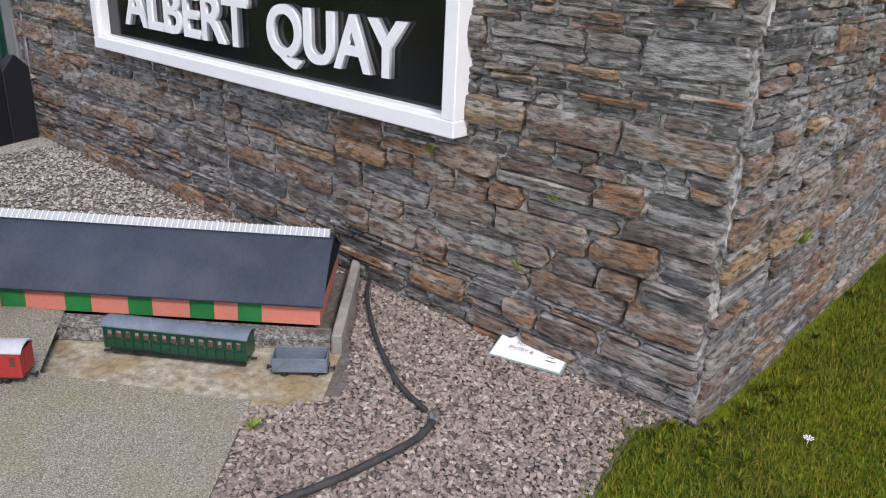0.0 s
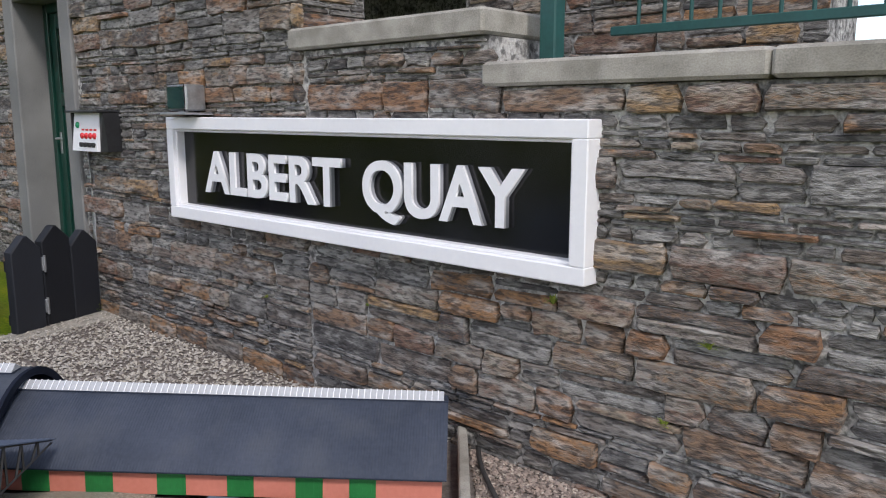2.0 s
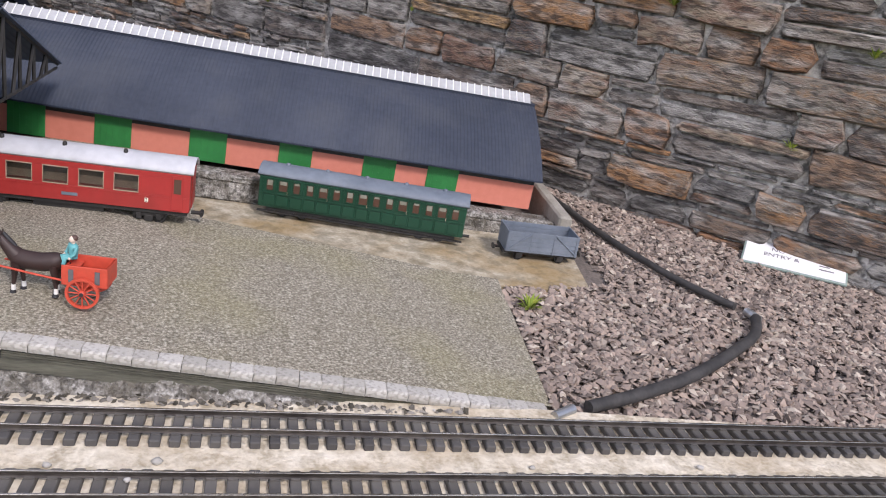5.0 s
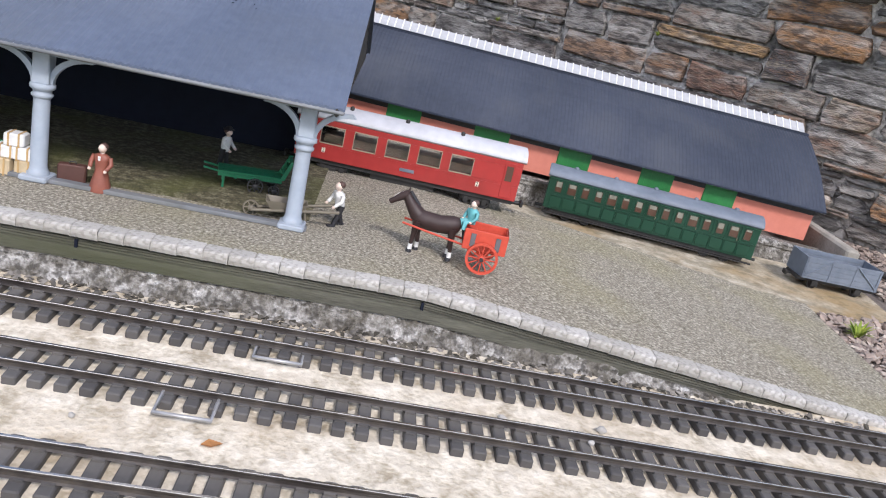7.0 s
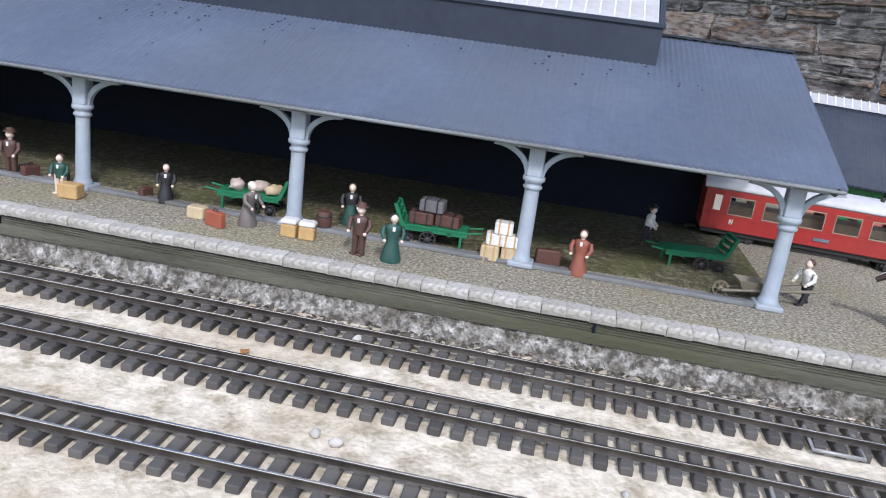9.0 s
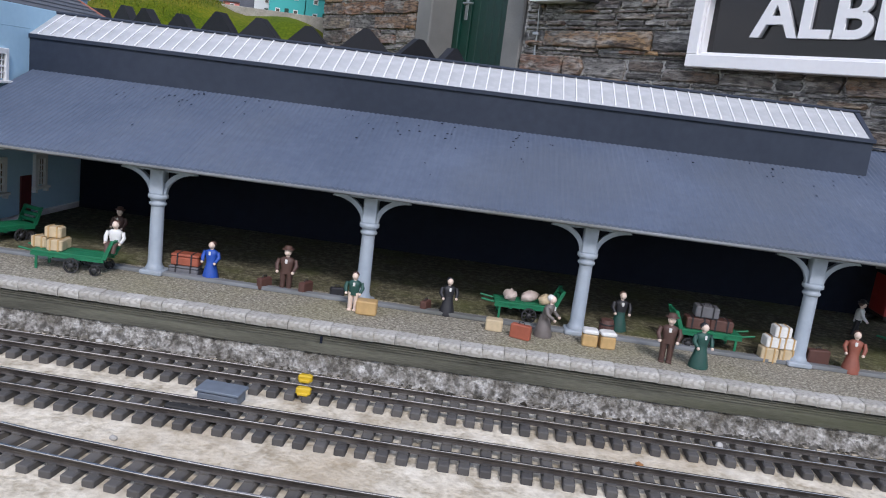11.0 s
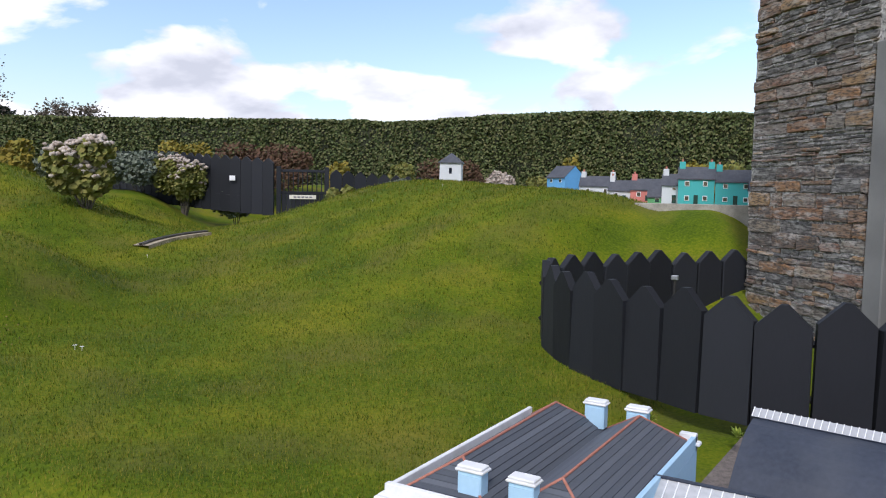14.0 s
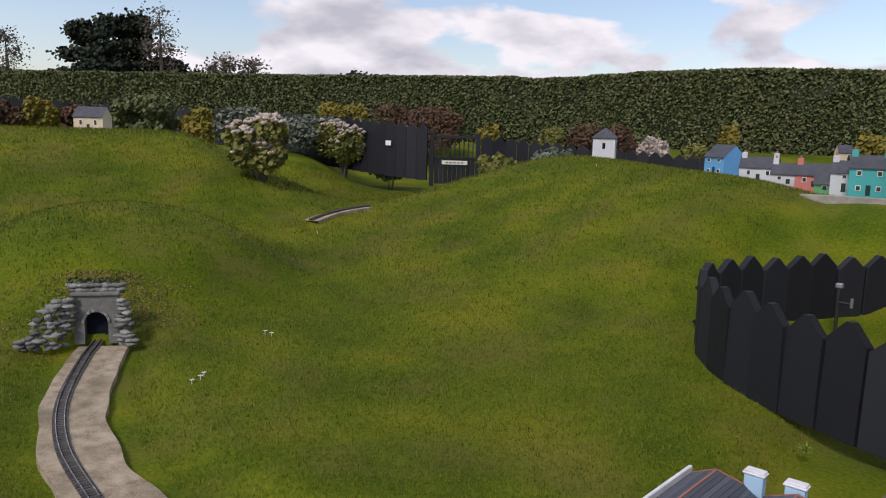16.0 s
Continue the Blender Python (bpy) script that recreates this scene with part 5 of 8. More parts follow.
def build_wagon():
    t = thing("open_wagon", "empty slate grey open goods wagon", "goods wagon", pose(2.875, 0.585, -0.087, 0, 0, -3) @ Matrix.Diagonal((1.03, 1.12, 1.18, 1)))
    L, w = 0.19, 0.04
    z0, z1 = 0.026, 0.068
    part("floor", Shape().box(-L / 2, L / 2, -w, w, z0 - 0.004, z0), M_WAGON, t)
    for y in (-w, w - 0.003):
        s = Shape()
        for k in range(4):
            s.box(-L / 2, L / 2, y, y + 0.003, z0 + k * 0.0105 + 0.0003, z0 + (k + 1) * 0.0105, 0.0006)
        side = part("side", s, M_WAGON, t)
        f = -0.0015 if y < 0 else 0.0015
        for x in (-0.09, -0.03, 0.03, 0.09):
            part("strap", Shape().box(x - 0.002, x + 0.002, y + f, y + 0.003 + f, z0 - 0.004, z1 + 0.001), M_WAGON, side)
        part("brace", Shape().rod((-0.088, y + f, z0 + 0.002), (-0.032, y + f, z1 - 0.002), 0.0016, n=4).rod((0.088, y + f, z0 + 0.002), (0.032, y + f, z1 - 0.002), 0.0016, n=4), M_WAGON, side)
    for x in (-L / 2, L / 2 - 0.003):
        part("end", Shape().box(x, x + 0.003, -w + 0.003, w - 0.003, z0, z1), M_WAGON, t)
    part("solebar", Shape().box(-L / 2 - 0.004, L / 2 + 0.004, -0.03, 0.03, 0.014, z0 - 0.004, 0.001), M_IRON, t)
    wheel_sets(t, (-0.055, 0.055), z=0.012, r=0.012)
    for x in (-0.055, 0.055):
        part("axle_box", Shape().box(x - 0.008, x + 0.008, -0.036, -0.03, 0.006, 0.02, 0.001).box(x - 0.014, x + 0.014, -0.035, -0.031, 0.018, 0.022, 0.001), M_IRON, t)
    for sg in (-1, 1):
        part("coupling", Shape().rod((sg * L / 2, 0, 0.018), (sg * (L / 2 + 0.022), 0, 0.018), 0.003).box(sg * (L / 2 + 0.018), sg * (L / 2 + 0.024), -0.008, 0.008, 0.013, 0.023, 0.001), M_IRON, t)


build_red_coach()
build_green_coach()
build_wagon()


# ---- things on the stone wall ----
def build_sign():
    t = thing("station_sign", "white framed black sign with raised white letters ALBERT QUAY", "sign", TURN)
    x0, x1, z0, z1, y = -1.19, 1.64, 0.7, 1.274, 3.15
    part("backing", Shape().box(x0 + 0.03, x1 - 0.03, y + 0.068, WALL_Y + 0.02, z0 + 0.03, z1 - 0.03), M_BLACK_GLOSS, t)
    b = 0.066
    for name, bx in (("frame_rail", (x0, x1, z0, z0 + b)), ("frame_rail", (x0, x1, z1 - b, z1)), ("frame_stile", (x0, x0 + b, z0 + b, z1 - b)), ("frame_stile", (x1 - b, x1, z0 + b, z1 - b))):
        part(name, Shape().box(bx[0], bx[1], y, WALL_Y + 0.01, bx[2], bx[3], 0.004), M_WHITE, t)
    for name, bx in (("moulding", (x0 + b, x1 - b, z0 + b, z0 + b + 0.014)), ("moulding", (x0 + b, x1 - b, z1 - b - 0.014, z1 - b)), ("moulding", (x0 + b, x0 + b + 0.014, z0 + b + 0.014, z1 - b - 0.014)), ("moulding", (x1 - b - 0.014, x1 - b, z0 + b + 0.014, z1 - b - 0.014))):
        part(name, Shape().box(bx[0], bx[1], y + 0.02, y + 0.072, bx[2], bx[3], 0.003), M_WHITE, t)
    cap = 0.0
    for word, xa, xb in (("ALBERT", -0.85, 0.322), ("QUAY", 0.45, 1.338)):
        # a grey copy behind each word paints its shaded sides
        for depth, mat, label in ((0.006, M_WHITE, "raised white lettering"), (0.0116, M_LETTER_SHADE, "letter sides with shade painted grey")):
            cu = bpy.data.curves.new("letters", "FONT")
            cu.body, cu.size, cu.align_y, cu.align_x = word, 0.32, "BOTTOM_BASELINE", "LEFT"
            cu.offset = 0.007
            cu.extrude = depth
            ob = new("lettering", cu)
            bpy.context.view_layer.update()
            wide = ob.dimensions.x
            cap = cap or ob.dimensions.y
            ob.data.materials.append(mat)
            ob.parent = t
            back = -0.006 if mat is M_WHITE else 0.012
            ob.matrix_basis = pose(xa, y + 0.05 + back, 0.871, 90) @ Matrix.Diagonal(((xb - xa) / wide, 0.228 / cap, 1.0, 1.0))
            tagged(ob, label)


build_sign()


def build_door():
    block("door_jamb_left", -3.79, -3.6, WALL_Y - 0.03, WALL_Y + 0.34, -0.2, 2.32, M_JAMB, "dressed limestone door jamb", "door jamb", 0.01)
    block("door_jamb_right", -2.745, -2.565, WALL_Y - 0.03, WALL_Y + 0.34, -0.2, 2.32, M_JAMB, "dressed limestone door jamb", "door jamb", 0.01)
    block("door_lintel", -3.6, -2.745, WALL_Y - 0.028, WALL_Y + 0.34, 2.14, 2.32, M_JAMB, "dressed limestone lintel", "lintel", 0.01)
    block("door_step", -3.6, -2.745, WALL_Y - 0.1, WALL_Y + 0.45, -0.2, -0.02, M_COPING, "concrete doorstep", "doorstep", 0.01)
    t = thing("door_1", "closed green boarded door with a glazed upper half", "door", TURN, kind="structure")
    y = WALL_Y + 0.22
    a, b = -3.598, -2.747
    f = Shape().box(a, a + 0.07, y - 0.02, y + 0.08, -0.02, 2.14, 0.004).box(b - 0.07, b, y - 0.02, y + 0.08, -0.02, 2.14, 0.004).box(a + 0.07, b - 0.07, y - 0.02, y + 0.08, 2.07, 2.14, 0.004)
    part("frame", f, M_GREEN, t)
    a, b = a + 0.073, b - 0.073
    leaf = Shape().box(a, a + 0.1, y, y + 0.045, 0, 2.065, 0.003).box(b - 0.1, b, y, y + 0.045, 0, 2.065, 0.003).box(a + 0.1, b - 0.1, y, y + 0.045, 1.95, 2.065, 0.003).box(a + 0.1, b - 0.1, y, y + 0.045, 1.36, 1.46, 0.003).box(a + 0.1, b - 0.1, y, y + 0.045, 0, 0.18, 0.003)
    leaf = part("leaf", leaf, M_GREEN, t)
    n = 6
    w = (b - a - 0.2) / n
    for i in range(n):
        part("board", Shape().box(a + 0.1 + i * w + 0.001, a + 0.1 + (i + 1) * w - 0.001, y + 0.014, y + 0.03, 0.18, 1.36, 0.004), M_GREEN, leaf)
    part("pane", Shape().box(a + 0.1, b - 0.1, y + 0.02, y + 0.026, 1.46, 1.95), M_PANE, leaf)
    part("glazing_bar", Shape().box((a + b) / 2 - 0.012, (a + b) / 2 + 0.012, y + 0.006, y + 0.019, 1.46, 1.95, 0.002), M_GREEN, leaf)
    h = Shape().box(a + 0.03, a + 0.065, y - 0.006, y, 0.98, 1.15, 0.002).rod((a + 0.048, y - 0.005, 1.1), (a + 0.048, y - 0.045, 1.1), 0.009).rod((a + 0.048, y - 0.043, 1.1), (a + 0.16, y - 0.043, 1.1), 0.008)
    part("handle", h, M_STEEL, leaf, "tarnished steel lever handle")


M_STEEL = surface("galvanised steel", [(0.42, 0.43, 0.44), (0.58, 0.59, 0.6)], 20, 0.42, 0.1, 90, metal=0.9)
M_BOX_BLACK = surface("black powder coat", [(0.01, 0.01, 0.011), (0.02, 0.02, 0.022)], 20, 0.5, 0.1, 90)
build_door()


def build_control_box():
    t = thing("control_box", "white push button box under a black hood on the wall", "control box", TURN)
    x0, x1, z0, z1, y = -2.42, -2.04, 1.05, 1.3, WALL_Y
    part("panel", Shape().add([(x0, y, z0), (x1, y, z0), (x1, y, z1), (x0, y, z1), (x0, y - 0.13, z0), (x1, y - 0.13, z0), (x1, y - 0.1, z1), (x0, y - 0.1, z1)],
                              [(4, 5, 6, 7), (0, 3, 2, 1), (0, 1, 5, 4), (3, 7, 6, 2), (0, 4, 7, 3), (1, 2, 6, 5)]), M_WHITE, t)
    hood = Shape().box(x0 - 0.02, x1 + 0.1, y - 0.16, y, z1 + 0.002, z1 + 0.016, 0.003)
    hood.box(x0 - 0.02, x0 - 0.006, y - 0.12, y, z0, z1, 0.003)
    hood.add([(x1 + 0.005, y, z0), (x1 + 0.005, y, z1), (x1 + 0.1, y, z1), (x1 + 0.1, y, z0), (x1 + 0.005, y - 0.11, z0), (x1 + 0.005, y - 0.1, z1), (x1 + 0.1, y - 0.12, z1), (x1 + 0.1, y - 0.1, z0)],
             [(3, 2, 1, 0), (4, 5, 6, 7), (0, 1, 5, 4), (1, 2, 6, 5), (2, 3, 7, 6), (3, 0, 4, 7)])
    part("hood", hood, M_BOX_BLACK, t)
    face = lambda x, z: (x, y - 0.13 + 0.03 * (z - z0) / (z1 - z0), z)
    for i in range(4):
        x = x0 + 0.15 + i * 0.062
        p = face(x, 1.15)
        part("indicator", Shape().ball((p[0], p[1] - 0.003, p[2]), 0.021, 0.014, 0.021, 14, 8), M_LAMP_RED, t, "red indicator lamp")
        p = face(x, 1.092)
        part("push_button", Shape().rod((p[0], p[1] + 0.004, p[2]), (p[0], p[1] - 0.016, p[2]), 0.016, n=14), M_BOX_BLACK, t, "black push button")
        p = face(x, 1.19)
        part("caption", Shape().box(p[0] - 0.018, p[0] + 0.018, p[1] - 0.003, p[1], p[2] - 0.006, p[2] + 0.006), M_LAMP_RED, t, "small red caption bar")
    p = face(x0 + 0.07, 1.22)
    part("indicator", Shape().ball((p[0], p[1] - 0.003, p[2]), 0.022, 0.014, 0.022, 14, 8), M_LAMP_GREEN, t, "green indicator lamp")
    pipe = Shape().tube([(-2.42, y - 0.02, 1.05), (-2.42, y - 0.02, 0.6), (-2.423, y - 0.022, 0.2), (-2.43, y - 0.022, -0.3)], 0.013, 10)
    for z in (0.85, 0.3):
        pipe.box(-2.45, -2.395, y - 0.036, y, z, z + 0.02, 0.003)
    piece("conduit_pipe", pipe, M_STEEL, "grey conduit pipe running down the stone wall", "pipe", TURN)


M_LAMP_RED = surface("red plastic", [(0.5, 0.02, 0.025), (0.6, 0.035, 0.04)], 30, 0.25, 0, 50)
M_LAMP_GREEN = surface("green plastic", [(0.01, 0.25, 0.1), (0.02, 0.32, 0.14)], 30, 0.25, 0, 50)
build_control_box()


def build_floodlight():
    t = thing("sign_floodlight", "small chrome and glass floodlight above the sign", "floodlight", TURN)
    x, y, z = -0.96, 3.12, 1.3
    part("bracket", Shape().box(x - 0.14, x + 0.14, y - 0.05, WALL_Y, z - 0.012, z, 0.003).box(x - 0.03, x + 0.03, y, y + 0.03, z, z + 0.02, 0.002), M_STEEL, t)
    part("housing", Shape().box(x - 0.1, x + 0.1, y - 0.02, y + 0.1, z + 0.01, z + 0.15, 0.008), M_STEEL, t)
    part("reflector", Shape().box(x - 0.085, x + 0.085, y - 0.024, y - 0.019, z + 0.022, z + 0.138), M_GREEN_PLATE, t, "teal reflector plate")
    part("cover", Shape().box(x - 0.104, x + 0.104, y - 0.034, y - 0.025, z + 0.006, z + 0.154, 0.004), M_CLEAR, t, "clear glass cover")


M_GREEN_PLATE = surface("teal plate", [(0.02, 0.14, 0.13), (0.03, 0.18, 0.17)], 8, 0.3, 0.0, 40)
build_floodlight()


def build_railing():
    t = thing("stair_railing", "dark green steel railing and post above the coping", "railing", TURN)
    part("post", Shape().box(1.215, 1.29, WALL_Y + 0.2, WALL_Y + 0.27, 1.38, 2.6, 0.006), M_RAIL_GREEN, t)
    y = WALL_Y + 0.75
    part("bottom_rail", Shape().box(1.2, 3.2, y, y + 0.03, 1.63, 1.67, 0.004), M_RAIL_GREEN, t)
    part("top_rail", Shape().box(1.2, 3.2, y, y + 0.03, 2.25, 2.3, 0.004), M_RAIL_GREEN, t)
    bar = Shape().rod((0, y + 0.015, 1.67), (0, y + 0.015, 2.25), 0.009, n=8).mesh("baluster")
    for i in range(15):
        part("baluster", bar, M_RAIL_GREEN, t, m=pose(1.33 + i * 0.12, 0, 0))
    part("end_post", Shape().box(3.16, 3.2, y - 0.005, y + 0.035, 1.0, 2.3, 0.004), M_RAIL_GREEN, t)


M_RAIL_GREEN = surface("teal green metal paint", [(0.008, 0.055, 0.05), (0.014, 0.08, 0.072)], 8, 0.45, 0.1, 60)
build_railing()


# ---- label plate and hose on the gravel ----
def build_label():
    m = pose(3.74, 0.67, -0.062, 16, -2, -36)
    t = thing("label_plate", "white notice plate with handwritten words on gravel", "notice", m)
    part("plate", Shape().box(-0.15, 0.15, -0.075, 0.075, -0.004, 0.004, 0.002), M_GREEN_EDGE, t)
    part("face", Shape().box(-0.144, 0.144, -0.069, 0.069, 0.0042, 0.0055), M_WHITE, t)
    for word, x, y in (("NO", -0.07, 0.016), ("ENTRY &", -0.09, -0.016)):
        cu = bpy.data.curves.new("words", "FONT")
        cu.body, cu.size, cu.extrude = word, 0.026, 0.0003
        ob = new("writing", cu)
        ob.data.materials.append(M_INK)
        ob.parent, ob.matrix_basis = t, pose(x, y, 0.0062)
    for k in range(4):
        part("scribble", Shape().box(0.07, 0.1 + 0.012 * (k % 2), 0.03 - k * 0.02, 0.035 - k * 0.02, 0.0056, 0.0064), M_INK, t)


M_GREEN_EDGE = surface("grey green plate", [(0.2, 0.27, 0.24), (0.26, 0.33, 0.3)], 8, 0.4, 0.05, 60)
M_INK = surface("faded ink", [(0.12, 0.12, 0.15), (0.2, 0.18, 0.2)], 20, 0.7, 0, 50)
build_label()
M_HOSE = surface("black rubber hose", [(0.025, 0.024, 0.024), (0.055, 0.052, 0.05)], 20, 0.7, 0.3, 80)
piece("hose", Shape().tube(smooth_line([(3.13, 1.42, -0.08), (3.115, 1.2, -0.072), (3.13, 0.97, -0.07), (3.16, 0.75, -0.072), (3.215, 0.5, -0.07), (3.27, 0.37, -0.071), (3.33, 0.265, -0.07)], 0.05), 0.0095, 10), M_HOSE, "black rubber hose lying on gravel", "hose")
piece("hose", Shape().tube(smooth_line([(3.325, 0.235, -0.07), (3.27, 0.15, -0.071), (3.17, 0.065, -0.07), (3.0, -0.055, -0.071), (2.86, -0.13, -0.07), (2.72, -0.185, -0.073), (2.68, -0.195, -0.075)], 0.05), 0.0125, 10), M_HOSE, "thick black rubber hose lying on gravel", "hose")
for a, b, radius in (((3.325, 0.275, -0.07), (3.33, 0.23, -0.07), 0.011), ((2.69, -0.19, -0.073), (2.65, -0.21, -0.077), 0.009)):
    piece("hose_joint", Shape().rod(a, b, radius), M_STEEL, "small metal hose joint", "hose joint")


# ---- black picket fence ----
def picket_mesh(w, h):
    k = 0.016
    out = [(-w / 2, 0), (w / 2, 0), (w / 2, h - w * 0.42), (w * 0.06, h), (-w * 0.06, h), (-w / 2, h - w * 0.42)]
    ins = [(x * (1 - 0.06), max(0, z - 0.006) if z else 0) for x, z in out]
    s = Shape()
    n = 6
    s.add([(x, -0.03, z) for x, z in ins] + [(x, -0.024, z) for x, z in out] + [(x, 0.03, z) for x, z in out], [tuple(range(n)), tuple(range(3 * n - 1, 2 * n - 1, -1))] + [(r * n + i, (r + 1) * n + i, (r + 1) * n + (i + 1) % n, r * n + (i + 1) % n) for r in (0, 1) for i in range(n)])
    return s.mesh("picket")


def picket_fence(points, w, h, label, base=None, side=1):
    t = thing("picket_fence", label, "fence", pose(points[0][0], points[0][1], 0))
    inv = t.matrix_basis.inverted()
    line = smooth_line([(p[0], p[1], 0) for p in points], w * 1.04)
    me = [picket_mesh(w, h * k) for k in (0.98, 1.0, 1.02)]
    back = (Shape(), Shape())
    for i in range(len(line) - 1):
        a, b = line[i], line[i + 1]
        c = (a + b) / 2
        ang = math.degrees(math.atan2(b.y - a.y, b.x - a.x))
        z = terrain(c.x, c.y) - 0.03 if base is None else base
        part("picket", me[i % 3], M_FENCE, t, m=inv @ pose(c.x, c.y, z, rng.uniform(-2, 2), rng.uniform(-1, 1), ang + rng.uniform(-3, 3)))
        q = Vector((b.y - a.y, -(b.x - a.x), 0)).normalized() * 0.045 * side
        for k, f in enumerate((0.25, 0.68)):
            back[k].rod(tuple(inv @ (a + q + Vector((0, 0, z + h * f)))), tuple(inv @ (b + q + Vector((0, 0, z + h * f)))), 0.02, n=4, smooth=False)
    for s in back:
        part("fence_rail", s, M_FENCE, t)
    return t


picket_fence([(0.36, 3.14), (0.14, 2.86), (-0.14, 2.7), (-0.42, 2.66), (-0.72, 2.69), (-0.98, 2.81), (-1.27, 2.95), (-1.53, 3.1), (-1.77, 3.28), (-2.0, 3.5), (-2.2, 3.75), (-2.34, 4.05)], 0.27, 0.66, "black stained picket fence with pointed boards", 0.0)
picket_fence([(-2.4, 4.2), (-2.38, 4.5), (-2.25, 4.83), (-2.12, 5.12), (-1.97, 5.34), (-1.82, 5.58), (-1.63, 5.79), (-1.44, 6.0), (-1.3, 6.14), (-1.15, 6.3)], 0.255, 0.66, "rear run of black pointed picket fence", 0.0, -1)


def build_gate():
    t = thing("garden_gate", "black pointed board gate with iron hinges beside the wall", "gate", pose(0.42, 3.35, -0.19, 0, 0, 62))
    for i, h in enumerate((0.72, 0.76, 0.7)):
        b = part("board", picket_mesh(0.22, h), M_FENCE, t, m=pose(0.1 + i * 0.225, 0, 0))
    for z in (0.15, 0.5):
        part("ledge", Shape().box(0, 0.66, 0.03, 0.06, z, z + 0.07, 0.004), M_FENCE, t)
    for z in (0.2, 0.48):
        part("hinge", Shape().box(0.2, 0.23, -0.045, -0.03, z, z + 0.09, 0.003).rod((0.215, -0.045, z - 0.01), (0.215, -0.045, z + 0.1), 0.008), M_STEEL, t, "weathered iron hinge")


build_gate()
slab("gate_path", [(-0.1, 3.0), (0.55, 3.25), (0.95, 3.75), (0.5, 4.3), (-0.6, 3.6)], -0.085, 0.05, M_COPING, "worn concrete path at the gate", "path")


# ---- far garden ----
LEAVES = [(0.025, 0.04, 0.012), (0.06, 0.085, 0.024), (0.1, 0.125, 0.04), (0.15, 0.14, 0.06), (0.12, 0.15, 0.06)]
M_HEDGE = surface("hedge leaf", LEAVES, 3, 0.7, 0.0, 30, random_by="island", spread=0.35, spec=0.3)
# near-black colour of the core holds the shade between the leaves
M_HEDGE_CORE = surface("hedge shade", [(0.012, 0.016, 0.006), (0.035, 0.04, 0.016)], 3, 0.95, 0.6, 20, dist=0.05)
M_PINE = surface("pine needles", [(0.006, 0.012, 0.006), (0.018, 0.03, 0.012)], 3, 0.8, 0, 30, random_by="island")
M_TWIG = surface("bare twig", [(0.08, 0.065, 0.05), (0.15, 0.125, 0.1)], 10, 0.9, 0.2, 40)
M_HEATHER = surface("russet heather", [(0.06, 0.03, 0.018), (0.11, 0.055, 0.028), (0.08, 0.06, 0.025)], 3, 0.9, 0, 30, random_by="island")
M_STRAW = surface("dry straw grass", [(0.1, 0.09, 0.02), (0.2, 0.15, 0.05), (0.28, 0.2, 0.08)], 3, 0.9, 0, 30, random_by="island")
M_GOLD = surface("golden shrub leaf", [(0.12, 0.1, 0.012), (0.26, 0.19, 0.015), (0.13, 0.14, 0.02)], 3, 0.8, 0, 30, random_by="island")
M_OLIVE = surface("olive shrub leaf", [(0.09, 0.1, 0.02), (0.16, 0.17, 0.03), (0.2, 0.17, 0.04)], 3, 0.8, 0, 30, random_by="island")
M_GREY_LEAF = surface("grey green leaf", [(0.07, 0.085, 0.06), (0.13, 0.155, 0.11), (0.2, 0.22, 0.17)], 3, 0.8, 0, 30, random_by="island")
M_BLOSSOM = surface("pale pink seed heads", [(0.28, 0.22, 0.18), (0.44, 0.37, 0.31), (0.56, 0.49, 0.42)], 3, 0.9, 0, 30, random_by="island")


def leaf_cards(s, where, size, r, count):
    """Small bent leaves at random places given by where(r)."""
    verts, faces = [], []
    for _ in range(count):
        p, q = Vector(where(r)), size * r.uniform(0.6, 1.5)
        a = Vector((r.gauss(0, 1), r.gauss(0, 1), r.gauss(0, 1))).normalized()
        b = a.orthogonal().normalized() * q * 0.5
        a *= q
        n = len(verts)
        verts += [tuple(p - a * 0.5), tuple(p + b), tuple(p + a * 0.5), tuple(p - b)]
        faces.append((n, n + 1, n + 2, n + 3))
    k = len(s.v)
    s.v += verts
    s.f += [tuple(k + i for i in f) for f in faces]
    s.smooth += [False] * len(faces)


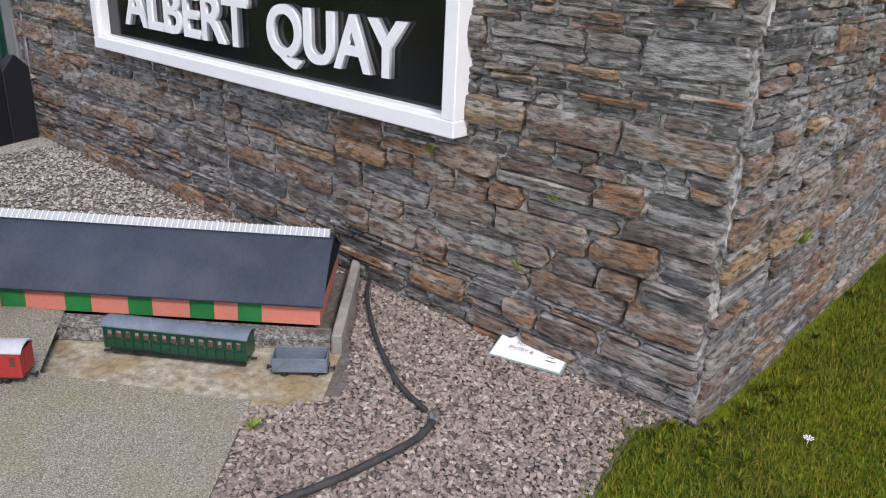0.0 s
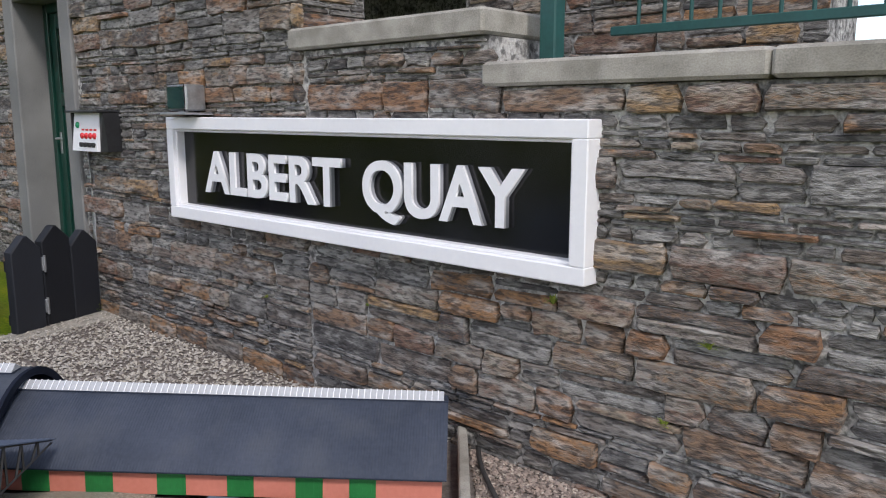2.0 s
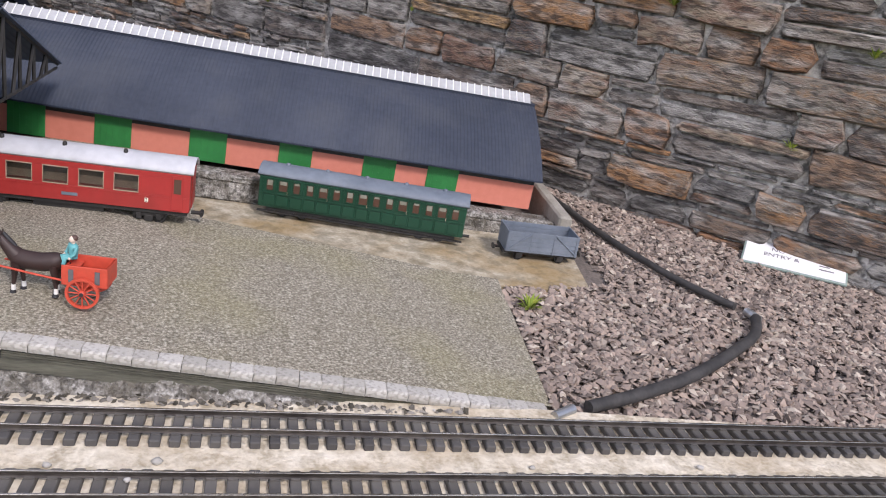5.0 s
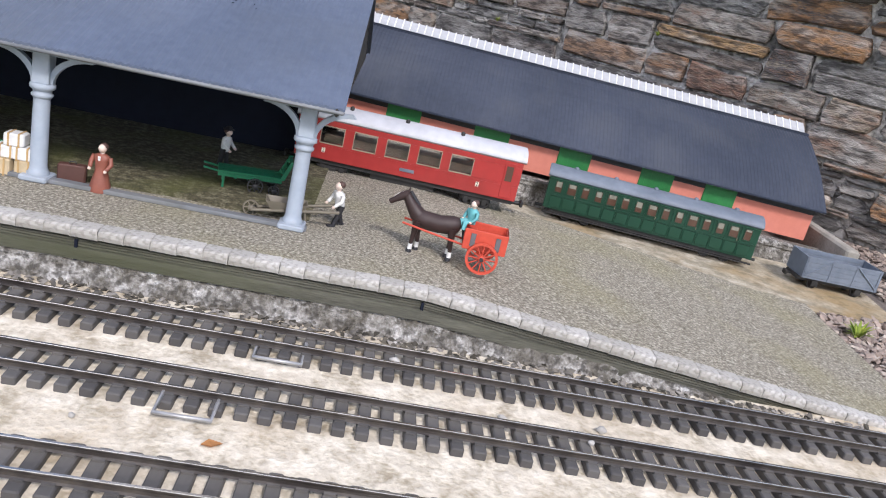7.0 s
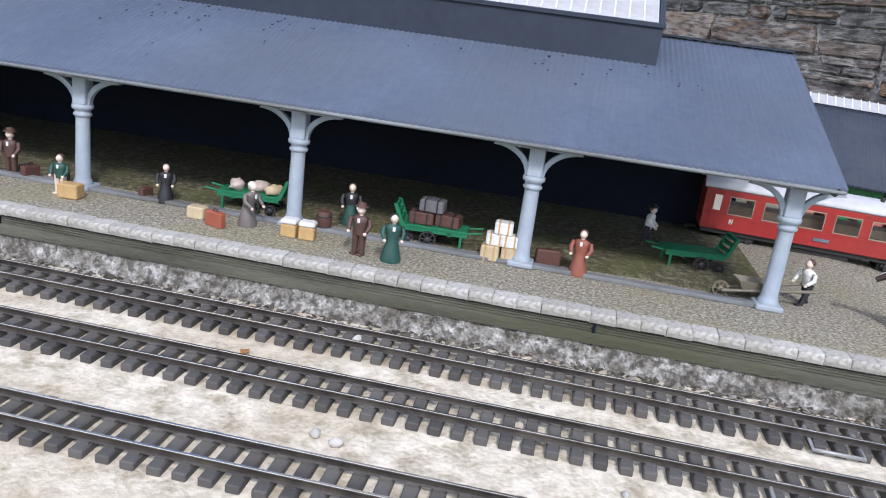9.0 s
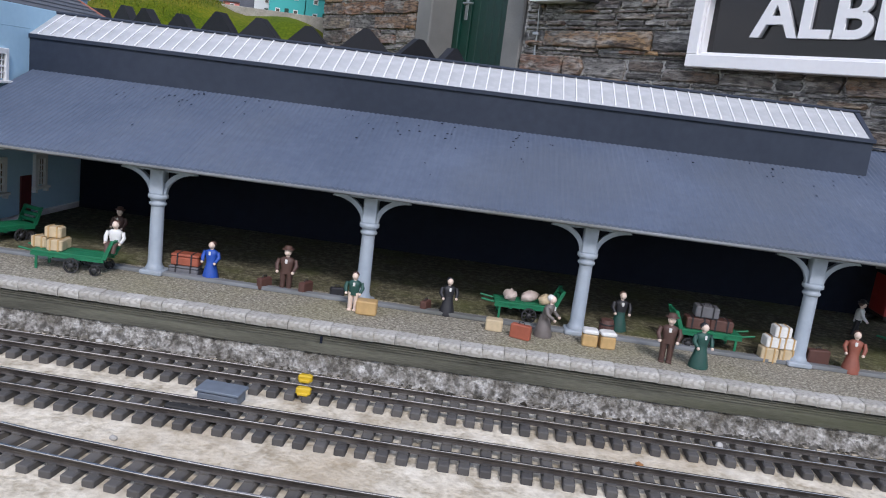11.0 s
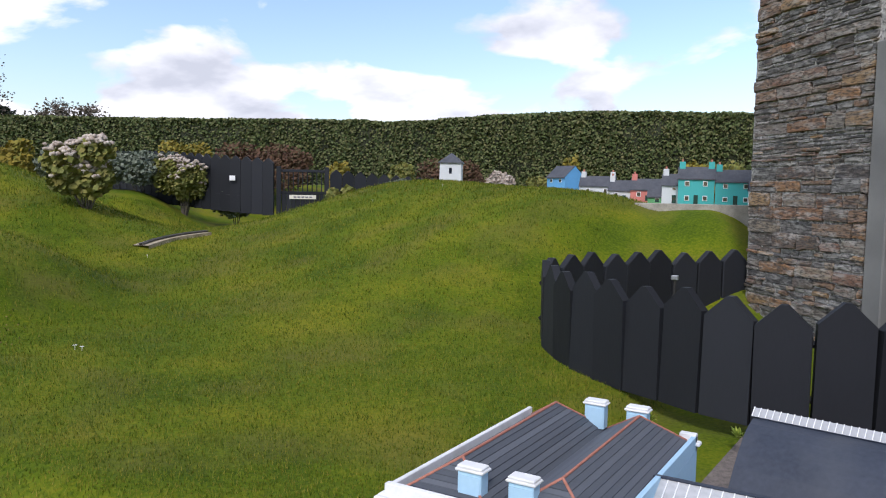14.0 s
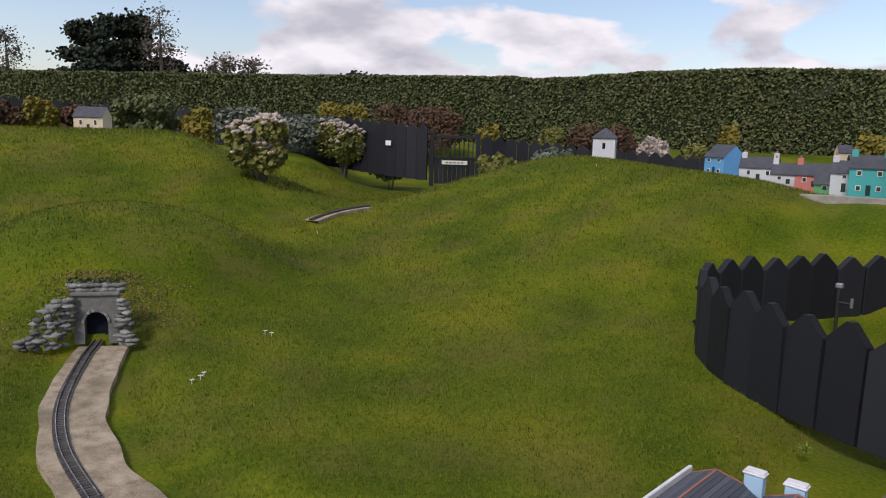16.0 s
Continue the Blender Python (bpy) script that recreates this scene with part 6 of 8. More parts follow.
def build_hedge():
    a, b, c = Vector((-46.0, 10.0, 0)), Vector((-16.4, 26.0, 0)), Vector((14.0, 24.6, 0))
    core, leaves = Shape(), Shape()
    r = random.Random(3)
    top = lambda x: 3.82 + 0.1 * noise.noise((x * 0.16, 0, 0)) + 0.08 * noise.noise((x * 0.9, 4, 0)) + 0.2 * step(-19, -15, x) - 0.25 * step(-12, -3, x)
    for p, q, n in ((a, b, 60), (b, c, 44)):
        d = (q - p)
        side = Vector((-d.y, d.x, 0)).normalized()
        rr = []
        for i in range(n + 1):
            m = p + d * (i / n)
            h = top(m.x)
            k = 0.1 * noise.noise((m.x * 1.3, m.y * 1.3, 0))
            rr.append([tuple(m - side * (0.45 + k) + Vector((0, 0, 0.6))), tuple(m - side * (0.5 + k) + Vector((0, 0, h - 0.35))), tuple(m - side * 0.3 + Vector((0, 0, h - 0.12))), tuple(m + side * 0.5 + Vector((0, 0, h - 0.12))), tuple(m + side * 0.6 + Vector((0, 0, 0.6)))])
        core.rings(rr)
        L = d.length

        def spot(r):
            t = r.random()
            m = p + d * t
            h = top(m.x)
            if r.random() < 0.75:
                z = 0.9 + (h - 0.9) * r.random()
                depth = 0.42 + 0.22 * r.random() + 0.12 * noise.noise((m.x * 1.3, m.y * 1.3, z * 0.8))
                return m - side * depth + Vector((0, 0, z))
            return m + side * r.uniform(-0.5, 0.4) + Vector((0, 0, h - 0.1 + 0.12 * r.random() ** 2))

        leaf_cards(leaves, spot, 0.088, r, int(2500 * L))
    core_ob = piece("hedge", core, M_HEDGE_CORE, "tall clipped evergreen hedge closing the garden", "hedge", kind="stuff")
    part("leaves", leaves, M_HEDGE, core_ob)


build_hedge()


def shrub(u, v, rad, top, leaf, label, count=900, name="shrub", bloom=None, size=0.05, stems=True):
    z = terrain(u, v)
    high = top - z
    r = random.Random(int(u * 91 + v * 37 + rad * 1000))
    t = thing(name, label, "shrub", pose(u, v, z - 0.03))
    st = Shape()
    for k in range(14 if stems else 5):
        a = r.random() * 6.283
        st.rod((0.08 * rad * math.cos(a), 0.08 * rad * math.sin(a), 0), (rad * 0.75 * math.cos(a) * r.random(), rad * 0.75 * math.sin(a) * r.random(), high * r.uniform(0.5, 0.85)), 0.012, 0.005, n=5)
    tagged(part("stem_clump", st, M_TWIG, t), kind="stuff")
    clumps = [(rad * 0.7 * math.cos(q) * f, rad * 0.7 * math.sin(q) * f, high * r.uniform(0.35, 0.85), r.uniform(0.25, 0.45)) for q, f in [(r.random() * 6.283, math.sqrt(r.random())) for _ in range(26)]]

    def spot(rr):
        c = rr.choice(clumps)
        g = Vector((rr.gauss(0, 1), rr.gauss(0, 1), rr.gauss(0, 1))).normalized() * rr.uniform(0.6, 1.0)
        return (c[0] + g.x * rad * c[3], c[1] + g.y * rad * c[3], max(0.02, c[2] + g.z * high * c[3] * 0.5))

    s = Shape()
    leaf_cards(s, spot, size * 1.15, r, int(count * 2.2))
    part("foliage", s, leaf, t)
    if bloom:
        b = Shape()
        for k in range(260):
            c = r.choice(clumps)
            a = r.random() * 6.283
            f = r.random()
            x, y = c[0] + rad * c[3] * f * math.cos(a), c[1] + rad * c[3] * f * math.sin(a)
            for j in range(5):
                b.ball((x + r.gauss(0, 0.02), y + r.gauss(0, 0.02), c[2] + high * c[3] * (0.62 - 0.3 * f) + r.gauss(0, 0.012)), 0.034, 0.034, 0.024, 6, 3, 0.4)
        tagged(part("seed_head_clump", b, bloom, t), kind="stuff")


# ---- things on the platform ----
M_MOSS = surface("dark moss", [(0.025, 0.022, 0.012), (0.075, 0.068, 0.036), (0.2, 0.185, 0.12)], 90, 0.95, 0.9, 260, dirt_or_shade=(0.075, 0.085, 0.018), dirt_or_shade_scale=9, dirt_or_shade_amount=0.6, dist=0.004)
ms = Shape()
cols = [-0.425 + 0.0506 * i for i in range(41)]
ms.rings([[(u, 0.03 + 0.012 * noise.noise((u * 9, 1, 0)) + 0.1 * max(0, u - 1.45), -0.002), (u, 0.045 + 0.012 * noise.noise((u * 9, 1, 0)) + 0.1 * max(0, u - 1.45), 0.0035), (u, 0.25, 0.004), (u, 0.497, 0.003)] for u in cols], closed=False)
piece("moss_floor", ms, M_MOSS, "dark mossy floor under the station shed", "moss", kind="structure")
C = {n: surface(n + " paint", [tuple(x * 0.8 for x in c), c], 60, 0.55, 0.15, 150, dist=0.0008) for n, c in dict(skin=(0.75, 0.6, 0.5), white=(0.72, 0.72, 0.7), brown=(0.085, 0.045, 0.035), rust=(0.26, 0.085, 0.055), green=(0.02, 0.075, 0.06), black=(0.02, 0.02, 0.024),
     blue=(0.02, 0.08, 0.4), teal=(0.12, 0.4, 0.42), grey=(0.16, 0.14, 0.13), cart=(0.008, 0.16, 0.07), red=(0.58, 0.075, 0.04), tan=(0.5, 0.33, 0.14), parcel=(0.55, 0.44, 0.28), case=(0.1, 0.045, 0.035), bay=(0.035, 0.018, 0.016), trunk=(0.33, 0.09, 0.05), slate=(0.13, 0.13, 0.14), sacking=(0.56, 0.47, 0.42), iron=(0.03, 0.03, 0.032), wood=(0.17, 0.15, 0.11)).items()}


def figurine(u, v, turn, coat, label, legs="black", hat=None, h=0.083, skirt=False, lean=0.0, seated=False, z=0.0, hair="brown"):
    """A small painted figure that looks towards its own -y."""
    s = Shape()
    k = 0.88 * h / 0.083
    base = 0.0
    if seated:
        base = -0.022
        s.use(legs)
        for x in (-0.006, 0.006):
            s.tube([(x, 0, 0.016), (x, -0.017, 0.016), (x, -0.019, 0.0)], [0.0055, 0.005, 0.004], 7)
    elif skirt:
        s.use(coat if skirt is True else skirt).lathe([(0.0155, 0), (0.016, 0.004), (0.0125, 0.02), (0.009, 0.036), (0.0085, 0.042)], 10)
    else:
        s.use(legs)
        for x, d in ((-0.0055, lean * 0.03), (0.0055, -lean * 0.03)):
            s.tube([(x, d, 0), (x, d * 0.4, 0.02), (x, 0, 0.04)], [0.0042, 0.0048, 0.0062], 8)
            s.box(x - 0.004, x + 0.004, d - 0.01, d + 0.004, 0, 0.004, 0.001)
    s.use(coat).rings([[(rx * math.cos(a), ry * math.sin(a) - lean * (zz - 0.036) * 0.5, zz + base) for a in [i * 0.6283 for i in range(10)]] for rx, ry, zz in ((0.0095, 0.0075, 0.034), (0.0098, 0.0078, 0.044), (0.0115, 0.0085, 0.055), (0.0125, 0.008, 0.062), (0.006, 0.005, 0.066))])
    for sg in (-1, 1):
        s.use(coat).tube([(sg * 0.0125, -lean * 0.012, 0.061 + base), (sg * 0.0165, -0.002 - lean * 0.012, 0.05 + base), (sg * 0.0135, -0.009 - lean * 0.02, 0.041 + base)], [0.0042, 0.0038, 0.003], 7)
        s.use("skin").ball((sg * 0.013, -0.011 - lean * 0.02, 0.039 + base), 0.003, 0.003, 0.003, 6, 4)
    y = -lean * 0.016
    s.use("skin").rod((0, y, 0.064 + base), (0, y - 0.0005, 0.07 + base), 0.0032)
    s.ball((0, y - 0.001, 0.075 + base), 0.006, 0.0068, 0.0075, 10, 7)
    s.use(hair).ball((0, y + 0.0022, 0.0778 + base), 0.0068, 0.0066, 0.0066, 10, 6)
    if coat not in ("white", "teal"):
        s.use("white").box(-0.0022, 0.0022, y - 0.0088, y - 0.0066, 0.0545 + base, 0.0625 + base, 0.0008)
    if hat:
        s.use(hat).lathe([(0.0105, 0.0805), (0.0105, 0.0815), (0.0066, 0.0818), (0.0062, 0.0865), (0.002, 0.088)], 12, (0, y, base))
    return tagged(part("figurine", s, None, None, m=pose(u, v, z, 0, 0, turn) @ Matrix.Diagonal((k * 1.18, k * 1.18, k * 1.04, 1))), label, "figurine", "painted figures at the station")


figurine(1.645, 0.055, -60, "white", "painted figurine in a white shirt pushing a wheelbarrow", lean=0.35)
figurine(1.405, 0.285, 80, "white", "painted figurine in shirt and cap at a luggage cart", hat="black", lean=0.2)
figurine(1.276, 0.0, -15, "rust", "painted figurine in a long rust brown coat", skirt=True, hair="brown")
figurine(0.985, -0.1, 20, "green", "painted figurine in dark green coat with a bag", skirt=True, hair="black")
figurine(0.931, -0.095, -10, "brown", "painted figurine in a brown suit and hat", legs="brown", hat="brown", h=0.088)
figurine(0.872, 0.055, 10, "black", "painted figurine in dark cape and green skirt", skirt="green")
figurine(0.726, -0.05, 70, "grey", "painted figurine stooping in a grey brown coat", skirt=True, lean=0.5, hair="white")
figurine(0.552, 0.0, 20, "black", "painted figurine in a black cloak holding a red bundle", skirt=True, hair="black", h=0.076)
figurine(0.388, -0.055, 0, "green", "painted child figurine in green", legs="skin", h=0.075)
figurine(0.249, 0.004, 0, "brown", "painted figurine in a brown suit and trilby", legs="brown", hat="brown", h=0.09)
figurine(0.104, 0.009, -10, "blue", "painted figurine in a bright blue dress", skirt=True, h=0.08)
figurine(-0.162, 0.184, -10, "brown", "painted figurine in a dark brown suit", legs="brown", hat="brown")
figurine(-0.055, -0.045, 0, "white", "painted figurine in a waistcoat seated on a cart", legs="brown", seated=True, z=0.043)
figurine(1.857, -0.01, -60, "teal", "painted driver figurine in teal seated on a cart", legs="teal", seated=True, z=0.058, h=0.07)


def spoked_wheel(r, n, mat, thick=0.004):
    s = Shape().use(mat)
    s.m = pose(0, 0, r, 90)
    ring = []
    for q, y in ((r, -thick / 2), (r, thick / 2), (r * 0.84, thick / 2), (r * 0.84, -thick / 2)):
        ring.append((q, y))
    rings = [[(q * math.cos(a), q * math.sin(a), y) for q, y in ring] for a in [i * 6.28319 / 28 for i in range(29)]]
    s.rings(rings, smooth=False, caps=False)
    for i in range(n):
        a = i * 6.28319 / n
        s.rod((0, 0, 0), (r * 0.88 * math.cos(a), r * 0.88 * math.sin(a), 0), 0.0012, n=5)
    s.lathe([(0.001, -0.005), (0.005, -0.005), (0.005, 0.005), (0.001, 0.005)], 10)
    return s.mesh("wheel")


def luggage_cart(u, v, turn, label, side="end", L=0.11, w=0.05):
    """A flat green barrow with slatted ends."""
    t = thing("luggage_cart", label, "luggage cart", pose(u, v, 0, 0, 0, turn), "green luggage carts")
    z = 0.03
    n = 4
    for i in range(n):
        part("deck_board", Shape().box(-L / 2, L / 2, -w / 2 + i * w / n + 0.0006, -w / 2 + (i + 1) * w / n - 0.0006, z, z + 0.004, 0.0006), C["cart"], t)
    part("frame", Shape().box(-L / 2, L / 2, -w / 2, -w / 2 + 0.004, z - 0.006, z).box(-L / 2, L / 2, w / 2 - 0.004, w / 2, z - 0.006, z).box(-L * 0.25, -L * 0.2, -w / 2, w / 2, z - 0.008, z - 0.0002), C["cart"], t)
    e = Shape()
    for y in (-w / 2, w / 2 - 0.004):
        e.add([(L / 2 - 0.004, y, z), (L / 2 + 0.004, y, z), (L / 2 + 0.018, y, z + 0.036), (L / 2 + 0.012, y, z + 0.036), (L / 2 - 0.004, y + 0.004, z), (L / 2 + 0.004, y + 0.004, z), (L / 2 + 0.018, y + 0.004, z + 0.036), (L / 2 + 0.012, y + 0.004, z + 0.036)],
              [(0, 1, 2, 3), (7, 6, 5, 4), (0, 4, 5, 1), (1, 5, 6, 2), (2, 6, 7, 3), (3, 7, 4, 0)])
    for k in range(3):
        e.box(L / 2 + 0.002 + k * 0.005, L / 2 + 0.007 + k * 0.005, -w / 2 + 0.004, w / 2 - 0.004, z + 0.006 + k * 0.011, z + 0.013 + k * 0.011, 0.0006)
    part("end_rack", e, C["cart"], t)
    for y in (-w / 3, w / 3):
        part("shaft", Shape().rod((-L / 2, y, z), (-L / 2 - 0.025, y, z + 0.004), 0.002), C["cart"], t)
    for y in (-w / 2, w / 2 - 0.003):
        part("leg", Shape().box(-L / 2 + 0.008, -L / 2 + 0.012, y, y + 0.003, 0, z - 0.006), C["cart"], t)
    for x, r in ((0.01, 0.014), (L / 2 - 0.012, 0.01)):
        me = spoked_wheel(r, 8, "iron")
        for y in (-w / 2 - 0.004, w / 2 + 0.004):
            part("wheel", me, None, t, m=pose(x, y, 0))
    return t


def bundle(name, u, v, turn, w, d, h, paint_name, label, z=0.0, straps=None, group="", lid=None):
    t = thing(name, label, "luggage", pose(u, v, z, 0, 0, turn), group)
    part("body", Shape().box(-w / 2, w / 2, -d / 2, d / 2, 0, h * (0.72 if lid else 1), 0.002), C[paint_name], t)
    if lid:
        part("lid", Shape().box(-w / 2 - 0.0006, w / 2 + 0.0006, -d / 2 - 0.0006, d / 2 + 0.0006, h * 0.725, h, 0.0025), C[lid], t)
    if straps:
        for x in (-w * 0.25, w * 0.25):
            part("strap", Shape().box(x - 0.0013, x + 0.0013, -d / 2 - 0.001, d / 2 + 0.001, -0.0002, h + 0.0008), C[straps], t)
    if name == "suitcase":
        part("handle", Shape().tube([(-0.005, 0, h), (-0.004, 0, h + 0.004), (0.004, 0, h + 0.004), (0.005, 0, h)], 0.0009, 6), C["black"], t)
    return t


luggage_cart(-0.13, -0.05, 4, "green trailer cart loaded with parcels", L=0.13)
for x, y, z, w in ((-0.19, -0.05, 0.034, 0.03), (-0.155, -0.062, 0.034, 0.028), (-0.158, -0.04, 0.034, 0.026), (-0.165, -0.05, 0.055, 0.03)):
    bundle("parcel", x, y, rng.uniform(-15, 15), w, 0.022, 0.02, "parcel", "brown paper parcel tied with string", z, "tan", "parcels on carts")
luggage_cart(-0.345, 0.085, 70, "empty green luggage cart by the station house", L=0.09)
luggage_cart(0.69, 0.05, 5, "green luggage cart carrying pale sacks")
for x, y in ((0.665, 0.045), (0.70, 0.055), (0.73, 0.05)):
    piece("sack", Shape().ball((0, 0, 0.009), 0.02, 0.015, 0.011, 7, 5, 0.5), C["sacking"] if x < 0.72 else C["parcel"], "pale bulging sack lying on a cart", "sack", pose(x, y, 0.033, 0, 0, rng.uniform(0, 90)), "sacks on the cart")
luggage_cart(1.03, 0.035, -176, "green luggage cart stacked with suitcases")
for x, y, z, p in ((1.005, 0.03, 0.034, "case"), (1.05, 0.035, 0.034, "case"), (1.02, 0.035, 0.056, "slate")):
    bundle("suitcase", x, y, rng.uniform(-8, 8), 0.042, 0.03, 0.021, p, "dark leather suitcase stacked on a cart", z, "black", "stacked suitcases")
luggage_cart(1.475, 0.17, 12, "empty green luggage cart under the shed")
bundle("trunk", 0.052, 0.018, 5, 0.055, 0.032, 0.02, "slate", "dark grey travelling trunk", 0.0, "black", "", "slate")
bundle("trunk", 0.054, 0.018, 3, 0.052, 0.03, 0.022, "trunk", "orange red travelling trunk on another trunk", 0.0206, "black", "", "trunk")
bundle("suitcase", 0.21, 0.0, 60, 0.03, 0.012, 0.022, "case", "brown suitcase beside a traveller", 0.0)
bundle("suitcase", 0.287, 0.004, 70, 0.032, 0.013, 0.024, "case", "brown suitcase beside a traveller", 0.0)
bundle("suitcase", 0.345, 0.01, 20, 0.026, 0.012, 0.02, "black", "small black bag on the platform", 0.0)
bundle("crate", 0.415, -0.066, 3, 0.036, 0.026, 0.025, "tan", "tan wooden crate on the platform", 0.0)
bundle("suitcase", 0.512, 0.004, 70, 0.026, 0.012, 0.021, "case", "red brown bag on the platform", 0.0)
bundle("parcel", 0.64, -0.055, 0, 0.03, 0.022, 0.021, "parcel", "pale brown parcel on the platform", 0.0)
bundle("suitcase", 0.686, -0.085, -20, 0.036, 0.013, 0.026, "trunk", "red brown suitcase on the platform", 0.0)
for x in (0.806, 0.836):
    bundle("parcel", x, -0.064, rng.uniform(-9, 9), 0.026, 0.024, 0.03, "tan", "brown carton with a white top", 0.0, None, "cartons by the column", "white")
for x, y, z in ((1.13, 0.0, 0.0), (1.164, 0.005, 0.0), (1.135, 0.004, 0.0262), (1.16, 0.004, 0.0262), (1.147, 0.004, 0.0464)):
    bundle("parcel", x, y, rng.uniform(-6, 6), 0.03, 0.026, 0.026 if z < 0.01 else 0.02, "parcel" if z < 0.01 else "white", "pale tied parcel in a stack", z, "tan", "stack of pale parcels")
bundle("suitcase", 1.225, 0.022, 10, 0.042, 0.016, 0.028, "case", "dark brown suitcase behind a traveller", 0.0)
bt = thing("barrel", "small brown wooden barrel", "barrel", pose(0.842, 0.0, 0))
part("staves", Shape().lathe([(0.011, 0), (0.0135, 0.01), (0.0142, 0.017), (0.0135, 0.024), (0.011, 0.034)], 14), C["case"], bt)
for z, r in ((0.007, 0.0132), (0.025, 0.0136)):
    part("hoop", Shape().lathe([(r, z), (r + 0.0006, z), (r + 0.0006, z + 0.002), (r, z + 0.002)], 14), C["iron"], bt)


def build_barrow():
    t = thing("wheelbarrow", "weathered wooden wheelbarrow behind the end column", "wheelbarrow", pose(1.56, 0.03, 0, 0, 0, 8))
    part("tray", Shape().rings([[(x * k, y * k, z) for x, y in ((-0.034, -0.018), (0.034, -0.016), (0.034, 0.016), (-0.034, 0.018))] for k, z in ((0.7, 0.018), (1.0, 0.034), (0.94, 0.034), (0.66, 0.021))], smooth=False), C["wood"], t)
    for side in (-1, 1):
        part("shaft", Shape().rod((-0.055, 0.008 * side, 0.012), (0.085, 0.02 * side, 0.032), 0.0028), C["wood"], t)
        part("leg", Shape().rod((0.03, 0.015 * side, 0.024), (0.034, 0.015 * side, 0.0), 0.0022), C["wood"], t)
    part("wheel", spoked_wheel(0.013, 6, "wood"), None, t, m=pose(-0.055, 0, 0))


build_barrow()


def build_horse():
    s = Shape().use("bay")
    ring = lambda x, z, ry, rz: [(x, ry * math.cos(a), z + rz * math.sin(a)) for a in [i * 6.28319 / 12 for i in range(12)]]
    s.rings([ring(*q) for q in ((0.05, 0.066, 0.006, 0.007), (0.046, 0.064, 0.013, 0.014), (0.034, 0.062, 0.0165, 0.0175), (0.012, 0.059, 0.0165, 0.0165), (-0.012, 0.06, 0.016, 0.0165), (-0.028, 0.063, 0.014, 0.017), (-0.036, 0.066, 0.009, 0.012))])
    s.tube([(-0.028, 0, 0.067), (-0.042, 0, 0.082), (-0.054, 0, 0.098)], [0.0145, 0.0105, 0.0075], 10)
    s.tube([(-0.05, 0, 0.099), (-0.06, 0, 0.094), (-0.073, 0, 0.084), (-0.08, 0, 0.079)], [0.0078, 0.0078, 0.0052, 0.0045], 10)
    for y in (-0.004, 0.004):
        s.rod((-0.051, y, 0.103), (-0.05, y, 0.112), 0.0024, 0.0004, 6)
    s.use("white").tube([(-0.058, 0, 0.1025), (-0.067, 0, 0.0965), (-0.075, 0, 0.0885)], [0.0012, 0.0016, 0.001], 5)
    for x, y, d in ((-0.026, -0.009, -0.004), (-0.024, 0.009, 0.004), (0.036, -0.009, 0.004), (0.038, 0.009, -0.002)):
        s.use("bay").tube([(x, y, 0.058), (x + d * 0.5, y, 0.032), (x + d, y, 0.015)], [0.0085, 0.0046, 0.0034], 8)
        s.use("white").tube([(x + d, y, 0.016), (x + d, y, 0.006)], [0.0038, 0.0042], 8)
        s.use("black").lathe([(0.0058, 0), (0.0045, 0.006)], 8, (x + d - 0.001, y, 0))
    s.use("black").tube([(0.049, 0, 0.07), (0.057, 0, 0.062), (0.059, 0, 0.035)], [0.004, 0.0055, 0.002], 7)
    s.tube([(-0.028, 0, 0.083), (-0.038, 0, 0.093), (-0.048, 0, 0.105)], [0.003, 0.004, 0.003], 6)
    s.use("red")
    tagged(part("horse", s, None, None, m=pose(1.797, -0.005, 0, 0, 0, -7) @ Matrix.Scale(0.93, 4)), "dark bay toy horse with white socks and blaze", "model horse")
    t = thing("horse_cart", "bright red two wheeled model cart behind a horse", "cart", pose(1.884, -0.022, 0, 0, 0, -7))
    wall = Shape().box(-0.035, 0.035, -0.026, -0.023, 0.034, 0.068, 0.001).box(-0.035, 0.035, 0.023, 0.026, 0.034, 0.068, 0.001).box(-0.035, -0.032, -0.023, 0.023, 0.034, 0.062, 0.001).box(0.032, 0.035, -0.023, 0.023, 0.034, 0.068, 0.001)
    part("body", wall.box(-0.032, 0.032, -0.023, 0.023, 0.034, 0.037), C["red"], t)
    part("seat", Shape().box(-0.034, -0.015, -0.023, 0.023, 0.055, 0.058, 0.0006), C["red"], t)
    for x in (-0.02, 0.02):
        part("strap", Shape().box(x - 0.004, x + 0.004, -0.0272, -0.026, 0.04, 0.062, 0.0005), C["slate"], t)
    for side in (-1, 1):
        part("shaft", Shape().tube([(-0.03, 0.016 * side, 0.036), (-0.09, 0.016 * side, 0.044), (-0.135, 0.014 * side, 0.05)], 0.0018, 6), C["red"], t)
    part("axle", Shape().rod((0, -0.032, 0.026), (0, 0.032, 0.026), 0.002).box(-0.01, 0.01, -0.02, 0.02, 0.026, 0.034), C["red"], t)
    me = spoked_wheel(0.026, 12, "red", 0.0045)
    for y in (-0.034, 0.034):
        w = part("wheel", me, None, t, m=pose(0, y, 0))
        part("hub", Shape().rod((0, -0.006 if y < 0 else -0.002, 0.026), (0, 0.002 if y < 0 else 0.006, 0.026), 0.0035), C["iron"], w)


build_horse()

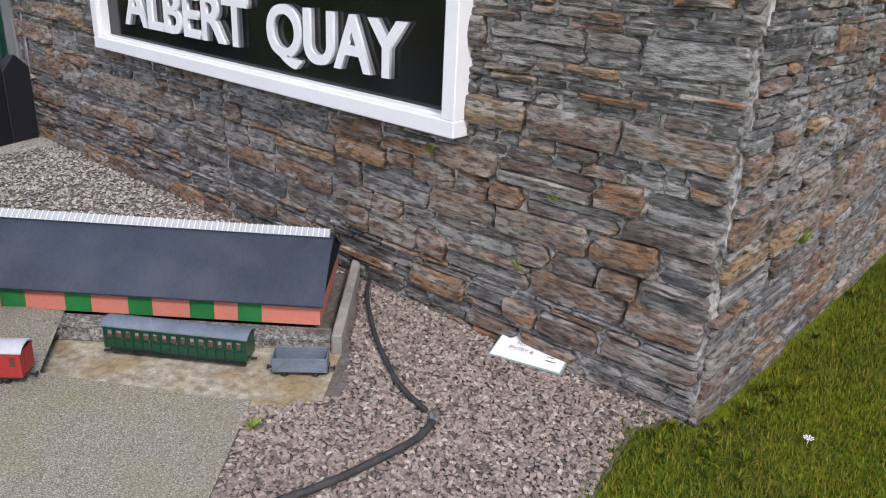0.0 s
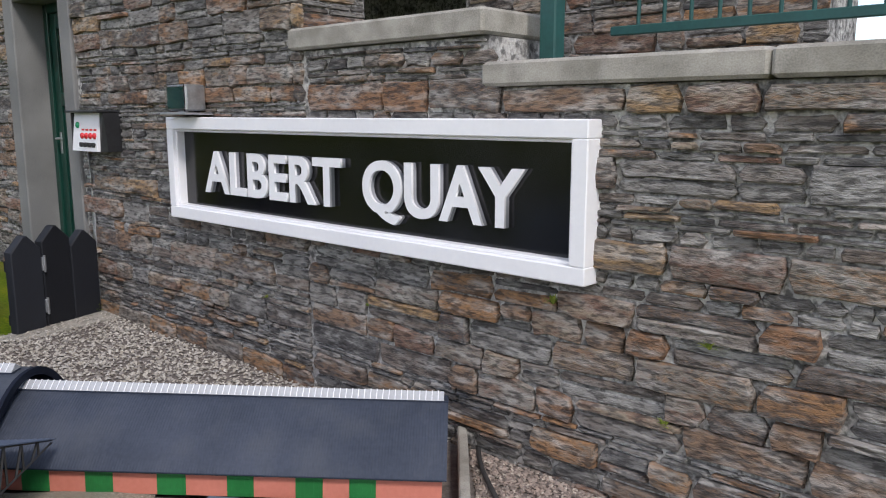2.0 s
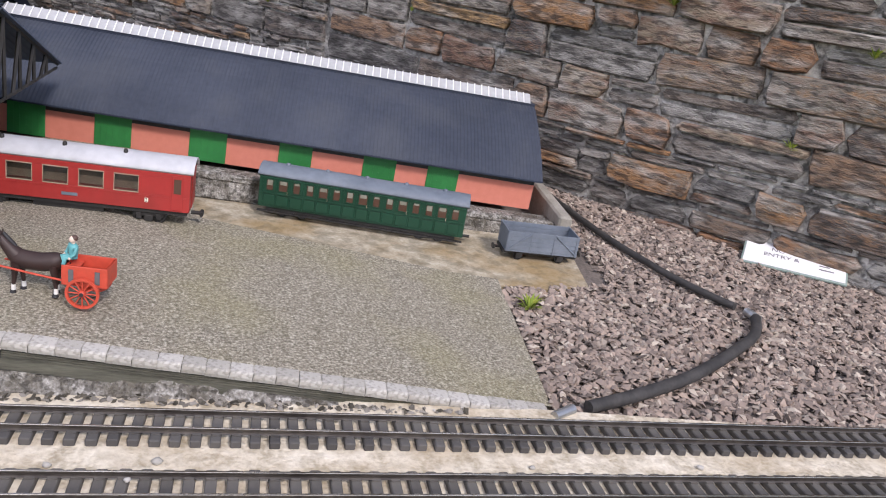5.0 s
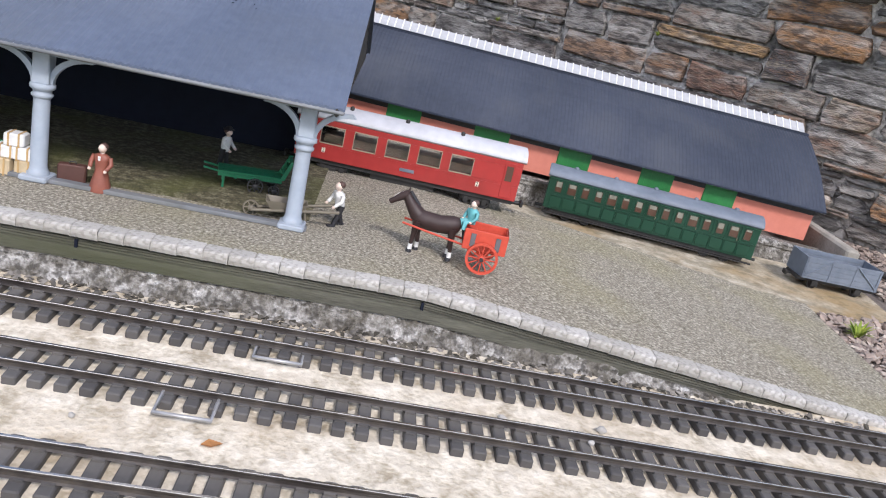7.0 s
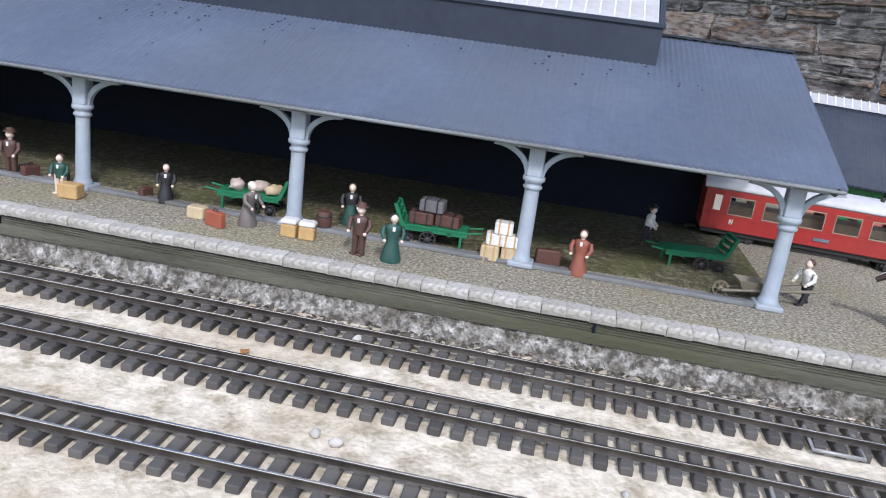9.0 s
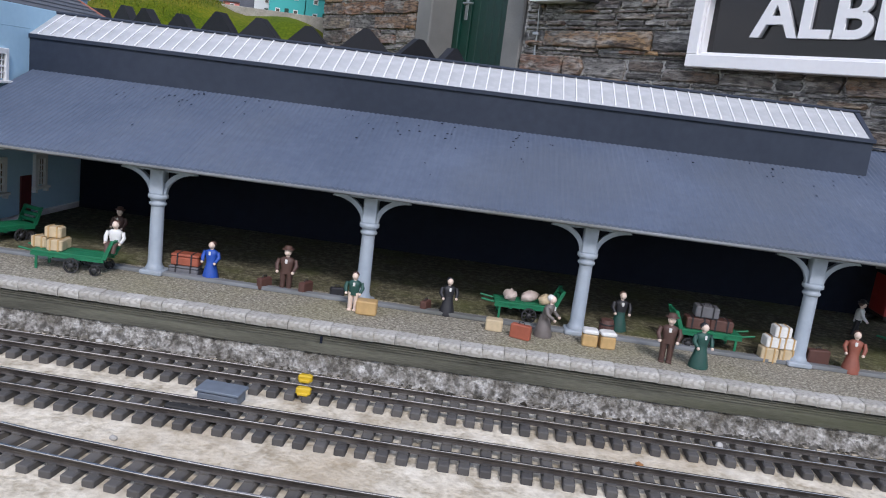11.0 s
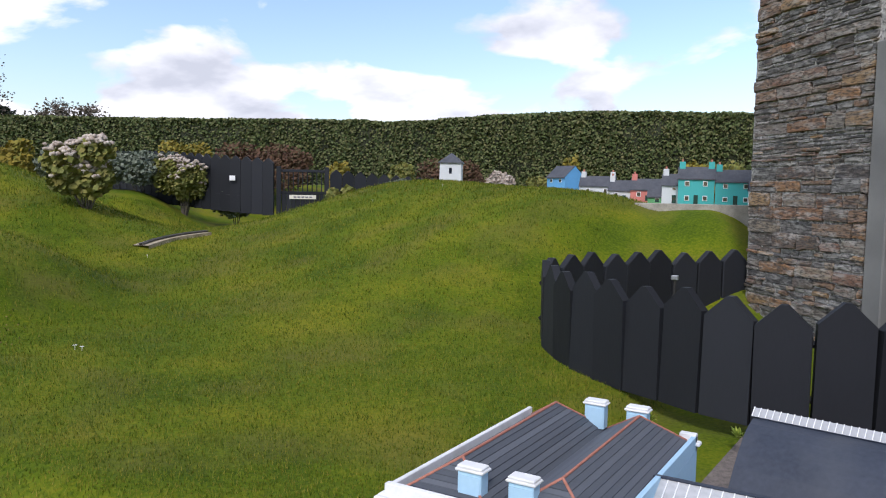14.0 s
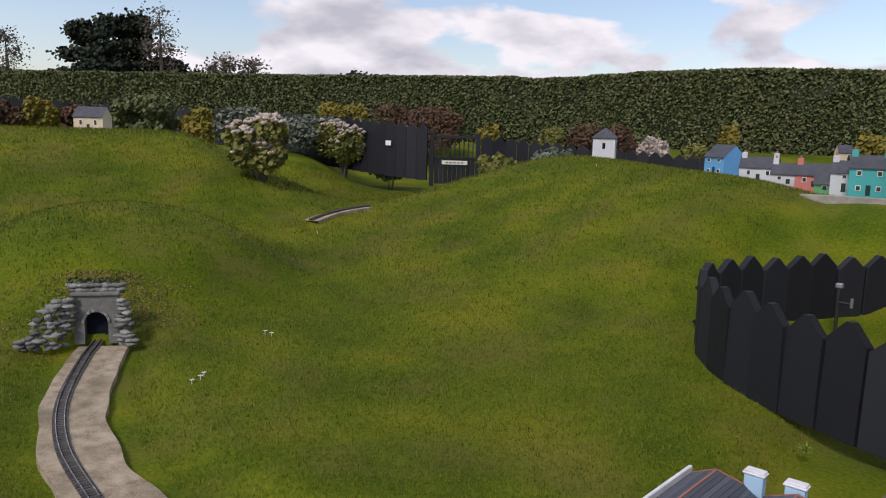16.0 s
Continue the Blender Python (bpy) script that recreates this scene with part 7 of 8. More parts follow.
# ---- small things between the tracks ----
M_YELLOW = surface("yellow plastic clip", [(0.5, 0.33, 0.01), (0.62, 0.42, 0.02)], 30, 0.5, 0.1, 80)
for u, v in ((-0.26, -0.33), (-0.27, -0.38), (-0.26, -0.41), (-0.26, -0.455), (0.36, -0.25), (0.37, -0.3)):
    piece("rail_clip", Shape().box(-0.011, 0.011, -0.006, 0.006, 0, 0.011, 0.002).box(-0.008, 0.008, -0.009, 0.009, 0, 0.005, 0.001), M_YELLOW, "yellow plastic rail clamp on the track", "rail clip", pose(u, v, SZ), "yellow rail clamps")
pm = thing("point_motor", "dark boxed point motor between the tracks", "point motor", pose(0.262, -0.345, BED, 0, 0, -4))
part("housing", Shape().box(-0.03, 0.03, -0.018, 0.018, 0, 0.018, 0.003), M_WAGON, pm)
part("lid", Shape().box(-0.033, 0.033, -0.02, 0.02, 0.018, 0.022, 0.001), M_WAGON, pm)
part("throw_rod", Shape().rod((0, -0.02, 0.008), (0, -0.06, 0.012), 0.0018).box(-0.05, 0.04, -0.075, -0.06, 0.004, 0.016, 0.002), M_IRON, pm)
M_CLIP = surface("grey wire", [(0.3, 0.3, 0.3), (0.42, 0.42, 0.42)], 30, 0.45, 0.1, 80, metal=0.6)
for u, v in ((1.612, -0.298), (1.535, -0.455)):
    piece("track_feeder", Shape().tube([(-0.03, 0.03, 0.012), (-0.03, -0.022, 0.008), (0.03, -0.022, 0.008), (0.03, 0.03, 0.012)], 0.0028, 6), M_CLIP, "bent grey wire feeder clip under the rails", "feeder clip", pose(u, v, BED), "wire feeder clips")
M_LEAF = surface("dead leaf", [(0.3, 0.13, 0.04), (0.42, 0.2, 0.07)], 40, 0.8, 0.2, 90)
for u, v, a in ((1.575, -0.51, 20), (0.86, -0.35, 80), (-0.75, -0.085, 40)):
    lf = Shape().add([(-0.012, 0, 0.002), (-0.003, 0.006, 0.004), (0.011, 0.001, 0.001), (-0.002, -0.006, 0.003)], [(0, 1, 2, 3)])
    lf.add([(-0.012, 0, 0.0012), (-0.003, 0.006, 0.0032), (0.011, 0.001, 0.0002), (-0.002, -0.006, 0.0022)], [(3, 2, 1, 0)])
    piece("fallen_leaf", lf, M_LEAF, "small curled brown leaf on concrete", "leaf", pose(u, v, BED + 0.002 if v < -0.17 else 0.003, 0, 0, a), "fallen leaves")
M_PEBBLE = surface("pale pebble", [(0.36, 0.35, 0.32), (0.55, 0.53, 0.5)], 30, 0.85, 0.3, 90, random_by="object", spread=0.8)
rp = random.Random(9)
for k in range(34):
    v = rp.choice((-0.2, -0.205, -0.215, -0.34, -0.35, -0.5, -0.52, -0.49, -0.41, -0.27))
    u = rp.uniform(-0.9, 2.9)
    q = rp.uniform(0.003, 0.009)
    piece("pebble", Shape().ball((0, 0, q * 0.5), q, q * 0.75, q * 0.6, 7, 5, 0.3), M_PEBBLE, "loose pale pebble on the track bed", "pebble", pose(u, v + rp.uniform(-0.01, 0.01), SZ if v in (-0.41, -0.27) else BED, 0, 0, rp.uniform(0, 180)), "pebbles on the track bed")


M_ROCK = surface("grey rough rock", [(0.1, 0.1, 0.09), (0.2, 0.2, 0.185), (0.32, 0.32, 0.3)], 14, 0.9, 1.0, 80, random_by="object", spread=0.7, dist=0.01)
M_TUNNEL = surface("carved tunnel stone", [(0.12, 0.12, 0.11), (0.21, 0.21, 0.19)], 20, 0.9, 0.6, 80, dist=0.004)


def build_tunnel():
    m = pose(-5.6, 0.74, 0.0, 0, 0, 55)
    t = thing("tunnel_portal", "small arched stone tunnel portal set in the grass", "tunnel portal", m)
    # local x across, local -y towards the railway line
    w, h, r = 0.155, 0.37, 0.082
    arch = [(r * math.cos(a), 0.165 + r * math.sin(a)) for a in [i * math.pi / 12 for i in range(13)]]
    # one wall with an arched opening: outer edge and opening walked together from right to left
    outer = [(w, 0.0), (w, 0.165)] + [(w, 0.165 + (h - 0.165) * k / 3) for k in (1, 2)] + [(w, h)] + [(w - 2 * w * k / 6, h) for k in range(1, 6)] + [(-w, h)] + [(-w, 0.165 + (h - 0.165) * k / 3) for k in (2, 1)] + [(-w, 0.165), (-w, 0.0)]
    inner_edge = [(r, 0.0)] + arch + [(-r, 0.0)]
    s = Shape().rings([[(x, -0.05, z), (p, -0.05, q), (p, 0.05, q), (x, 0.05, z)] for (x, z), (p, q) in zip(outer, inner_edge)], smooth=False)
    part("portal_wall", s, M_TUNNEL, t)
    vo = Shape().box(-0.0, 0.02, -0.062, -0.045, -0.011, 0.011, 0.002).mesh("voussoir")
    for i in range(15):
        a = math.pi * (i + 0.5) / 15
        part("voussoir", vo, M_ROCK, t, m=pose((r - 0.002) * math.cos(a), 0, 0.165 + (r - 0.002) * math.sin(a), 0, -math.degrees(a), 0))
    part("cornice", Shape().box(-w - 0.015, w + 0.015, -0.07, 0.05, h, h + 0.025, 0.004), M_TUNNEL, t)
    tube = [[(x, y, z) for x, z in [(r, -0.01), (r, 0.165)] + arch[1:-1] + [(-r, 0.165), (-r, -0.01)]] for y in (0.04, 0.9)]
    inner = Shape().rings(tube, caps=False, smooth=False)
    # added plate just inside the arch stands for the tunnel's darkness
    inner.box(-r, r, 0.03, 0.04, 0, 0.26)
    part("tunnel_lining", inner, M_DARK, t)
    r2 = random.Random(5)
    for side, reach, n in ((-1, 0.36, 72), (1, 0.12, 26)):
        for k in range(n):
            row = (k % 12) / 12
            x = side * (w + 0.015 + r2.random() * reach * (1 - row * 0.75))
            q = r2.uniform(0.03, 0.06)
            part("rock", Shape().ball((0, 0, 0), q, q * 0.7, r2.uniform(0.013, 0.022), 6, 3, 0.7), M_ROCK, t, m=pose(x, -0.03 - abs(x) * 0.4 + r2.uniform(-0.03, 0.02), row * 0.36 + 0.015, r2.uniform(-8, 8), r2.uniform(-12, 12), side * -25 + r2.uniform(-15, 15)))
    for k in range(16):
        part("rock", Shape().ball((0, 0, 0), r2.uniform(0.035, 0.06), 0.04, r2.uniform(0.016, 0.026), 7, 4, 0.5), M_ROCK, t, m=pose(-w + (k % 8) * 0.045, 0.0, h + 0.035 + (k // 8) * 0.035, 0, 0, r2.uniform(-40, 40)))
    # dry grass and ivy on the bank above
    ivy = Shape()
    def bank(rr, spread, y0, y1, rise):
        p = m @ Vector((rr.gauss(-0.03, spread), rr.uniform(y0, y1), 0))
        q = m.inverted() @ Vector((p.x, p.y, terrain(p.x, p.y)))
        return (q.x, q.y, q.z + rr.random() ** 2 * rise)

    leaf_cards(ivy, lambda rr: (rr.uniform(-0.2, 0.18), rr.uniform(-0.02, 0.07), h + 0.06 + rr.random() ** 2 * 0.05), 0.028, r2, 700)
    leaf_cards(ivy, lambda rr: bank(rr, 0.12, 0.05, 0.2, 0.05), 0.02, r2, 900)
    part("ivy", ivy, M_HEDGE, t, "dark ivy hanging over the portal")
    dry = Shape()
    leaf_cards(dry, lambda rr: bank(rr, 0.3, 0.12, 0.75, 0.02), 0.013, r2, 5200)
    part("dry_growth", dry, M_STRAW, t, "straw coloured growth above the portal")


build_tunnel()


def ribbon(name, points, left, right, dz, material, label, category):
    line = smooth_line(points, 0.08)
    s = Shape()
    rows = []
    for i, p in enumerate(line):
        d = (line[min(i + 1, len(line) - 1)] - line[max(i - 1, 0)]).normalized()
        q = Vector((-d.y, d.x, 0))
        k = 0.025 * noise.noise((p.x * 3, p.y * 3, 0))
        a, b = p + q * (left + k), p - q * (right + k)
        rows.append([(a.x, a.y, p.z + dz - 0.1), (a.x, a.y, p.z + dz), (p.x, p.y, p.z + dz + 0.001), (b.x, b.y, p.z + dz), (b.x, b.y, p.z + dz - 0.1)])
    s.rings(rows, closed=False, smooth=False)
    piece(name, s, material, label, category, kind="structure")


ribbon("curved_path", [(-1.85, -0.3, BED - 0.001), (-2.4, -0.36, -0.062), (-3.2, -0.39, -0.042), (-3.85, -0.26, -0.022), (-4.5, 0.01, -0.012), (-5.2, 0.45, 0.0), (-5.56, 0.71, 0.004)], 0.12, 0.25, 0.0, M_PATH, "curving pale concrete path carrying the model track", "path")

# second stretch of line in the hollow
hollow = [(-7.87, 4.62), (-7.98, 4.96), (-8.05, 5.4), (-8.01, 5.8)]
ribbon("hollow_path", [(u, v, terrain(u, v) + 0.03) for u, v in hollow], 0.11, 0.11, 0.0, M_PATH, "pale concrete strip in the hollow between mounds", "path")
hs = Shape()
for side in (-0.0225, 0.0225):
    hs.tube([(p.x + side, p.y, p.z) for p in smooth_line([(u, v, terrain(u, v) + 0.045) for u, v in hollow], 0.15)], 0.012, 4)
piece("distant_track", hs, M_RAIL, "dark rails on the concrete strip", "railway track")


# ---- model village ----
def paint(name, c):
    return surface(name, [tuple(x * 0.9 for x in c), c], 6, 0.75, 0.1, 60, dist=0.001)


P_TEAL, P_SKY, P_CREAM, P_PINK, P_WHITE, P_GREEN, P_YELLOW = (paint("teal render", (0.06, 0.42, 0.42)), paint("sky blue render", (0.13, 0.38, 0.68)), paint("cream render", (0.68, 0.58, 0.4)), paint("coral render", (0.6, 0.2, 0.17)),
                                                               paint("whitewash", (0.62, 0.64, 0.66)), paint("leaf green shop front", (0.12, 0.36, 0.15)), paint("yellow render", (0.62, 0.5, 0.2)))
M_VSLATE = surface("village slate", [(0.045, 0.05, 0.062), (0.085, 0.09, 0.105)], 12, 0.7, 0.2, 60, dist=0.003)


def model_house(u, v, turn, w, d, h, wall, label, z=None, storeys=2, bays=2, chimneys=1):
    z = terrain(u, v) if z is None else z
    t = thing("model_house", label, "model house", pose(u, v, z - 0.02, 0, 0, turn), "model village houses")
    ridge = h + d * 0.42
    part("wall", Shape().add([(-w / 2, -d / 2, -0.5), (-w / 2, d / 2, -0.5), (-w / 2, d / 2, h), (-w / 2, 0, ridge), (-w / 2, -d / 2, h), (w / 2, -d / 2, -0.5), (w / 2, d / 2, -0.5), (w / 2, d / 2, h), (w / 2, 0, ridge), (w / 2, -d / 2, h)],
                             [(4, 3, 2, 1, 0), (5, 6, 7, 8, 9), (0, 5, 9, 4), (1, 2, 7, 6), (0, 1, 6, 5)]), wall, t)
    rf = Shape()
    for sg in (-1, 1):
        rf.add([(-w / 2 - 0.01, sg * (d / 2 + 0.02), h - 0.012), (w / 2 + 0.01, sg * (d / 2 + 0.02), h - 0.012), (w / 2 + 0.01, 0, ridge + 0.008), (-w / 2 - 0.01, 0, ridge + 0.008),
                (-w / 2 - 0.01, sg * (d / 2 + 0.02), h - 0.026), (w / 2 + 0.01, sg * (d / 2 + 0.02), h - 0.026)], [(0, 1, 2, 3), (0, 4, 5, 1)])
    part("roof", rf, M_VSLATE, t)
    for i in range(bays):
        for k in range(storeys):
            x = -w / 2 + w * (i + 0.5) / bays
            zz = h * (k + 0.4) / storeys
            win = part("window", Shape().box(x - 0.028, x + 0.028, -d / 2 - 0.005, -d / 2, zz, zz + h * 0.36 / storeys, 0.002), M_WHITE, t)
            part("pane", Shape().box(x - 0.021, x + 0.021, -d / 2 - 0.008, -d / 2 - 0.004, zz + 0.008, zz + h * 0.36 / storeys - 0.008), M_PANE, win)
    part("door", Shape().box(-0.025, 0.025, -d / 2 - 0.007, -d / 2, 0.02, 0.02 + min(0.12, h * 0.4), 0.002), M_GREEN, t)
    for k in range(chimneys):
        x = (-1 if k == 0 else 1) * (w / 2 - 0.04)
        c = part("chimney", Shape().box(x - 0.035, x + 0.035, -0.028, 0.028, ridge - 0.05, ridge + 0.07, 0.003), wall, t)
        part("chimney_pot", Shape().lathe([(0.012, 0), (0.012, 0.03), (0.009, 0.03)], 8, (x, 0, ridge + 0.07)), M_RIDGE, c)
    return t


row = [
    (-4.43, 9.57, 1.12, -28, 0.42, 0.38, 0.3, P_SKY, "sky blue gabled model house on the mound", 0),
    (-3.86, 9.42, 1.1, 12, 0.5, 0.3, 0.2, P_WHITE, "low grey white terraced model cottage", 2),
    (-3.38, 9.2, 1.08, 12, 0.44, 0.3, 0.16, P_WHITE, "low white model cottage with slate roof", 1),
    (-2.97, 8.9, 1.08, 12, 0.44, 0.3, 0.18, P_PINK, "coral pink fronted model shop", 1),
    (-2.74, 8.55, 1.07, 12, 0.24, 0.2, 0.1, P_GREEN, "small green fronted model shop", 0),
    (-2.53, 8.56, 1.06, 12, 0.3, 0.3, 0.26, P_WHITE, "white two storey model house", 1),
    (-2.2, 8.3, 1.05, 12, 0.42, 0.3, 0.35, P_TEAL, "bright teal two storey model house", 2),
    (-1.76, 8.4, 1.05, 12, 0.46, 0.3, 0.32, P_TEAL, "teal model house with side wing", 1),
    (-1.42, 8.1, 1.05, 12, 0.26, 0.24, 0.22, P_WHITE, "small white model house annex", 0),
    (-1.13, 8.0, 1.05, -20, 0.4, 0.36, 0.4, P_CREAM, "cream gabled model town house", 1),
    (-0.7, 8.05, 1.05, 12, 0.5, 0.34, 0.38, P_YELLOW, "pale yellow model town house", 2)]
for u, v, z, turn, w, dep, h, pm, label, ch in row:
    model_house(u, v, turn, w, dep, h, pm, label, z, 1 if h < 0.21 else 2, 2 if w > 0.3 else 1, ch)
piece("village_wall", Shape().box(-1.25, 1.25, -0.04, 0.04, -0.5, 0.0, 0.006), M_COPING, "low grey wall before the model village", "garden wall", pose(-1.45, 7.62, 1.07, 0, 0, 12))
model_house(-13.4, 4.36, 40, 0.5, 0.36, 0.26, P_CREAM, "small cream model cottage on a grassy mound", None, 1, 2, 0)
model_house(-4.56, 16.55, 30, 0.4, 0.34, 0.2, P_CREAM, "small cream cottage behind the village", 1.26, 1, 1, 0)


def build_monument():
    u, v = -6.45, 9.59
    t = thing("model_tower", "small white tower with a grey pyramid roof", "model tower", pose(u, v, terrain(u, v) - 0.03, 0, 0, 25) @ Matrix.Scale(1.2, 4))
    part("body", Shape().rings([[(sx * w, sy * w, z) for sx, sy in ((-1, -1), (1, -1), (1, 1), (-1, 1))] for w, z in ((0.19, 0), (0.19, 0.03), (0.15, 0.04), (0.145, 0.34))], smooth=False), P_WHITE, t)
    part("roof", Shape().rings([[(sx * w, sy * w, z) for sx, sy in ((-1, -1), (1, -1), (1, 1), (-1, 1))] for w, z in ((0.165, 0.34), (0.165, 0.355), (0.085, 0.42), (0.01, 0.48))], smooth=False), M_VSLATE, t)
    part("opening", Shape().box(-0.02, 0.02, -0.15, -0.14, 0.2, 0.28, 0.003), M_DARK, t)


build_monument()


# ---- far fence, gate, shrubs ----
def far_fence(points, h, label):
    t = thing("garden_fence", label, "fence", pose(points[0][0], points[0][1], 0))
    inv = t.matrix_basis.inverted()
    line = smooth_line([(p[0], p[1], p[2] - h) for p in points], 0.27)
    me = picket_mesh(0.26, h)
    rails = Shape()
    for a, b in zip(line, line[1:]):
        c = (a + b) / 2
        part("picket", me, M_FENCE, t, m=inv @ pose(c.x, c.y, c.z, 0, 0, math.degrees(math.atan2(b.y - a.y, b.x - a.x)) + 180 + rng.uniform(-4, 4)))
        rails.rod(tuple(inv @ (a + Vector((0, 0, h * 0.3)))), tuple(inv @ (b + Vector((0, 0, h * 0.3)))), 0.03, n=4, smooth=False)
    part("rails", rails, M_FENCE, t)


far_fence([(-19.29, 10.5, 2.07), (-17.61, 11.18, 1.98), (-15.19, 11.02, 1.94), (-13.38, 10.95, 1.85), (-11.9, 11.28, 1.76)], 1.25, "black picket fence at the far end of the garden")
far_fence([(-11.0, 12.05, 1.56), (-10.06, 12.87, 1.47), (-8.42, 13.53, 1.37), (-7.3, 13.66, 1.31), (-6.0, 13.7, 1.25)], 1.0, "black picket fence descending behind the mound")
far_fence([(-26.0, 4.0, 2.32), (-24.68, 6.01, 2.29), (-23.65, 7.42, 2.24), (-22.37, 9.1, 2.12), (-19.4, 10.45, 2.07)], 1.0, "distant black picket fence before the hedge")


def build_far_gate():
    t = thing("far_gate", "tall black garden gate with an open barred top", "gate", pose(-11.45, 11.67, 0.4, 0, 0, 40))
    for x in (-0.52, 0.52):
        part("post", Shape().box(x - 0.05, x + 0.05, -0.05, 0.05, 0, 1.2, 0.008), M_FENCE, t)
    for k in range(9):
        part("board", Shape().box(-0.46 + k * 0.1022 + 0.003, -0.46 + (k + 1) * 0.1022 - 0.003, -0.015, 0.015, 0.05, 0.62, 0.004), M_FENCE, t)
        part("bar", Shape().rod((-0.41 + k * 0.1022, 0, 0.62), (-0.41 + k * 0.1022, 0, 1.1), 0.012, n=6), M_FENCE, t)
    part("top_rail", Shape().box(-0.47, 0.47, -0.02, 0.02, 1.08, 1.14, 0.004), M_FENCE, t)
    part("mid_rail", Shape().box(-0.47, 0.47, -0.025, 0.02, 0.6, 0.66, 0.004), M_FENCE, t)
    part("sign_board", Shape().box(-0.29, 0.29, -0.04, -0.026, 0.49, 0.58, 0.004), M_NUMBER, t, "cream name board")
    for k in range(5):
        part("faded_writing", Shape().box(-0.2 + k * 0.085, -0.14 + k * 0.085, -0.044, -0.0405, 0.52, 0.55), M_INK, t)
    piece("white_notice", Shape().box(-0.07, 0.07, -0.012, 0.0, 0, 0.11, 0.003), M_WHITE, "small white notice fixed to the black fence", "notice", pose(-12.84, 10.93, 1.27, 0, 0, 15))


build_far_gate()
for u, v, rad, top, m, lab, n, b in (
        (-9.59, 5.1, 0.54, 1.76, M_OLIVE, "rounded shrub topped with pale dried flower heads", 2104, M_BLOSSOM),
        (-14.21, 10.78, 0.67, 1.85, M_OLIVE, "rounded shrub topped with pale dried flower heads", 2577, M_BLOSSOM),
        (-13.28, 11.48, 0.53, 1.32, M_GREY_LEAF, "spreading silvery grey shrub", 2043, None),
        (-15.13, 10.31, 0.9, 2.01, M_GREY_LEAF, "spreading silvery grey shrub", 2642, None),
        (-16.87, 9.63, 0.72, 2.1, M_GREY_LEAF, "spreading silvery grey shrub", 2306, None),
        (-17.92, 13.98, 0.8, 2.41, M_GOLD, "golden yellow garden shrub", 2358, None),
        (-16.32, 15.63, 1.77, 2.38, M_HEATHER, "russet heather mound before the hedge", 4307, None),
        (-12.86, 14.66, 0.36, 1.9, M_GOLD, "golden yellow garden shrub", 1445, None),
        (-10.19, 11.66, 0.46, 1.2, M_OLIVE, "olive green shrub in the garden", 1692, None),
        (-8.96, 11.92, 0.47, 1.46, M_GREY_LEAF, "spreading silvery grey shrub", 1696, None),
        (-11.53, 15.62, 0.44, 1.99, M_OLIVE, "olive green shrub in the garden", 1660, None),
        (-10.92, 17.17, 1.25, 2.01, M_HEATHER, "russet heather mound before the hedge", 3310, None),
        (-8.74, 16.07, 0.47, 1.74, M_BLOSSOM, "pale pink flowering garden shrub", 1693, None),
        (-7.56, 15.52, 0.47, 1.61, M_OLIVE, "olive green shrub in the garden", 1672, None),
        (-6.49, 14.88, 0.27, 2.04, M_GOLD, "golden yellow garden shrub", 1351, None),
        (-15.36, 6.34, 0.89, 2.19, M_HEDGE, "dark green spreading pine shrub", 2691, None),
        (-14.42, 6.98, 0.34, 2.03, M_GOLD, "golden yellow garden shrub", 1545, None),
        (-16.62, 4.8, 0.4, 2.08, M_GOLD, "golden yellow garden shrub", 1626, None),
        (-16.91, 4.01, 0.67, 2.06, M_HEATHER, "russet heather mound before the hedge", 2159, None),
        (-3.89, 15.68, 0.37, 1.86, M_GOLD, "golden yellow garden shrub", 1539, None),
        (-3.66, 16.76, 0.77, 2.0, M_OLIVE, "olive green shrub in the garden", 2383, None),
        (-17.25, 5.89, 0.63, 1.98, M_HEATHER, "russet heather mound before the hedge", 1997, None)):
    shrub(u, v, rad, top, m, lab, n, "shrub", b, 0.065, b is not None)


def tree(u, v, z, h, rad, leaf, label, bare=False):
    r = random.Random(int(u * 7 + v * 3))
    t = thing("tree", label, "tree", pose(u, v, z))
    s = Shape().tube([(0, 0, 0), (0.1, 0, h * 0.3), (-0.05, 0.1, h * 0.6), (0.05, 0, h * 0.97)], [0.22, 0.17, 0.11, 0.02], 8)
    ends = []
    for k in range(46 if bare else 30):
        f = r.uniform(0.2 if bare else 0.3, 0.97)
        a = r.random() * 6.283
        reach = rad * (1.05 - f * 0.75) * r.uniform(0.5, 1.0) if bare else rad * r.uniform(0.4, 1.0) * (1.0 - 0.35 * abs(f - 0.55))
        p = (reach * math.cos(a), reach * math.sin(a), h * f + reach * (0.35 if bare else 0.25))
        s.tube([(0, 0, h * f), (p[0] * 0.5, p[1] * 0.5, h * f + reach * 0.1), p], [0.06 * (1.1 - f), 0.035 * (1.1 - f), 0.008], 5)
        ends.append(p)
        if bare:
            for j in range(7):
                q = [p[i] * g + (1 - g) * (0, 0, h * f)[i] for i in range(3) for g in (r.uniform(0.4, 1),)]
                s.rod(q, (q[0] + r.gauss(0, 0.3), q[1] + r.gauss(0, 0.3), q[2] + r.uniform(0.1, 0.5)), 0.014, 0.006, n=4)
    part("trunk", s, M_TWIG, t)
    lv = Shape()

    def spot(rr):
        c = rr.choice(ends)
        k = 0.4 if bare else 0.42
        return (c[0] + rr.gauss(0, k), c[1] + rr.gauss(0, k), c[2] + rr.gauss(0, k * 0.5))

    leaf_cards(lv, spot, 0.13 if bare else 0.24, r, 1300 if bare else 9000)
    part("crown", lv, leaf, t)


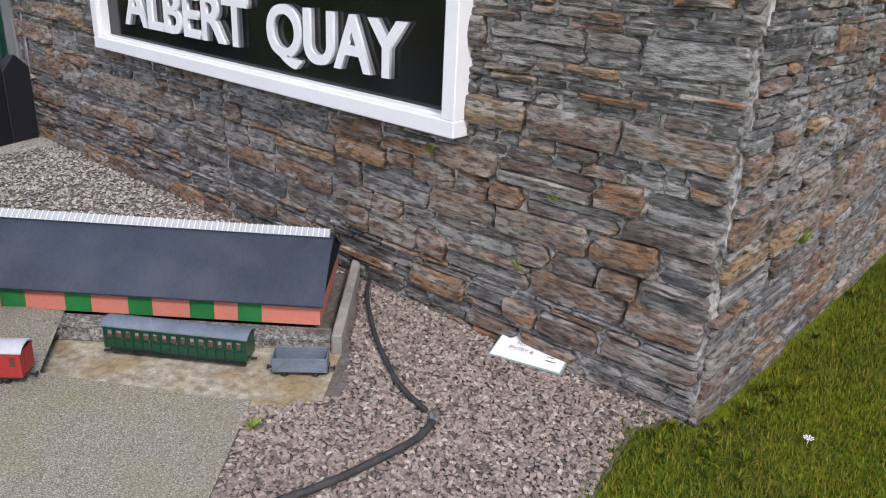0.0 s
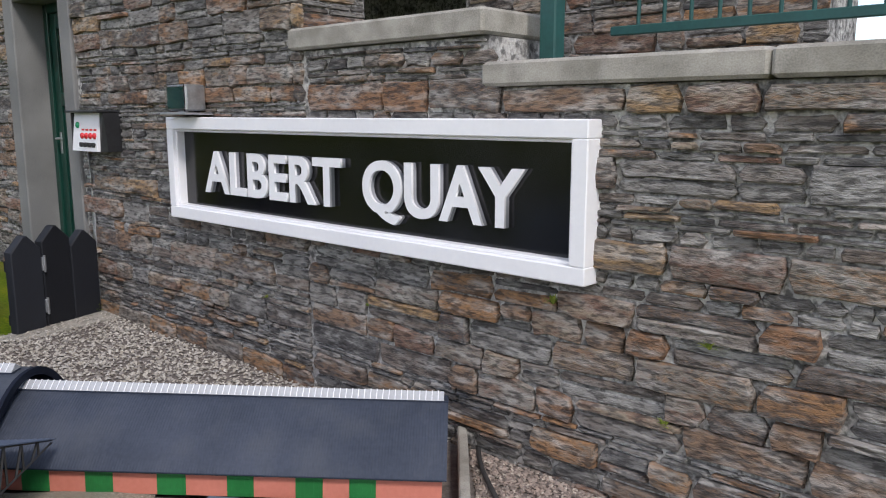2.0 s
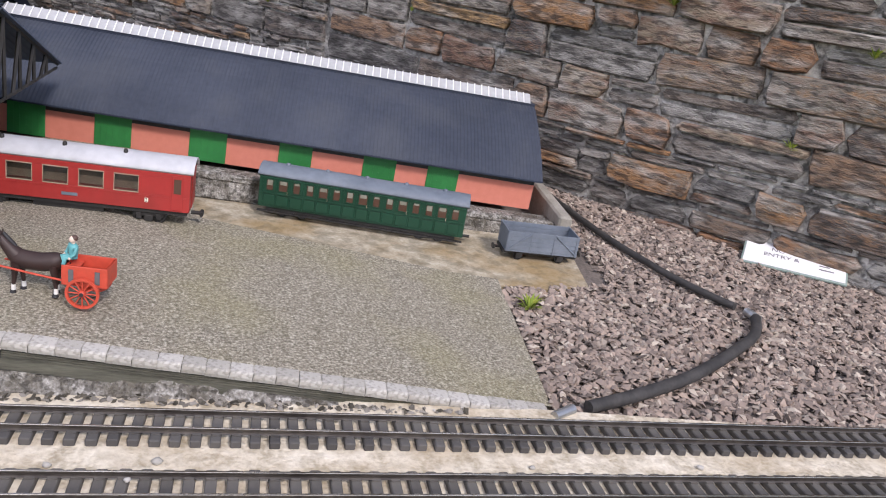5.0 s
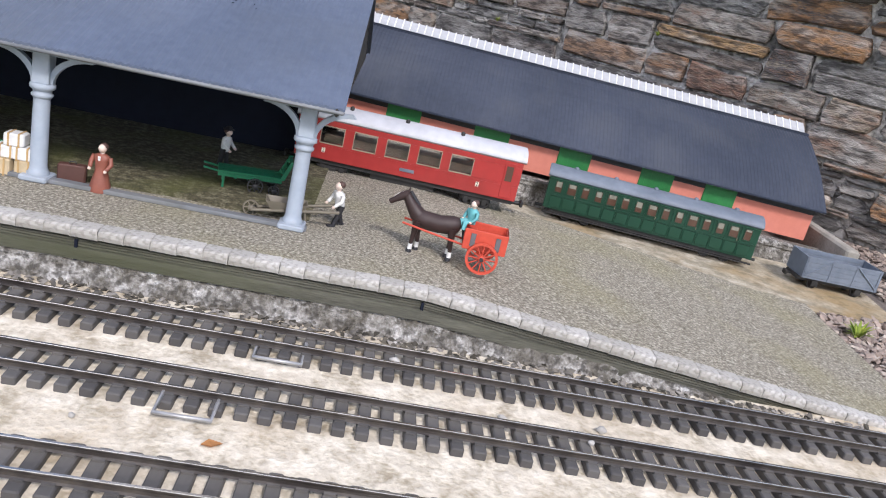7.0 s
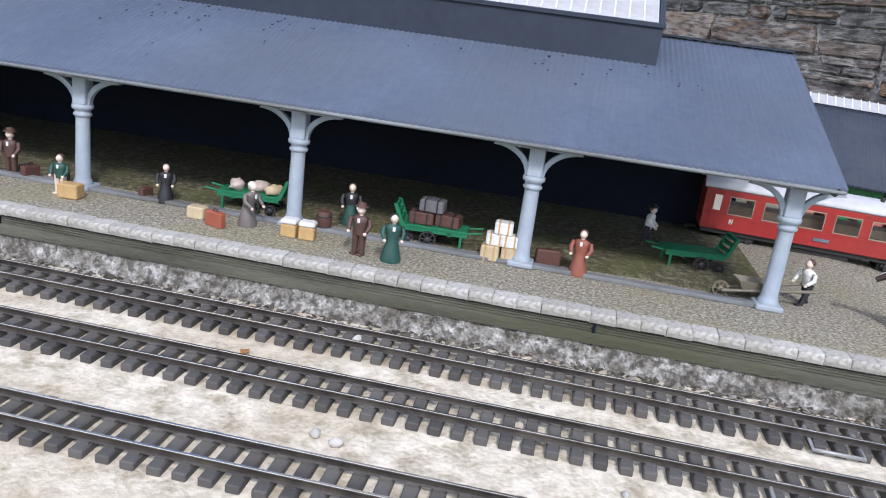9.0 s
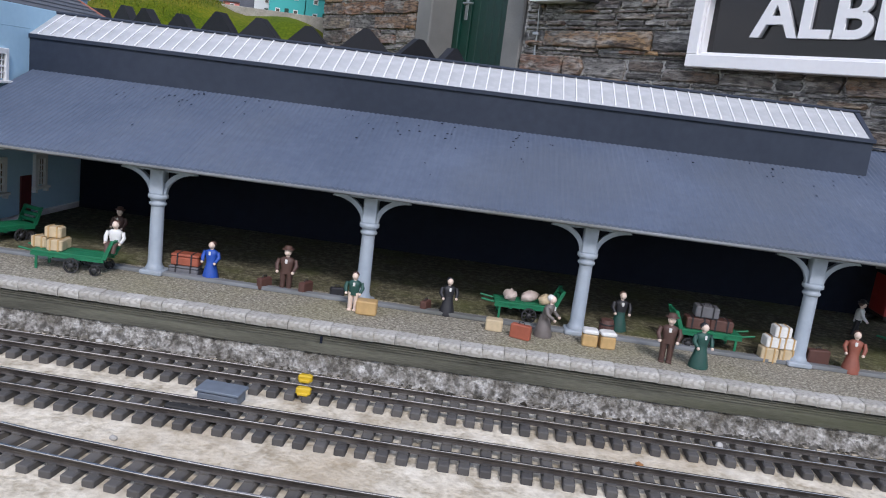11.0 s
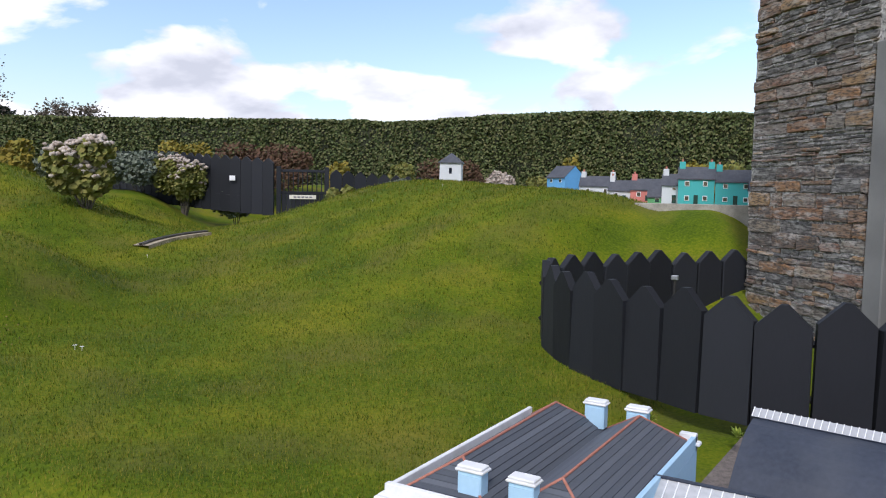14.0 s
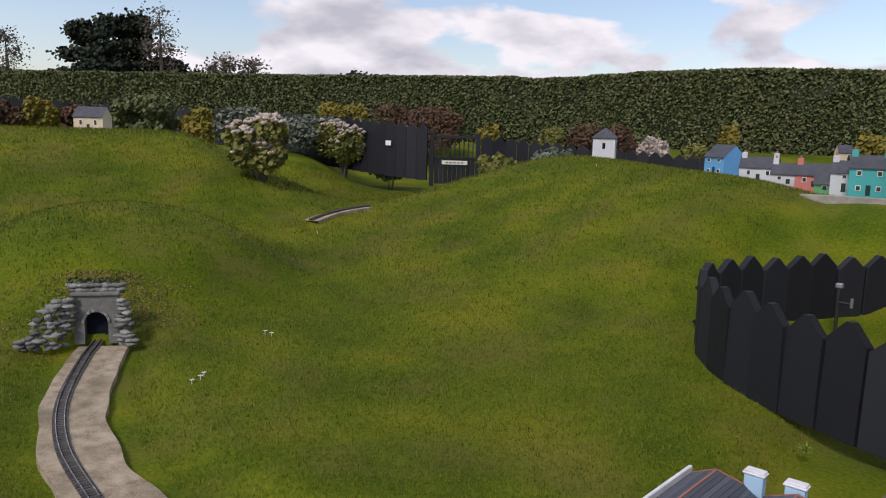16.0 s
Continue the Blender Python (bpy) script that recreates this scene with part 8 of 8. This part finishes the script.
tree(-54.3, 23.4, 1.2, 6.9, 2.3, M_PINE, "dark wind shaped pine beyond the hedge")
tree(-53.6, 25.2, 1.2, 7.3, 1.7, M_PINE, "dark wind shaped pine beyond the hedge")
tree(-50.6, 26.3, 1.2, 8.1, 2.0, M_TWIG, "half bare conifer beyond the hedge", True)
for u, v, h in ((-46.7, 28.9, 4.9), (-45.6, 30.2, 4.7), (-52.6, 17.2, 5.8), (-47.2, 28.2, 4.4)):
    tree(u, v, 1.2, h, 1.3, M_TWIG, "leafless tree beyond the hedge", True)
for u, v, h in ((-53.0, 29.4, 4.5), (-55.0, 27.5, 4.3), (-43.6, 39.2, 4.0)):
    tree(u, v, 1.2, h, 2.0, M_PINE, "dark round tree beyond the hedge")


# ---- tap behind the fence ----
def build_tap():
    t = thing("garden_tap", "grey metal standpipe with a brass tap", "tap", pose(-1.62, 5.15, 0.0))
    part("pipe", Shape().tube([(0, 0, 0), (0, 0, 0.36), (0, 0, 0.47)], 0.014, 8).rod((0, 0, 0.33), (0.12, -0.02, 0.33), 0.011), M_IRON, t)
    part("valve", Shape().box(-0.03, 0.03, -0.022, 0.022, 0.45, 0.49, 0.006).rod((0.11, -0.02, 0.3), (0.11, -0.02, 0.38), 0.013), M_STEEL, t)


build_tap()

# ---- small plants on the stone wall ----
M_FERN = surface("bright fern", [(0.12, 0.2, 0.02), (0.28, 0.32, 0.04)], 20, 0.8, 0, 50, random_by="island")


def tuft(u, v, z, size, m, label, count=26, name="fern_tuft", spread=1.0):
    s = Shape()
    r = random.Random(int(abs(u) * 1000 + abs(z) * 777))
    for k in range(count):
        a, e = r.random() * 6.283, r.uniform(0.2, 1.2)
        d = Vector((math.cos(a) * math.cos(e) * spread, math.sin(a) * math.cos(e) * spread, math.sin(e))) * size * r.uniform(0.5, 1.1)
        q = Vector((-math.sin(a), math.cos(a), 0)) * size * 0.07
        mid = d * 0.55 + Vector((0, 0, size * 0.12))
        s.add([(0, 0, 0), tuple(mid + q), tuple(d), tuple(mid - q)], [(0, 1, 2, 3)])
    piece(name, s, m, label, "plant", TURN @ pose(u, v, z) if name == "fern_tuft" else pose(u, v, z))


for x, z, k in ((1.47, 0.60, 0.05), (2.07, 0.55, 0.045), (1.93, 0.25, 0.045), (-0.35, 0.33, 0.03), (0.45, 0.42, 0.025)):
    tuft(x, WALL_Y - 0.03, z, k, M_FERN, "small yellow green fern rooted in the wall")
tuft(2.72, 3.9, 0.4, 0.07, M_FERN, "small yellow green fern rooted in the wall")
tuft(2.72, 4.7, 1.15, 0.06, M_FERN, "small yellow green fern rooted in the wall")
for u, v, k in ((2.75, 0.24, 0.05), (0.72, 3.9, 0.07), (0.5, 3.75, 0.06), (-0.6, 2.45, 0.08), (-1.05, 2.5, 0.07)):
    tuft(u, v, -0.09 if u > 0 else -0.02, k, M_FERN, "small weed growing at the edge of the gravel", 30, "weed")


# ---- stones of the walls ----
r_wall = random.Random(21)
steps_top = lambda x: 1.385 if x > 1.13 else 1.58 if x > -0.08 else 3.0
face_stones(wall_low, wall_frame(0, WALL_Y), courses(0.0, 2.675, -0.13, 1.58, r_wall, holes=[(-0.1, 1.58, 0.76, 1.2)], tops=steps_top), r_wall, near=lambda s: 1.2 < s[0] and s[1] < 2.68 and s[2][0] < 0.9)
face_stones(wall_mid, wall_frame(0, WALL_Y), courses(-2.56, -0.002, -0.3, 2.6, r_wall, holes=[(-1.16, 0.0, 0.76, 1.2)]), r_wall, near=lambda s: s[0] > -1.5 and s[2][0] < 0.7)
face_stones(wall_main, wall_frame(0, WALL_Y), courses(-5.31, -3.795, -0.1, 3.3, r_wall), r_wall)
face_stones(wall_side, wall_frame(2.68, WALL_Y, 0, 90), courses(-0.02, 3.2, -0.13, 1.385, r_wall), r_wall, near=lambda s: s[1] < 1.1)
face_stones(wall_mid, wall_frame(-0.08, WALL_Y, 0, 90), courses(0.0, 0.45, 1.66, 2.6, r_wall), r_wall)
face_stones(wall_back, wall_frame(0, 4.5), courses(-0.06, 1.96, 1.35, 2.4, r_wall), r_wall)


# ---- gravel ----
M_CHIPS = surface("crumbled dark chips", [(0.03, 0.027, 0.02), (0.1, 0.09, 0.07), (0.3, 0.28, 0.25), (0.06, 0.055, 0.045)], 40, 0.95, 0.3, 200, random_by="island", spread=0.2)
def gravel(name, outline, z, n, size, material, label):
    """Loose angular chips over an outline of (u, v)."""
    r = random.Random(len(outline) * 17 + n)
    us, vs = [p[0] for p in outline], [p[1] for p in outline]

    def inside(x, y):
        c = False
        for (x0, y0), (x1, y1) in zip(outline, outline[1:] + outline[:1]):
            if (y0 > y) != (y1 > y) and x < (x1 - x0) * (y - y0) / (y1 - y0) + x0:
                c = not c
        return c

    base = np.array([(1, 0, -0.1), (0.35, 0.9, 0.05), (-0.8, 0.5, -0.1), (-0.75, -0.6, 0.05), (0.4, -0.85, -0.1), (0.1, 0.05, 0.62), (0, 0, -0.5)])
    tris = [(0, 1, 5), (1, 2, 5), (2, 3, 5), (3, 4, 5), (4, 0, 5), (1, 0, 6), (2, 1, 6), (3, 2, 6), (4, 3, 6), (0, 4, 6)]
    s = Shape()
    k = 0
    while k < n:
        x, y = r.uniform(min(us), max(us)), r.uniform(min(vs), max(vs))
        if not inside(x, y):
            continue
        q = size * r.uniform(0.55, 1.5)
        a, b = r.random() * 6.283, r.gauss(0, 0.5)
        ca, sa, cb, sb = math.cos(a), math.sin(a), math.cos(b), math.sin(b)
        pts = (base + np.array([[r.uniform(-0.3, 0.3) for _ in range(3)] for _ in range(7)])) * (q, q * 0.75, q * 0.62)
        zz = z + r.uniform(0.0, 0.4) * size
        i = len(s.v)
        s.v += [(x + ca * (px * cb + pz * sb) - sa * py, y + sa * (px * cb + pz * sb) + ca * py, zz - px * sb + pz * cb) for px, py, pz in pts]
        s.f += [tuple(i + t for t in f) for f in tris]
        k += 1
    s.smooth = [False] * len(s.f)
    piece(name, s, material, label, "gravel", kind="stuff")


gravel("gravel", [(2.72, 0.36), (2.66, -0.19), (3.1, -0.25), (3.75, -0.13), (3.97, 0.2), (4.2, 0.28), (3.35, 1.22), (3.1, 1.5), (3.03, 0.42)], -0.09, 13500, 0.0102, M_GRAVEL_P, "loose purple grey gravel beside the platform")
gravel("buff_gravel", [(2.9, 1.5), (3.15, 1.45), (0.85, 3.95), (0.4, 3.4), (-0.45, 2.5), (-0.5, 1.95)], -0.088, 11000, 0.0105, M_GRAVEL_B, "loose buff gravel behind the goods shed")


gravel("rubble_chips", [(-1.15, -0.175), (1.8, -0.178), (2.5, -0.2), (2.5, -0.212), (1.8, -0.205), (-1.15, -0.2)], BED, 1500, 0.006, M_CHIPS, "dark crumbled chips along the platform foot")


# ---- grass ----
def grass(name, spots, size, material, label):
    """Thin blades standing on the lawn."""
    r = random.Random(11)
    v, f = [], []
    for x, y, k in spots:
        z = terrain(x, y) - 0.004
        for _ in range(3):
            a = r.random() * 6.283
            h, lean = size * k * r.uniform(0.5, 1.25), r.uniform(0.1, 0.8)
            bx, by = x + r.gauss(0, 0.015 * k), y + r.gauss(0, 0.015 * k)
            w = 0.0017 * k * (0.7 + 0.6 * r.random())
            i = len(v)
            v += [(bx - w * math.sin(a), by + w * math.cos(a), z), (bx + w * math.sin(a), by - w * math.cos(a), z), (bx + h * lean * math.cos(a), by + h * lean * math.sin(a), z + h)]
            f.append((i, i + 1, i + 2))
    s = Shape()
    s.v, s.f, s.smooth = v, f, [False] * len(f)
    piece(name, s, material, label, "grass", kind="stuff")


M_BLADE = surface("grass blade", [(0.03, 0.06, 0.003), (0.076, 0.12, 0.005), (0.138, 0.158, 0.008), (0.24, 0.2, 0.03)], 0.8, 0.8, 0.0, 30, random_by="island", spread=0.5, spec=0.2)
r_g = random.Random(2)
lawn = []
while len(lawn) < 150000:
    d = 1.2 + 17.0 * r_g.random() ** 1.5
    a = radians(r_g.uniform(96, 170))
    x, y = 0.1 + d * math.cos(a), -1.9 + d * math.sin(a)
    if x > -1.12 or (x > -2.6 and y > 3.3 + 0.9 * (-1.4 - x)) or (x > -1.9 and -0.75 < y < -0.1):
        continue
    line_v = -0.39 if x > -3.2 else -0.39 + (-3.2 - x) * 0.47
    if x > -6.0 and near_line(x, y)[0] < 0.27:
        continue
    lawn.append((x, y, 0.75 + d * 0.13))
grass("lawn_grass", lawn, 0.016, M_BLADE, "short mown grass blades of the lawn")
corner = []
while len(corner) < 26000:
    x, y = r_g.uniform(3.7, 6.4), r_g.uniform(-0.9, 2.6)
    p = TURN.inverted() @ Vector((x, y, 0))
    if (p.x < 2.74 and p.y > 3.2) or p.y < 2.6 and p.x < 2.35 or y < -0.35 - 0.1 * (x - 3.7) or (x - 3.75) * 0.36 - (y + 0.13) * 0.24 < -0.02 and p.x < 2.62:
        continue
    corner.append((x, y, 1.6))
grass("corner_grass", corner, 0.017, M_BLADE, "longer grass at the foot of the stone corner")
M_DAISY = surface("daisy petals", [(0.75, 0.75, 0.72), (0.8, 0.8, 0.76)], 30, 0.7, 0, 50)
for x, y in [(-4.21, 0.75), (-4.18, 0.67), (-4.25, 0.8), (-4.86, 1.72), (-4.78, 1.72), (-7.48, 4.41), (-6.26, 7.13), (-5.48, 7.7), (4.55, 0.1)]:
    tri = Shape()
    for k in range(8):
        a = k * 0.7854
        tri.add([(0, 0, 0), (0.016 * math.cos(a - 0.25), 0.016 * math.sin(a - 0.25), 0.003), (0.019 * math.cos(a), 0.019 * math.sin(a), 0.003), (0.016 * math.cos(a + 0.25), 0.016 * math.sin(a + 0.25), 0.003)], [(0, 1, 2, 3)])
    tri.rod((0, 0, -0.03), (0, 0, 0), 0.002, n=4)
    piece("daisy", tri, M_DAISY, "single white daisy in the lawn", "flower", pose(x, y, terrain(x, y) + 0.03), "daisies in the lawn")


# long grass left by the mower at the wall's corner
r_long = random.Random(8)
for k in range(26):
    p = TURN @ Vector((2.62 + r_long.random() * 0.3, 3.0 + r_long.random() * 0.3, 0)) if k < 14 else TURN @ Vector((2.74 + r_long.random() * 0.12, 3.3 + r_long.random() * 2.2, 0))
    tuft(p.x, p.y, terrain(p.x, p.y) - 0.005, r_long.uniform(0.035, 0.075), M_BLADE, "tuft of long green grass against the stone wall", 44, "grass_tuft", 0.8)
